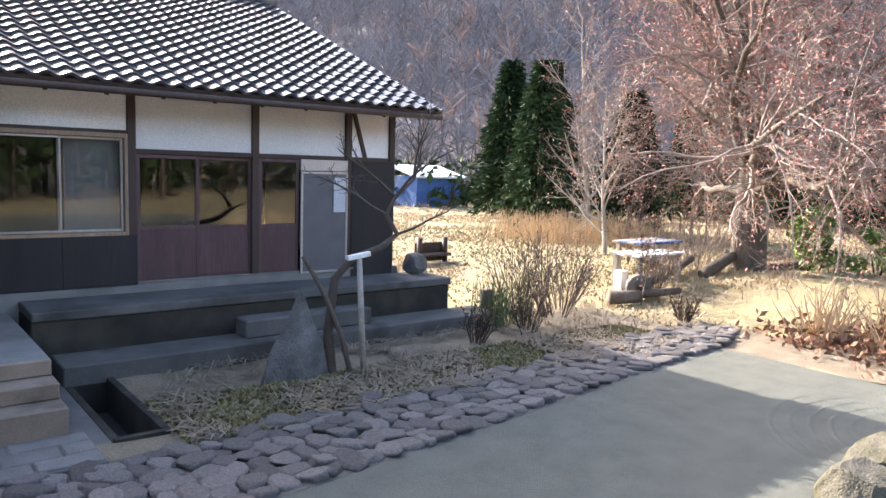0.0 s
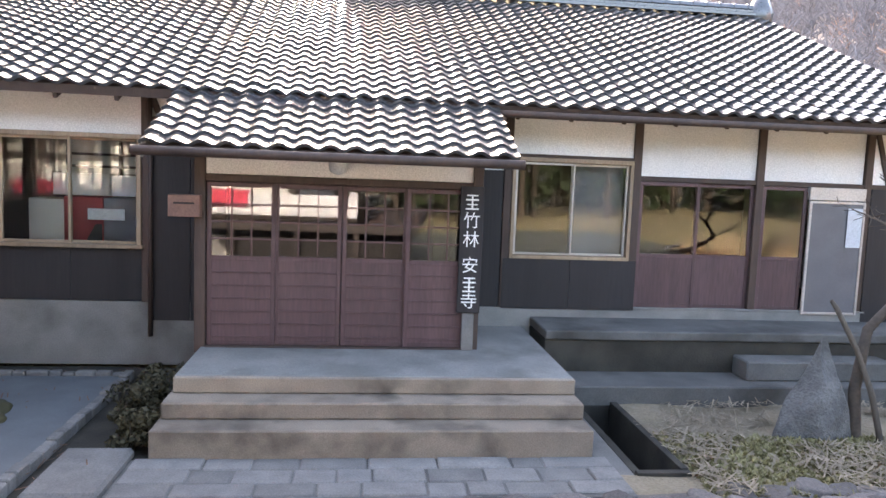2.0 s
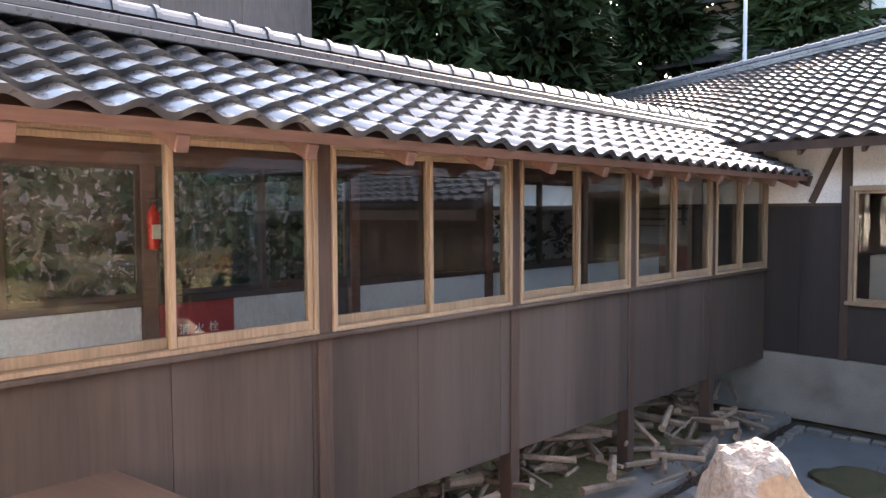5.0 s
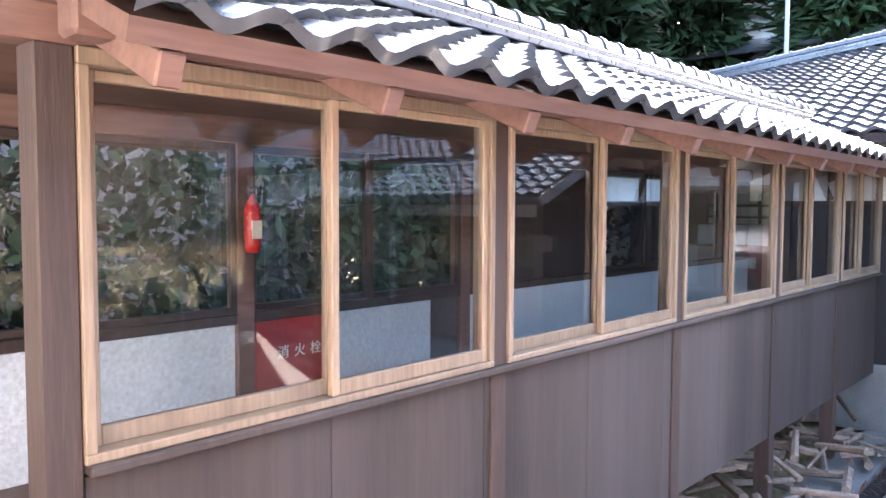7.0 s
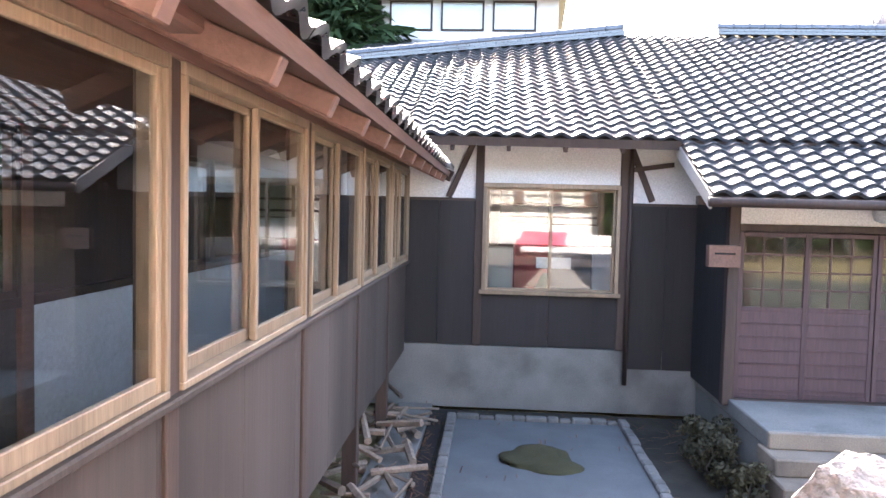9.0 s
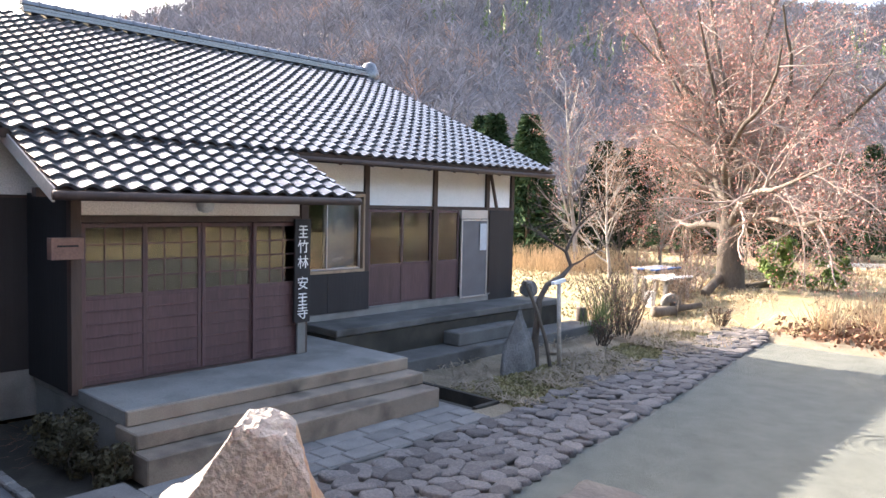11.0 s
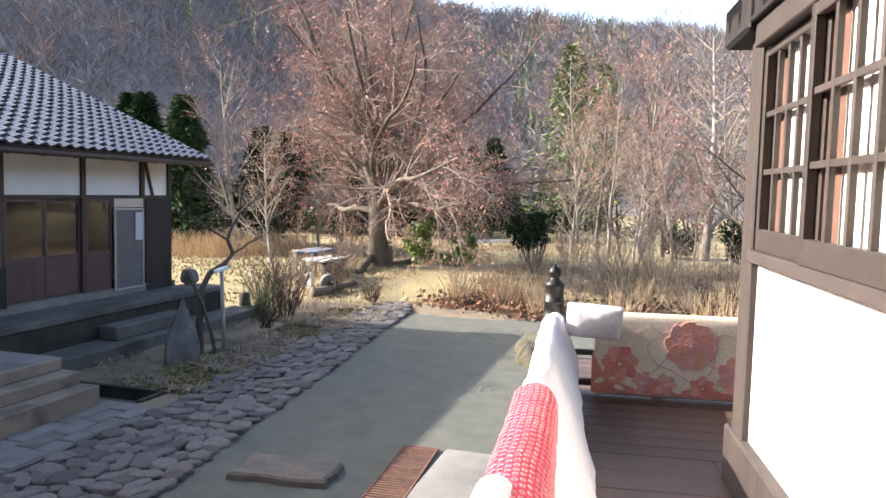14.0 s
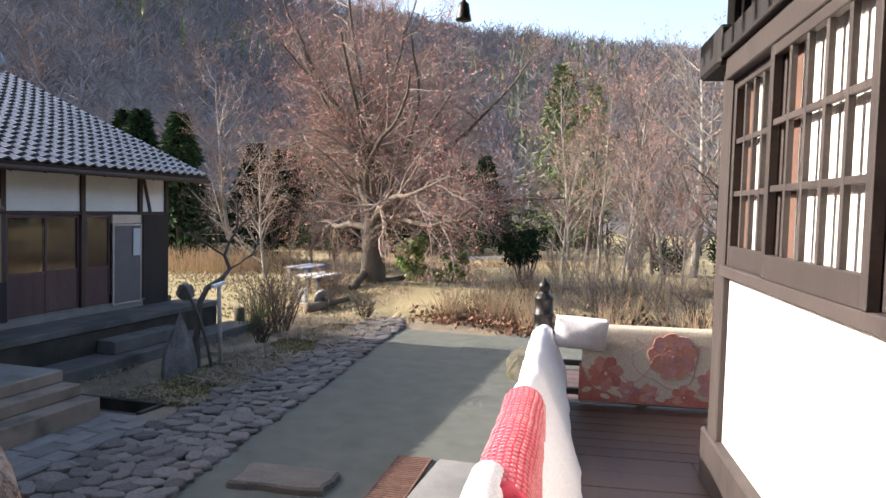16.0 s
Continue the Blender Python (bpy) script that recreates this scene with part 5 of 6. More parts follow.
def leafy(name, base, rx, rz, seed, material, label, stems=5, lift=1.4, n=1500, size=0.09, stem_r=0.05):
    """An evergreen shrub: bent stems under a ragged head of leaves."""
    rng = random.Random(seed)
    t = thing(name, base, label, "shrub")
    vs, fs = [], []
    c = Vector(base) + Vector((0, 0, lift + rz * 0.6))
    for k in range(stems):
        a = rng.uniform(0, 6.28)
        foot = Vector(base) + Vector((math.cos(a), math.sin(a), 0)) * rx * 0.16
        top = c + Vector((math.cos(a) * rx * 0.55, math.sin(a) * rx * 0.55, rng.uniform(-0.2, 0.4) * rz))
        mid = foot.lerp(top, 0.5) + rand_unit(rng) * 0.12
        tube(vs, fs, [foot - Vector((0, 0, 0.1)), mid, top], [stem_r, stem_r * 0.8, stem_r * 0.4], 6)
    raw("stem_cluster", vs, fs, M_BARKDARK, t, smooth=True)
    lv, lf = [], []
    off = rng.uniform(0, 60)
    clumps = [(c + Vector((rng.uniform(-1, 1) * rx * 0.7, rng.uniform(-1, 1) * rx * 0.7, rng.uniform(-0.6, 0.8) * rz)), rng.uniform(0.25, 0.5)) for _ in range(16)]
    for k in range(n):
        cc, cr = rng.choice(clumps)
        d = rand_unit(rng)
        p = cc + Vector((d.x * rx, d.y * rx, d.z * rz)) * cr * rng.uniform(0.6, 1.1)
        leaf_quad(lv, lf, p, (d + rand_unit(rng) * 0.8).normalized(), size * rng.uniform(0.6, 1.3), rng)
    raw("foliage", lv, lf, material, t)["kind"] = "stuff"
    return t


leafy("evergreen_shrub", far_base(37.0, 7.0), 0.99, 0.66, 3, M_LEAFDARK, "rounded dark evergreen on bare twisted stems", 9, 0.86, 3200, 0.07, 0.034)
leafy("green_shrub", far_base(36.4, 13.2), 0.66, 0.79, 4, M_LEAFBRIGHT, "bright yellow-green young shrub", 5, 0.33, 1500, 0.08, 0.02)
leafy("green_shrub", far_base(37.6, 11.4), 0.59, 0.53, 5, M_LEAFBRIGHT, "bright yellow-green young shrub", 5, 0.26, 1200, 0.075, 0.02)
leafy("evergreen_shrub", far_base(47.0, -3.6), 0.99, 0.86, 6, M_LEAFDARK, "dark evergreen among bare trees", 5, 0.46, 1500, 0.08, 0.04)
leafy("evergreen_shrub", far_base(49.5, 0.2), 0.79, 0.66, 7, M_LEAFDARK, "dark evergreen among bare trees", 5, 0.2, 1100, 0.08, 0.04)

for k, (x, y, r) in enumerate(((1.8, 6.4, 0.24), (1.75, 6.95, 0.32), (1.8, 7.55, 0.3))):
    leafy("low_shrub", (x, y, 0.0), r, r * 0.8, 21 + k, M_AZALEA, "low brown-green clipped shrub beside the steps", 5, 0.08, 1500, 0.03, 0.012)

# Leaf wall added to darken the view through the corridor glass
hv_, hf_ = [], []
rngh = random.Random(15)
for k in range(26000):
    x, y = -6.5 - abs(rngh.gauss(0, 1.6)), rngh.uniform(-6, 15)
    z = rngh.uniform(0, 5.2) * (0.75 + 0.35 * noise.noise(Vector((x * 0.4, y * 0.4, 4))))
    leaf_quad(hv_, hf_, Vector((x, y, z)), rand_unit(rngh), rngh.uniform(0.07, 0.15), rngh)
tagged(raw("evergreen_hedge", hv_, hf_, M_LEAFDARK), "tall dark leaf screen added behind the corridor windows", "hedge", kind="stuff")
# wooded strip beyond the field: dark trunks, brush and shaded leaves
rngw = random.Random(77)
bv, bf, tv_, tf_ = [], [], [], []
for k in range(420):
    a = radians(rngw.uniform(-14, 58))
    d = rngw.uniform(66, 92)
    x, y = -1 + d * 0.7 * math.cos(a), -1 + d * 0.7 * math.sin(a)
    h = rngw.uniform(1.8, 5.6) * (0.6 if a < radians(3) else 1.0)
    p = Vector((x, y, -0.6))
    top = p + Vector((rngw.uniform(-0.6, 0.6), rngw.uniform(-0.6, 0.6), h))
    tube(tv_, tf_, [p, p.lerp(top, 0.5) + rand_unit(rngw) * 0.2, top], [0.12, 0.09, 0.02], 4)
    for q in range(10):
        s = p.lerp(top, rngw.uniform(0.2, 1))
        tube(tv_, tf_, [s, s + (rand_unit(rngw) + Vector((0, 0, 0.6))).normalized() * rngw.uniform(0.6, 2.0)], [0.04, 0.008], 3)
    if a > radians(8):
        for q in range(46):
            s = p + Vector((rngw.gauss(0, 1.1), rngw.gauss(0, 1.1), rngw.uniform(0.1, 1.0) * h * 0.75))
            leaf_quad(bv, bf, s, rand_unit(rngw), rngw.uniform(0.18, 0.42), rngw)
tagged(raw("wood_edge", tv_, tf_, M_BARKDARK), "dark brushwood at the edge of the field", "woods", kind="stuff")
tagged(raw("undergrowth", bv, bf, M_LEAFDARK), "dark shaded undergrowth at the wood's edge", "undergrowth", kind="stuff")

# dark woods on the side of the place that the house windows mirror
sv_, sf_, st_, sg_ = [], [], [], []
for k in range(150):
    x, y = rngw.uniform(-45, 60), rngw.uniform(-48, -24)
    h = rngw.uniform(8, 15)
    tube(st_, sg_, [Vector((x, y, -0.5)), Vector((x + rngw.uniform(-0.4, 0.4), y, h))], [0.2, 0.04], 5)
    for q in range(110):
        f = rngw.random() ** 0.8
        r = 3.0 * (1 - f) + 0.4
        p = Vector((x + rngw.gauss(0, r * 0.5), y + rngw.gauss(0, r * 0.5), h * (0.06 + 0.98 * f)))
        leaf_quad(sv_, sf_, p, rand_unit(rngw), rngw.uniform(0.35, 0.8), rngw)
tagged(raw("shade_wood_trunks", st_, sg_, M_BARKDARK), "dark trunks of the woods across the lane", "woods", kind="stuff")
tagged(raw("shade_woods", sv_, sf_, M_LEAFDARK), "dark evergreen woods across the lane", "woods", kind="stuff")

# ---- hills with bare woods ----
def crest(az):
    return float(np.interp(az, [-180, -120, -60, -20, 0, 6, 12, 22, 32, 36, 42, 50, 56, 62, 70, 82, 100, 140, 180],
                           [5, 5, 6, 9, 12.0, 12.6, 13.4, 14.6, 16.0, 18.4, 20.5, 20.0, 17.0, 13.5, 11.0, 8.0, 6.0, 5, 5]))


def hill_h(az, d):
    top = 320 * math.tan(radians(crest(az)))
    f = min(1.0, max(0.0, (d - 95) / 225))
    n = noise.noise(Vector((math.cos(radians(az)) * d * 0.012, math.sin(radians(az)) * d * 0.012, 2.0)))
    return -1 + top * f ** 1.05 * (1 + 0.07 * n * (1 - f)) + 6 * n * f * (1 - f)


azs = [-180 + 2.5 * i for i in range(145)]
ds = [92, 110, 130, 150, 175, 200, 230, 260, 290, 320, 360, 420]
hv = []
for d in ds:
    for az in azs:
        a = radians(az)
        z = hill_h(az, d) if d <= 320 else hill_h(az, 320) - (d - 320) * 0.2
        hv.append((d * math.cos(a), d * math.sin(a), z))
hf = [(j * 145 + i, j * 145 + i + 1, (j + 1) * 145 + i + 1, (j + 1) * 145 + i) for j in range(len(ds) - 1) for i in range(144)]
tagged(raw("hillside", hv, hf, M_HILL, smooth=True), "steep brown wooded hillside", "hill", kind="structure")
wv, wf, gv2, gf2, pv2, pf2 = [], [], [], [], [], []
for k in range(8200):
    az = rngw.uniform(-16, 72) if k < 7600 else rngw.uniform(72, 180)
    d = 98 + 222 * rngw.random() ** 0.7
    a = radians(az)
    z = hill_h(az, d)
    h = rngw.uniform(6, 11)
    p = Vector((d * math.cos(a), d * math.sin(a), z - 0.5))
    side = Vector((-math.sin(a), math.cos(a), 0))
    kind = rngw.random()
    nz = noise.noise(p * 0.012)
    if (kind < 0.006 and az < 40) or (kind < 0.12 and nz > 0.34) or (az < 11 and az > 3 and kind < 0.2):
        for q in range(22):
            f = q / 22
            s = p + Vector((0, 0, h * 1.15 * f))
            r = 1.9 * (1 - f) + 0.2
            dd = (side * rngw.uniform(-1, 1) + Vector((-math.cos(a), -math.sin(a), 0)) * rngw.uniform(0, 0.8)).normalized()
            o = len(gv2)
            gv2.extend([tuple(s + Vector((0, 0, 0.9))), tuple(s + dd * r), tuple(s + dd * r * 0.6 + Vector((0, 0, -0.7)))])
            gf2.append((o, o + 1, o + 2))
        continue
    V, F = (pv2, pf2) if kind > 0.94 else (wv, wf)
    o = len(V)
    V.extend([tuple(p - side * 0.12), tuple(p + side * 0.12), tuple(p + Vector((0, 0, h * 0.8)))])
    F.append((o, o + 1, o + 2))
    toward = Vector((-math.cos(a), -math.sin(a), 0))
    for q in range(26):
        f = rngw.uniform(0.2, 0.75)
        s = p + Vector((0, 0, h * f))
        dd = (side * rngw.uniform(-1, 1) + toward * rngw.uniform(-0.6, 0.8) + Vector((0, 0, rngw.uniform(0.15, 1.1)))).normalized()
        ln = h * rngw.uniform(0.2, 0.42)
        wd = dd.cross(toward).normalized() * rngw.uniform(0.04, 0.11)
        o = len(V)
        V.extend([tuple(s - wd * 0.5), tuple(s + wd * 0.5), tuple(s + dd * ln + wd), tuple(s + dd * ln - wd)])
        F.append((o, o + 1, o + 2, o + 3))
tagged(raw("hill_woods", wv, wf, M_HILLTREE), "leafless woods covering the hill, haze put into their grey", "woods", kind="stuff")
tagged(raw("hill_budding_woods", pv2, pf2, M_HILLBUD), "reddish-brown budding trees on the hill", "woods", kind="stuff")
tagged(raw("hill_conifers", gv2, gf2, M_PINE), "scattered green conifers on the hill", "woods", kind="stuff")


# ---- dry canes, shrubs and litter ----
def canes(name, spots, hmin, hmax, r, material, label, seed, lean=0.35, kids=2):
    rng = random.Random(seed)
    vs, fs = [], []
    for (x, y, z, n, spread) in spots:
        for k in range(n):
            p = Vector((x + rng.gauss(0, spread), y + rng.gauss(0, spread), z))
            d = Vector((rng.gauss(0, lean), rng.gauss(0, lean), 1)).normalized()
            h = rng.uniform(hmin, hmax)
            q = p + d * h
            tube(vs, fs, [p, p + d * h * 0.5 + rand_unit(rng) * 0.03, q], [r, r * 0.8, r * 0.35], 3)
            for j in range(kids):
                s = p.lerp(q, rng.uniform(0.4, 0.95))
                tube(vs, fs, [s, s + (d + rand_unit(rng) * 0.8).normalized() * h * rng.uniform(0.12, 0.3)], [r * 0.6, r * 0.25], 3)
    return tagged(raw(name, vs, fs, material), label, "canes", kind="stuff")


rngc = random.Random(31)
spots, heaps = [], []
for k in range(62):
    x = rngc.uniform(15.5, 25)
    y = rngc.uniform(-6.5, 4.3 - 0.05 * (x - 15)) - (0.4 if x < 16.3 else 0)
    spots.append((x, y, -0.1, rngc.randint(34, 64), 0.17))
    heaps.append((x, y))
canes("dry_canes", spots, 0.45, 1.1, 0.016, M_STRAW, "dense fans of dry tan canes in the border bed", 32, 0.32, 0)
# curled dead leaves heaped round the feet of the canes
cv_, cf_ = [], []
for k in range(15000):
    x, y = rngc.choice(heaps)
    x, y = x + rngc.gauss(0, 0.5), y + rngc.gauss(0, 0.5)
    leaf_quad(cv_, cf_, Vector((max(x, 15.1), y, rngc.uniform(-0.04, 0.42) * rngc.random())), rand_unit(rngc), rngc.uniform(0.035, 0.1), rngc)
tagged(raw("cane_leaves", cv_, cf_, M_DRYLEAF), "curled brown dead leaves heaped under the canes", "dead leaves", kind="stuff")
canes("far_reeds", [(*far(rngc.uniform(33, 41), rngc.uniform(22, 30)), 0.2, 26, 0.4) for _ in range(60)], 0.5, 1.2, 0.011, M_STRAW, "tall dry reeds along the field", 33, 0.25, 1)
canes("far_reeds", [(*far(rngc.uniform(36, 62), rngc.uniform(-4, 22)), 0.25, 18, 0.4) for _ in range(70)], 0.3, 0.75, 0.011, M_STRAW, "dry weeds at the edge of the field", 34, 0.3, 1)
canes("far_reeds", [(rngc.uniform(20, 30), rngc.uniform(22, 34), -0.3, 18, 0.5) for _ in range(26)], 0.4, 1.1, 0.014, M_STRAW, "dry weeds at the edge of the lawn", 35, 0.3, 1)
# dead leaves and stalks on the ground
def litter(name, areas, n, smin, smax, material, label, seed, z=0.02, flat=0.35):
    rng = random.Random(seed)
    vs, fs = [], []
    for k in range(n):
        x0, x1, y0, y1 = rng.choice(areas)
        p = Vector((rng.uniform(x0, x1), rng.uniform(y0, y1), 0))
        if noise.noise(Vector((p.x * 0.8, p.y * 0.8, 3))) < -0.12:
            continue
        p.z = z + (ground_h(p.x, p.y) + 0.06 if p.x > 16 else 0) + rng.uniform(0, 0.03)
        d = Vector((rng.uniform(-1, 1), rng.uniform(-1, 1), rng.uniform(-flat, flat) * 0.6)).normalized()
        s = rng.uniform(smin, smax)
        w = d.cross(Vector((0, 0, 1))).normalized() * s * 0.06
        o = len(vs)
        vs.extend([tuple(p - d * s - w), tuple(p - d * s + w), tuple(p + d * s + w), tuple(p + d * s - w)])
        fs.append((o, o + 1, o + 2, o + 3))
    return tagged(raw(name, vs, fs, material), label, "litter", kind="stuff")


litter("garden_litter", [(7.0, 13, 5.2, 7.7), (7, 15, 5.2, 7.2), (9, 16, 5.6, 8.4)], 8000, 0.04, 0.15, M_LITTER, "pale dead stalks strewn on the garden bed", 51, 0.045)
litter("border_litter", [(15.2, 24, -6, 4.2)], 4200, 0.06, 0.2, M_DRYLEAF, "brown dead leaves under the canes", 52, 0.05, 0.9)
litter("lawn_litter", [(15, 34, 4.5, 16), (16, 30, 5, 12)], 5200, 0.05, 0.2, M_LITTER, "pale dead grass on the lawn", 53, 0.0, 0.6)
# short grass: tan and green blades on the lawn
def blades(name, area, n, h, material, label, seed, gap=-0.1):
    rng = random.Random(seed)
    vs, fs = [], []
    for k in range(n):
        x, y = rng.uniform(area[0], area[1]), rng.uniform(area[2], area[3])
        if noise.noise(Vector((x * 0.3, y * 0.3, seed))) < gap:
            continue
        z = ground_h(x, y) - 0.01 if x > 15 or y > 8.5 else 0.05 * noise.noise(Vector((x * 0.9, y * 0.9, 7)))
        for q in range(3):
            a = rng.uniform(0, 6.28)
            hh = h * rng.uniform(0.5, 1.3)
            dx, dy = math.cos(a) * 0.02, math.sin(a) * 0.02
            lx, ly = rng.uniform(-0.05, 0.05), rng.uniform(-0.05, 0.05)
            o = len(vs)
            vs.extend([(x - dx, y - dy, z), (x + dx, y + dy, z), (x + lx, y + ly, z + hh)])
            fs.append((o, o + 1, o + 2))
    return tagged(raw(name, vs, fs, material), label, "grass", kind="stuff")


blades("dry_grass", (13.5, 40, 5, 28), 26000, 0.09, M_STRAW, "short dry tan grass on the lawn", 61)
blades("green_grass", (13, 30, 9, 22), 9000, 0.07, M_OLIVE, "patches of short green grass", 62)
blades("green_grass", (7.0, 15, 5.15, 6.7), 7000, 0.04, M_OLIVE, "thin green grass along the cobbles", 63, -0.6)

SHRUB = [dict(length=1.3, radius=0.012, segs=4, bend=0.12, lift=0.06, tip=0.4, sides=4, buds=1, bud_size=0.025, scatter=0.03, stems=16, splay=0.45, foot=0.14, trunk_levels=0),
         dict(count=5, **{"from": 0.25}, angle=32, len=0.45, thin=0.6, segs=2, bend=0.12, lift=0.04, tip=0.4, sides=3),
         dict(count=3, **{"from": 0.2}, angle=32, len=0.5, thin=0.6, segs=2, bend=0.12, lift=0.02, tip=0.4, sides=3)]
for k, (x, y, sc) in enumerate(((13.8, 7.8, 1.15), (14.5, 7.7, 1.0), (13.2, 7.1, 0.6), (15.2, 8.2, 0.9), (12.0, 7.0, 0.45), (19.2, 8.8, 0.8), (18.2, 8.2, 0.7), (21, 9, 1.1), (16.4, 6.3, 0.4), (27, 1.6, 1.1), (29, -0.6, 1.3), (31, 2.6, 1.4), (28.4, 3.6, 0.9), (33, 0.4, 1.5), (30, -3, 1.3), (34.5, 4.6, 1.3), (26.5, -2, 1.0), (36, 2, 1.5), (32.6, 6.3, 0.9))):
    sp = [dict(q) for q in SHRUB]
    sp[0]["length"] *= sc
    sp[0]["foot"] *= sc
    if x > 25:
        x, y = far(x, y)
    tree("bare_shrub", (x, y, ground_h(x, y)), sp, 300 + k, M_TWIG if x > 17.5 else M_BARKDARK if k % 3 else M_BARK, M_BUDTAN if k % 2 else M_DRYLEAF, "twiggy bare garden shrub", "shrub")
canes("grass_clump", [(12.9, 7.6, 0.0, 90, 0.16), (13.5, 7.7, 0, 50, 0.15)], 0.5, 1.0, 0.006, M_PINE, "clump of tall green-tan grass", 36, 0.2, 0)
tree("sapling", (17.0, 7.7, -0.1), slim(2.1, 0.02, 1, 0.03, 8, 40, 0.4), 320, M_BARK, M_DRYLEAF, "young bare sapling in the garden", "tree")
tree("sapling", (20.4, 10.6, -0.2), slim(2.6, 0.03, 1, 0.03, 9, 40, 0.4), 321, M_BARK, M_BUD, "young bare sapling with red buds", "tree")

# ---- bedding aired on the railing ----
def soft_sheet(name, parent, rows, cols, fn, material, thick=0.03, label=""):
    """A cloth from fn(s, t) over the unit square, thickened."""
    vs = [fn(j / cols, i / rows) for i in range(rows + 1) for j in range(cols + 1)]
    k = cols + 1
    fs = [(i * k + j, i * k + j + 1, (i + 1) * k + j + 1, (i + 1) * k + j) for i in range(rows) for j in range(cols)]
    ob = raw(name, vs, fs, material, parent, label, True, smooth=True)
    md = ob.modifiers.new("thickness", "SOLIDIFY")
    md.thickness = thick
    md.offset = 0
    return ob


def drape(u0, u1, top, r, inner, outer, seed, fold=0.02, flare=0.05, shift=0.0):
    """Cross-section over the rail: s runs along the rail, t from the outer hem over the top to the inner hem."""
    def fn(s, t):
        u = u0 + (u1 - u0) * s
        li, lo = inner(s), outer(s)
        arc = math.pi * r
        total = li + lo + arc
        q = t * total
        n = noise.noise(Vector((u * 2.2, t * 2.0, seed)))
        n2 = noise.noise(Vector((u * 6.0, t * 3.0, seed + 9)))
        if q < lo:
            v, z = r + 0.03 * (1 - q / lo), top - r - (lo - q)
        elif q < lo + arc:
            a = (q - lo) / r
            v, z = r * math.cos(a), top - r + r * math.sin(a)
        else:
            f = (q - lo - arc)
            v, z = -r - flare * f, top - r - f
        return (u + 0.02 * n2, rail_v(u) + shift + v + fold * (n + 0.5 * n2), z + 0.35 * fold * n2)
    return fn


RT = FZ + 0.62
white = thing("white_futon", (HX, HY, 0), "thick white futon sheet draped over the railing", "futon", m=HALL_M)
soft_sheet("sheet", white, 44, 60, drape(1.72, -2.3, RT + 0.06, 0.06, lambda s: 0.34 + 0.1 * min(1, s * 2.2) + 0.26 * max(0, 1 - abs(s - 0.5) * 5), lambda s: 0.46, 3, 0.03, 0.42), M_FUTON, 0.035, "white cotton cover with soft folds")
soft_sheet("filling", white, 26, 30, drape(1.6, -1.9, RT + 0.02, 0.035, lambda s: 0.22, lambda s: 0.36, 5, 0.006), M_CREAM, 0.03, "pale futon filling under the cover")
pink = thing("pink_quilt", (HX, HY, 0), "bright pink patterned quilt draped over the railing", "quilt", m=HALL_M)
soft_sheet("quilt", pink, 40, 30, drape(-0.98, -2.45, RT + 0.12, 0.085, lambda s: 0.36, lambda s: 0.3, 7, 0.014, 0.06), M_PINK, 0.05, "pink quilt with rows of pale loops")
# rows of pale loops stitched on the quilt
loop_fn = drape(-1.0, -2.43, RT + 0.122, 0.091, lambda s: 0.35, lambda s: 0.29, 7, 0.014, 0.06)
lv, lf = [], []
for i in range(36):
    for j in range(30):
        s, t = (j + 0.5 + 0.5 * (i % 2)) / 31, 0.1 + 0.88 * (i + 0.5) / 36
        c = Vector(loop_fn(s, t))
        d1 = (Vector(loop_fn(s + 0.01, t)) - c).normalized()
        d2 = (Vector(loop_fn(s, t + 0.01)) - c).normalized()
        nn = d1.cross(d2).normalized()
        if nn.dot(Vector((0, -0.6, 1))) < 0:
            nn = -nn
        ring = [c + nn * 0.025 + d1 * 0.008 * math.cos(a) + d2 * 0.009 * math.sin(a) for a in [k * math.pi / 4 for k in range(9)]]
        tube(lv, lf, ring, [0.0028] * 9, 3)
loops = raw("loop_stitching", lv, lf, M_PINKPALE, pink, "pale pink stitched loops", True)
loops["kind"] = "stuff"
creamr = thing("cream_futon_roll", (HX, HY, 0), "cream folded futon end on the railing", "futon", m=HALL_M)
soft_sheet("roll", creamr, 30, 20, drape(-2.28, -2.62, RT + 0.15, 0.045, lambda s: 0.08, lambda s: 0.2, 11, 0.008, 0.05, 0.045), M_FUTON, 0.05, "white cotton roll")
soft_sheet("lining", creamr, 20, 14, drape(-2.3, -2.6, RT + 0.125, 0.018, lambda s: 0.07, lambda s: 0.19, 11, 0.006, 0.05, 0.045), M_CREAM, 0.02, "cream inner layer")

# patterned futon over the side rail
pat = thing("patterned_futon", (HX, HY, 0), "cream futon printed with large rose flowers, hung on the rail", "futon", m=HALL_M)
PU, PT_, PB = 1.72, FZ + 0.7, FZ + 0.02


def hang(s, t):
    v = 0.74 - 2.2 * s
    w = 0.008 * noise.noise(Vector((v * 3, t * 3, 1)))
    if t < 0.12:
        a = t / 0.12 * math.pi / 2
        return (PU + 0.09 * math.cos(a), v, PT_ - 0.05 + 0.05 * math.sin(a))
    q = (t - 0.12) / 0.88
    return (PU - 0.012 * math.sin(q * 3) + w, v, PT_ - (PT_ - PB) * q)


soft_sheet("cloth", pat, 26, 44, hang, M_CREAM, 0.04, "cream cotton ground")


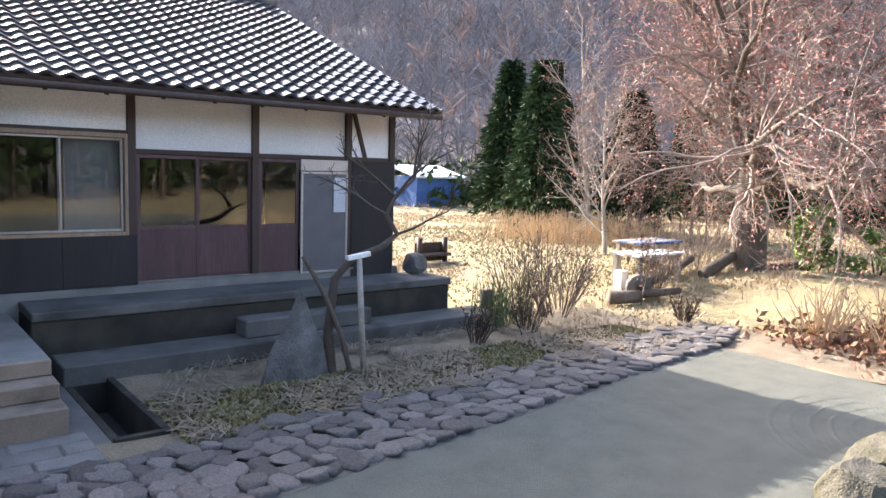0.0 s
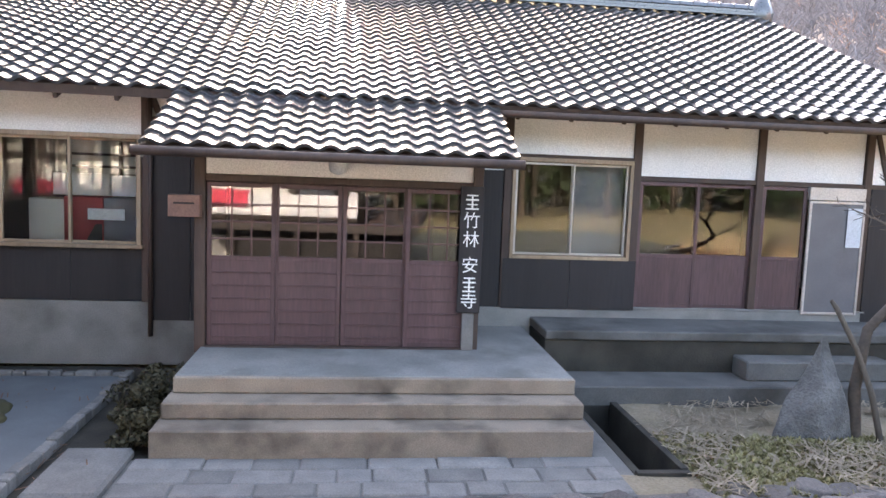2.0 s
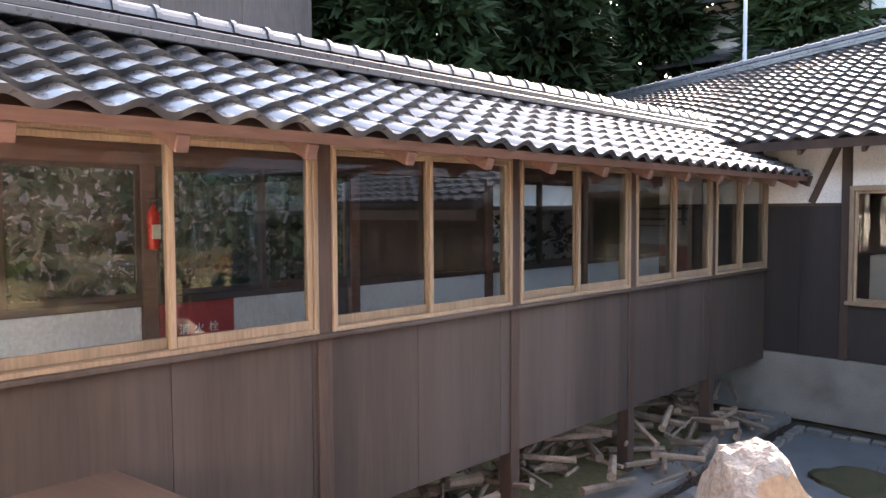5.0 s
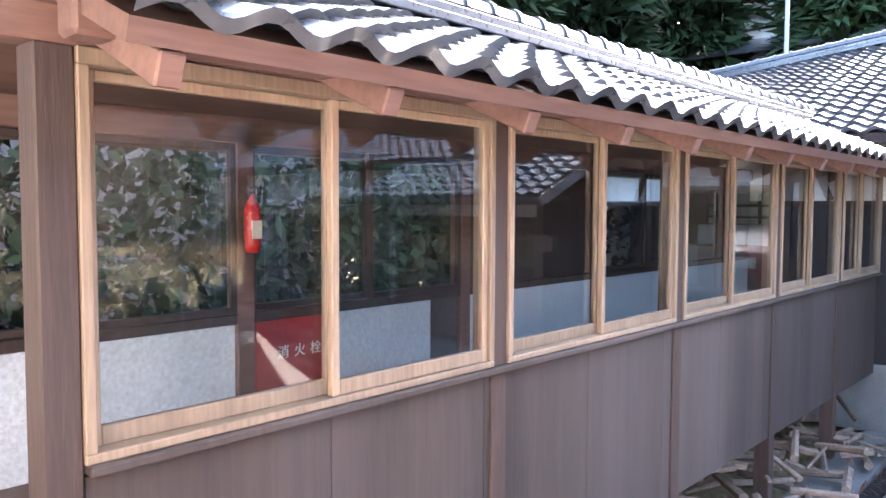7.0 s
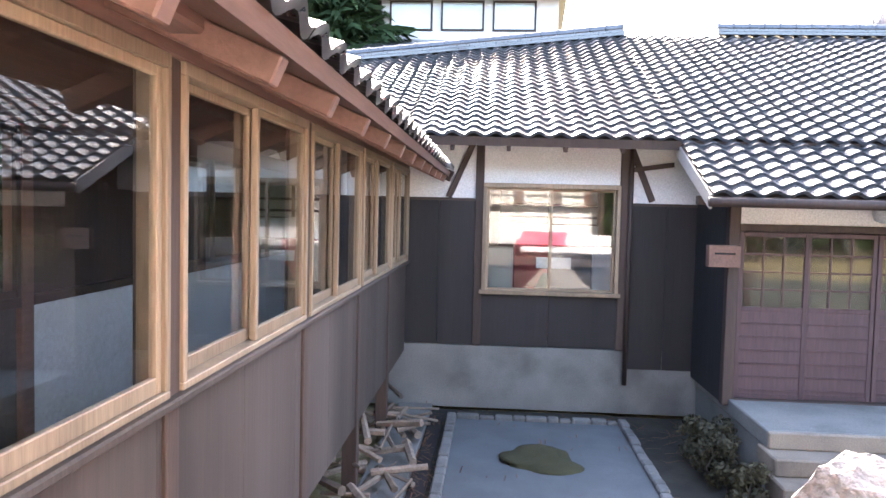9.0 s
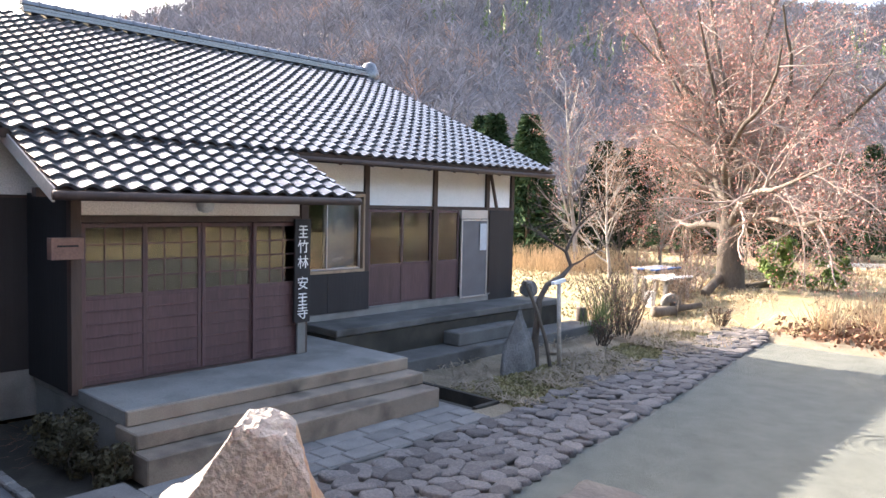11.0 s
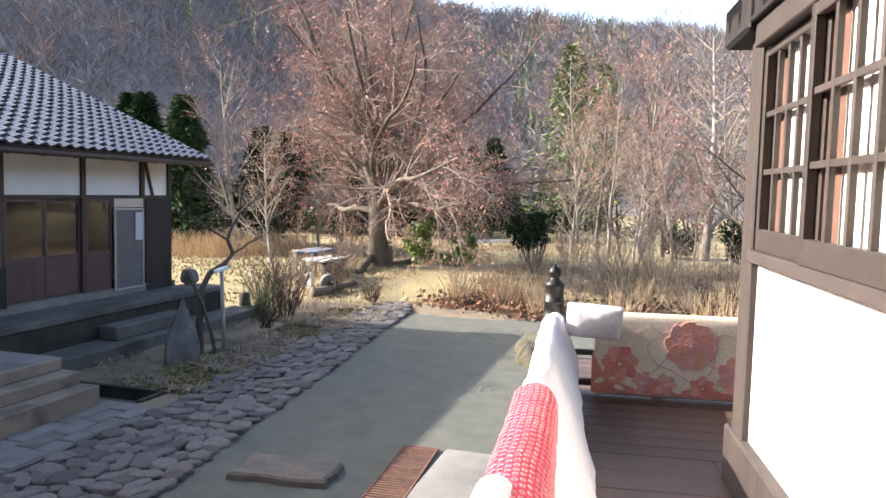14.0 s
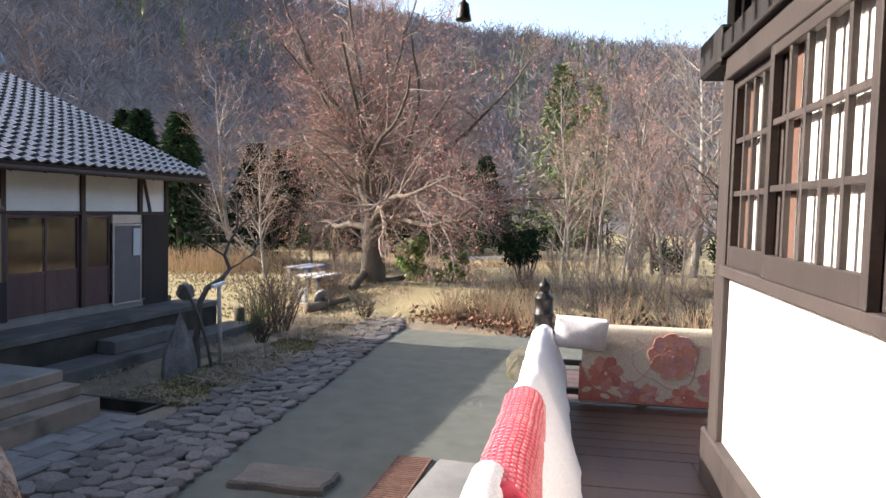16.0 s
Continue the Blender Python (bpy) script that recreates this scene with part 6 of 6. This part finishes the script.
def flat_shape(name, pts, off, material, label=""):
    """A printed patch a few millimetres proud of the futon's face; pts are (v, z)."""
    n = len(pts)
    cv, cz = sum(p[0] for p in pts) / n, sum(p[1] for p in pts) / n
    u = PU - 0.036 - off
    vs = [(u, cv, cz)] + [(u, v, z) for v, z in pts] + [(u + 0.02, v, z) for v, z in pts]
    fs = [(0, 1 + i, 1 + (i + 1) % n) for i in range(n)] + [(1 + i, 1 + n + i, 1 + n + (i + 1) % n, 1 + (i + 1) % n) for i in range(n)]
    return raw(name, vs, fs, material, pat, label, True)


u_b = PU - 0.036
bvs, bfs = [], []
for k in range(41):
    v = -1.35 + 2.11 * k / 40
    top = PB + 0.1 + 0.03 * math.sin(k * 0.9) + 0.3 * max(0, (k - 37.5) / 2.5)
    bvs += [(u_b, v, PB + 0.02), (u_b, v, min(top, PT_ - 0.02))]
bfs = [(2 * k, 2 * k + 2, 2 * k + 3, 2 * k + 1) for k in range(40)]
bd = raw("border_print", bvs, bfs, M_ROSE, pat, "rose-red printed border", True)
md = bd.modifiers.new("thickness", "SOLIDIFY")
md.thickness = 0.006


def bloom(cv, cz, r, m1, m2, m3, petals=7, turn=0.0, lift=0.0):
    for k in range(petals):
        a = 2 * math.pi * k / petals + turn
        pc = (cv + 0.55 * r * math.cos(a), cz + 0.55 * r * math.sin(a))
        pts = [(pc[0] + 0.5 * r * (math.cos(b) * math.cos(a) - 0.75 * math.sin(b) * math.sin(a)) * (1 + 0.08 * math.sin(5 * b)), pc[1] + 0.5 * r * (math.cos(b) * math.sin(a) + 0.75 * math.sin(b) * math.cos(a)) * (1 + 0.08 * math.sin(5 * b))) for b in [2 * math.pi * q / 14 for q in range(14)]]
        pts = [(v, min(max(z, PB + 0.015), PT_ - 0.03)) for v, z in pts]
        flat_shape("petal", pts, 0.004 + 0.0006 * k + lift, m1 if k % 2 else m2)
    flat_shape("flower_heart", [(cv + 0.3 * r * math.cos(b), cz + 0.3 * r * math.sin(b)) for b in [2 * math.pi * q / 12 for q in range(12)]], 0.01 + lift, m2)
    flat_shape("flower_eye", [(cv + 0.1 * r * math.cos(b), cz + 0.1 * r * math.sin(b)) for b in [2 * math.pi * q / 10 for q in range(10)]], 0.012 + lift, m3)


M_ROSE2 = mat("salmon_print", (0.64, 0.36, 0.29), (0.58, 0.28, 0.23), rough=0.95, scale=20, bump=0.1, rnd=0.12)
M_ROSE3 = mat("mauve_print", (0.58, 0.33, 0.33), (0.5, 0.26, 0.27), rough=0.95, scale=20, bump=0.1, rnd=0.12)
bloom(0.53, PB + 0.27, 0.15, M_ROSE2, M_ROSE, M_CREAM, 7, 0.2)
bloom(-0.03, PB + 0.45, 0.2, M_ROSE3, M_ROSE2, M_CREAM, 9, 0.1)
bloom(-0.03, PB + 0.45, 0.1, M_ROSE2, M_ROSE3, M_CREAM, 8, 0.3, 0.003)
bloom(0.34, PB + 0.12, 0.1, M_ROSE2, M_ROSE3, M_CREAM, 6, 0.9)
bloom(0.16, PB + 0.11, 0.09, M_ROSE2, M_ROSE3, M_CREAM, 6, 0.3)
bloom(-0.14, PB + 0.1, 0.1, M_ROSE2, M_ROSE, M_CREAM, 6, 0.5)
bloom(0.62, PB + 0.56, 0.07, M_ROSE2, M_ROSE, M_ROSE, 5, 0.3)
bloom(-0.4, PB + 0.22, 0.15, M_ROSE2, M_ROSE3, M_CREAM, 7, 0.4)
for (a, b, tilt) in ((0.7, 0.33, 0.5), (0.69, 0.12, -0.4), (0.53, 0.07, 0.3), (0.42, 0.1, 0.9), (0.06, 0.07, 0.2)):
    flat_shape("leaf_print", [(a + 0.042 * math.cos(q * 0.63), PB + b + 0.022 * math.sin(q * 0.63) + 0.03 * tilt * math.cos(q * 0.63)) for q in range(10)], 0.011, M_CREAM)
for c0, z0, w0, h0, ph in ((0.3, 0.4, 0.18, 0.17, 0.0), (0.0, 0.4, 0.27, 0.22, 1.2), (-0.35, 0.4, 0.2, 0.15, 2.2)):
    ov, of = [], []
    pts = [Vector((u_b - 0.003, c0 + w0 * math.cos(a) * (1 + 0.16 * math.sin(3 * a + ph)), PB + z0 + h0 * math.sin(a) * (1 + 0.15 * math.cos(4 * a + ph)))) for a in [k * math.pi / 24 for k in range(49)]]
    tube(ov, of, pts, [0.003] * 49, 4)
    raw("outline_print", ov, of, M_ROSE3, pat, "thin brown-red outline", True)

pillow = thing("pillow", (HX, HY, 0), "white pillow laid over the rail corner", "pillow", m=HALL_M)
bm = bmesh.new()
bmesh.ops.create_cube(bm, size=1)
bmesh.ops.subdivide_edges(bm, edges=bm.edges[:], cuts=15, use_grid_fill=True)
for v in bm.verts:
    c = v.co * 2
    puff = (1 - abs(c.x) ** 3) * (1 - abs(c.y) ** 3)
    v.co = Vector((c.x * 0.12, c.y * 0.165, c.z * (0.014 + 0.065 * puff)))
    v.co += Vector((0.3, 0.2, 1)) * (0.012 * noise.noise(v.co * 9) + 0.006 * noise.noise(v.co * 26))
bm.transform(pose(1.58, 0.76, RT + 0.03, 6, 60, 4) @ Matrix.Scale(1.35, 4))
part("cushion", bm, M_FUTON, pillow, "crumpled white cotton pillow", True, smooth=True)

# ---- lettering ----
def letters(txt, at, size, rot, parent, material, name="character"):
    """One extruded glyph of the built-in font."""
    cu = bpy.data.curves.new(name, "FONT")
    cu.body = txt
    cu.size = size
    cu.extrude = 0.002
    cu.align_x = "CENTER"
    cu.align_y = "CENTER"
    ob = new(name, cu)
    dg = bpy.context.evaluated_depsgraph_get()
    me = bpy.data.meshes.new_from_object(ob.evaluated_get(dg))
    bpy.data.objects.remove(ob)
    me.transform(pose(*at, *rot))
    me.materials.clear()
    me.materials.append(material)
    o = new(name, me)
    return put(o, parent)


for ch, z in (("竹", 2.02), ("林", 1.8), ("安", 1.5), ("寺", 1.08)):
    letters(ch, (5.165, VY - 0.124, z), 0.2, (90, 0, 0), board, M_WHITEPAINT)
for zc in (2.25, 1.29):
    for k, (dx, dz, w, h) in enumerate(((0, 0.07, 0.13, 0.016), (0, 0.02, 0.15, 0.018), (0, -0.035, 0.12, 0.014), (0, -0.085, 0.15, 0.018), (0, 0.0, 0.02, 0.16))):
        box("stroke", (5.165 + dx - w / 2, VY - 0.127 + 0.001 * k, zc + dz - h / 2), (5.165 + dx + w / 2, VY - 0.119, zc + dz + h / 2), M_WHITEPAINT, board, bev=0.001)
for ch, y in (("消", 1.91), ("火", 2.03), ("栓", 2.15)):
    letters(ch, (IX + 0.053, y, 1.72), 0.085, (90, 0, 90), hyd, M_WHITEPAINT)

# ---- stones and garden things ----
rngg = random.Random(91)


def facet_rock(name, at, dims, seed, material, label, peak=0.0, lean=(0, 0), power=1.1):
    """A boulder with planed facets; peak narrows it upwards."""
    rng = random.Random(seed)
    bm = bmesh.new()
    bmesh.ops.create_icosphere(bm, subdivisions=4, radius=1)
    planes = [(rand_unit(rng), rng.uniform(0.62, 0.9)) for _ in range(14)]
    for v in bm.verts:
        for n, d in planes:
            e = v.co.dot(n) - d
            if e > 0:
                v.co -= n * e
        f = (v.co.z + 1) / 2
        k = 1 - peak * max(f, 0) ** power
        nz = 0.05 * noise.noise(v.co * 3 + Vector((seed, 0, 0))) + 0.025 * noise.noise(v.co * 9)
        v.co = Vector((v.co.x * dims[0] * k + lean[0] * f, v.co.y * dims[1] * k + lean[1] * f, v.co.z * dims[2])) * (1 + nz)
    bm.transform(Matrix.Translation(at))
    return tagged(part(name, bm, material), label, "rock")


# the tall boulder beside the court: pale top face, ochre broken side
M_BOULDER = mat("boulder_stone", (0.46, 0.43, 0.39), (0.28, 0.255, 0.23), rough=0.9, scale=4, fine=30, bump=0.9, dist=0.04, stain=(0.3, 0.25, 0.2), stain_amount=0.5, stain_scale=1.3, rnd=0)
M_BROKEN = mat("ochre_break", (0.4, 0.27, 0.17), (0.3, 0.2, 0.13), rough=0.85, scale=5, fine=35, bump=0.35, rnd=0)


def split_boulder(name, top, dims, label):
    """A rough boulder split on the side towards the court; its highest point is at top."""
    th = thing(name, (top[0], top[1], 0), label, "rock")
    bm = bmesh.new()
    bmesh.ops.create_icosphere(bm, subdivisions=5, radius=1)
    cuts = [(Vector((-0.75, -0.62, 0.1)).normalized(), 0.5), (Vector((0.82, -0.55, 0.1)).normalized(), 0.52), (Vector((0.5, 0.45, 0.72)).normalized(), 0.62), (Vector((-0.55, 0.5, 0.66)).normalized(), 0.6)]
    for v in bm.verts:
        for n, d in cuts:
            e = v.co.dot(n) - d
            if e > 0:
                v.co -= n * e
        f = (v.co.z + 1) / 2
        k = 1.25 - 0.85 * f
        rough_n = 0.05 * noise.noise(v.co * 3) + 0.03 * noise.noise(v.co * 8) + 0.02 * noise.noise(v.co * 19)
        v.co = Vector((v.co.x * dims[0] * k, v.co.y * dims[1] * k - 0.1 * f, v.co.z * dims[2])) * (1 + rough_n)
    tv = max(bm.verts, key=lambda v: v.co.z).co.copy()
    bm.transform(Matrix.Translation(Vector(top) - tv))
    bo = part("stone", bm, M_BOULDER, th)
    bo.data.materials.append(M_BROKEN)
    for p in bo.data.polygons:
        if 0.6 * p.normal.x - 0.8 * p.normal.y > 0.6 and abs(p.normal.z) < 0.62 and noise.noise(p.center * 1.5) < 0.35 and p.center.z < top[2] - 0.1:
            p.material_index = 1


split_boulder("tall_boulder", (0.915, 2.428, 1.767), (1.3, 1.28, 1.0), "tall pale boulder with an ochre broken side")
facet_rock("pointed_stone", (8.75, 6.75, 0.0), (0.56, 0.4, 1.12), 4, M_GREYROCK, "upright pointed grey garden stone", 0.85, (0.16, 0), 2.0)
facet_rock("mossy_rock", (10.95, 0.97, 0.06), (0.8, 0.42, 0.36), 7, M_MOSSROCK, "rough grey rock with moss at its foot", 0.2)
facet_rock("mossy_rock", (12.0, 1.2, 0.04), (0.6, 0.4, 0.3), 8, M_MOSSROCK, "rough grey rock beside the sand", 0.2)
for k, (x, y, s) in enumerate(((13.2, 8.1, 0.3), (15.4, 0.6, 0.25), (15.2, -0.3, 0.3), (13.9, 8.4, 0.25))):
    facet_rock("edge_rock", (x, y, 0.02), (s * 1.1, s * 0.8, s * 0.5), 20 + k, M_GREYROCK, "rough grey stone at the bed's edge", 0.2)
facet_rock("round_stone", (12.3, 9.05, 0.93), (0.26, 0.22, 0.2), 9, M_GREYROCK, "round dark stone on the platform", 0.0)
tpost = thing("tap_post", (9.6, 6.4, 0), "slim pale wooden post with a wrapped top", "post")
pole("post", (9.62, 6.4, -0.1), (9.52, 6.4, 1.47), 0.04, 0.036, M_BARKPALE, tpost, 8)
beam("crosspiece", (9.36, 6.42, 1.48), (9.66, 6.38, 1.53), 0.07, 0.06, M_WHITEPAINT, tpost, "pale cloth-wrapped top")
stick = thing("leaning_stake", (9.5, 6.5, 0), "crooked brown stake leaning beside a stone", "stake")
sv, sf = [], []
tube(sv, sf, [Vector(p) for p in ((9.5, 6.5, -0.05), (9.36, 6.53, 0.5), (9.16, 6.58, 1.0), (8.93, 6.63, 1.42), (8.87, 6.64, 1.5))], [0.035, 0.034, 0.03, 0.028, 0.02], 7)
raw("stake", sv, sf, M_BARK, stick, smooth=True)
twist = thing("twisted_tree", (9.3, 6.7, 0), "small twisted bare plum tree", "tree")
sv, sf = [], []
P = [(9.32, 6.7, -0.05), (9.25, 6.67, 0.53), (9.32, 6.65, 1.19), (9.54, 6.65, 1.43), (9.98, 6.63, 1.56), (10.24, 6.63, 1.73), (10.06, 6.63, 1.99), (10.2, 6.63, 2.22), (10.5, 6.65, 2.45)]
tube(sv, sf, [Vector(p) for p in P], [0.075, 0.062, 0.054, 0.05, 0.046, 0.04, 0.032, 0.026, 0.016], 9)
raw("trunk", sv, sf, M_BARKDARK, twist, smooth=True)
outp = {"trunk": ([], []), "twig": ([], []), "bud": ([], [])}
TW_SPEC = [dict(buds=1, bud_size=0.015, scatter=0.02, length=0.8, radius=0.02, segs=4, bend=0.25, lift=0.08, tip=0.3, sides=5),
           dict(count=6, **{"from": 0.2}, angle=40, len=0.5, thin=0.55, segs=3, bend=0.2, lift=0.05, tip=0.4, sides=3),
           dict(count=4, **{"from": 0.2}, angle=40, len=0.5, thin=0.6, segs=2, bend=0.2, lift=0.05, tip=0.4, sides=3)]
rt = random.Random(17)
for p, d in ((P[8], (0.6, 0, 0.8)), (P[7], (-0.7, 0.1, 0.7)), (P[6], (-0.8, 0.2, 0.6)), (P[5], (0.9, -0.1, 0.4)), (P[8], (0.1, 0.3, 1)), (P[7], (0.5, -0.4, 0.8))):
    grow(outp, rt, Vector(p), Vector(d).normalized(), 1.0, 0.022, 0, TW_SPEC)
raw("limb_mass", outp["trunk"][0], outp["trunk"][1], M_BARKDARK, twist, smooth=True)
raw("twig_mass", outp["twig"][0], outp["twig"][1], M_BARKDARK, twist)["kind"] = "stuff"
stump = tagged(pole("stump", (13.4, 8.3, -0.05), (13.35, 8.3, 0.5), 0.14, 0.12, M_BARKDARK, None, 10), "weathered upright wooden stump", "stump")
# log bench on the lawn
bz = ground_h(17.0, 14.6)
bench = thing("log_bench", (17.0, 14.6, bz), "dark wooden bench with upright ends on the lawn", "bench")
box("seat", (16.5, 14.4, bz + 0.22), (17.5, 14.75, bz + 0.3), M_BARKDARK, bench)
box("back", (16.5, 14.72, bz + 0.06), (17.5, 14.79, bz + 0.58), M_POST, bench, bev=0.02)
for x in (16.55, 17.42):
    pole("leg", (x, 14.6, bz - 0.05), (x, 14.6, bz + 0.72), 0.075, 0.075, M_POST, bench, 8)
beam("foot_rail", (16.4, 14.26, bz + 0.04), (17.75, 14.26, bz + 0.04), 0.08, 0.07, M_BARKPALE, bench)
# garden tables
for k, (x, y, mtop, lab) in enumerate(((18.65, 8.8, M_INWHITE, "weathered pale plank garden table"), (19.95, 9.75, M_BLUE, "garden table with a faded blue top"))):
    gz = ground_h(x, y)
    tb = thing("garden_table", (x, y, gz), lab, "table")
    for j in range(4):
        box("plank", (x - 0.85, y - 0.42 + 0.21 * j + 0.005, gz + 0.7), (x + 0.85, y - 0.42 + 0.21 * (j + 1) - 0.005, gz + 0.75), mtop if j % 2 == 0 else M_BARKPALE, tb)
    for dx in (-0.7, 0.7):
        for dy in (-0.32, 0.32):
            box("leg", (x + dx - 0.05, y + dy - 0.05, gz - 0.02), (x + dx + 0.05, y + dy + 0.05, gz + 0.7), M_BARKPALE, tb)
    box("apron", (x - 0.75, y - 0.37, gz + 0.58), (x + 0.75, y - 0.33, gz + 0.7), M_BARKPALE, tb)
for k, (p, q, r) in enumerate((((16.5, 8.1, 0.12), (17.1, 7.8, 0.14), 0.15), ((17.4, 8.2, 0.24), (18.7, 8.4, 0.36), 0.1), ((17.2, 7.8, 0.18), (18.0, 7.5, 0.24), 0.09), ((19.6, 8.8, 0.36), (20.7, 9.0, 0.6), 0.1), ((20.0, 8.2, 0.36), (21.7, 8.5, 0.66), 0.15), ((22.5, 8.0, 0.36), (23.6, 7.5, 0.46), 0.13))):
    tagged(pole("log", p, q, r, r * 0.85, M_BARK, None, 10), "weathered grey-brown log lying on the lawn", "log", "logs on the lawn")
wheel = thing("cart_wheel", (17.3, 8.0, 0), "old round stone leaning by the logs", "wheel")
pole("disc", (17.3, 7.97, 0.28), (17.38, 8.08, 0.31), 0.26, 0.26, M_GREYROCK, wheel, 18)
pole("hub", (17.27, 7.93, 0.27), (17.3, 7.97, 0.28), 0.07, 0.08, M_BARKDARK, wheel, 10)
box("white_block", (17.7, 8.75, 0.05), (17.92, 8.97, 0.5), M_WHITEPAINT, tagged(new("stool"), "small white block stool by the table", "stool"))
# blue-sheeted shed far off
shed = thing("blue_shed", (31.3, 33.7, 0.3), "far shed wrapped in blue sheeting with a pale roof", "shed")
box("wall", (29.7, 32.7, 0.1), (32.9, 34.9, 2.1), M_BLUE, shed, "blue plastic sheeting")
slab("roof", (29.4, 32.4, 2.1), (33.2, 32.4, 2.1), (33.2, 35.2, 2.75), (29.4, 35.2, 2.75), 0.1, M_INWHITE, shed, "pale metal roof")
guard = thing("guard_rail", (*far(52.8, 13.9), 0.3), "white roadside guard rail beyond the field", "rail")
ga, gb = Vector((*far(51.3, 15.8), 0.55)), Vector((*far(54.4, 12.0), 0.55))
beam("bar", ga, gb, 0.06, 0.2, M_WHITEPAINT, guard)
for q in (0.1, 0.5, 0.9):
    p = ga.lerp(gb, q)
    box("post", (p.x - 0.05, p.y - 0.05, 0.2), (p.x + 0.05, p.y + 0.05, 0.5), M_CONC, guard)
fence = thing("field_fence", (*far(50, 24), 0.3), "low dark wire fence along the field", "fence")
fa, fb = Vector((*far(42, 33), 0.25)), Vector((*far(57, 15.7), 0.25))
for k in range(16):
    p = fa.lerp(fb, k / 15)
    pole("post", p, p + Vector((0, 0, 0.75)), 0.035, 0.03, M_BARKDARK, fence, 6)
for z in (0.4, 0.62):
    beam("wire", fa + Vector((0, 0, z)), fb + Vector((0, 0, z)), 0.02, 0.02, M_BARKDARK, fence)
brush = thing("brush_heap", (27, 28, -0.2), "heap of brown cut brushwood", "brush")
hv2, hf2 = [], []
for k in range(420):
    p = Vector((27 + rngg.gauss(0, 0.9), 28 + rngg.gauss(0, 0.7), -0.25 + abs(rngg.gauss(0, 0.35))))
    d = rand_unit(rngg)
    d.z *= 0.4
    tube(hv2, hf2, [p, p + d * rngg.uniform(0.3, 0.9)], [0.02, 0.008], 3)
raw("stick_mass", hv2, hf2, M_DRYLEAF, brush)["kind"] = "stuff"

# ripples raked into the sand
def ring(cx, cy, r, arc0=0, arc1=360, w=0.035, h=0.014):
    vs, fs = [], []
    n = 48
    for k in range(n + 1):
        a = radians(arc0 + (arc1 - arc0) * k / n)
        for dr, dz in ((-w, 0), (0, h), (w, 0)):
            vs.append((cx + (r + dr) * math.cos(a), cy + (r + dr) * math.sin(a), 0.0 + dz))
    for k in range(n):
        for j in range(2):
            fs.append((3 * k + j, 3 * k + j + 1, 3 * k + j + 4, 3 * k + j + 3))
    return vs, fs


rv, rf = [], []
for cx, cy, radii, a0, a1 in ((8.9, 1.1, (0.25, 0.4, 0.55), 0, 360), (13.3, 0.9, (0.5, 0.7, 0.9, 1.1, 1.3, 1.5, 1.7, 1.9), 60, 200)):
    for r in radii:
        v, f = ring(cx, cy, r, a0, a1)
        o = len(rv)
        rv += v
        rf += [tuple(i + o for i in q) for q in f]
tagged(raw("rake_ripples", rv, rf, M_GRAVEL, smooth=True), "concentric ripples raked in the sand", "ripples", kind="structure")

# firewood and clutter under the corridor
wood = thing("firewood_pile", (-1.5, 6, 0), "untidy firewood and dead branches under the corridor", "firewood")
for k in range(150):
    y = rngg.uniform(2.2, 8.6)
    x = rngg.uniform(-2.9, -1.55) + 0.25 * (y > 5)
    z = 0.06 + 0.5 * rngg.random() * (1 - abs(x + 1.9) / 1.4)
    d = rand_unit(rngg)
    d.z *= 0.25
    ln = rngg.uniform(0.15, 0.4)
    r = rngg.uniform(0.015, 0.05)
    pole("log", Vector((x, y, z)) - d * ln, Vector((x, y, z)) + d * ln, r, r * 0.8, M_FIREWOOD, wood, 6)
litter("yard_litter", [(-1.7, 1.8, 4.5, 9.2), (-1.7, -0.8, 3.5, 8.5)], 1500, 0.03, 0.1, M_DRYLEAF, "dead leaves in the dark yard", 54, 0.02, 0.6)
flagpole = tagged(pole("pole", (-6.4, 20, 0), (-6.4, 20, 14), 0.07, 0.05, M_INWHITE, None, 8), "tall pale metal pole behind the roofs", "pole")
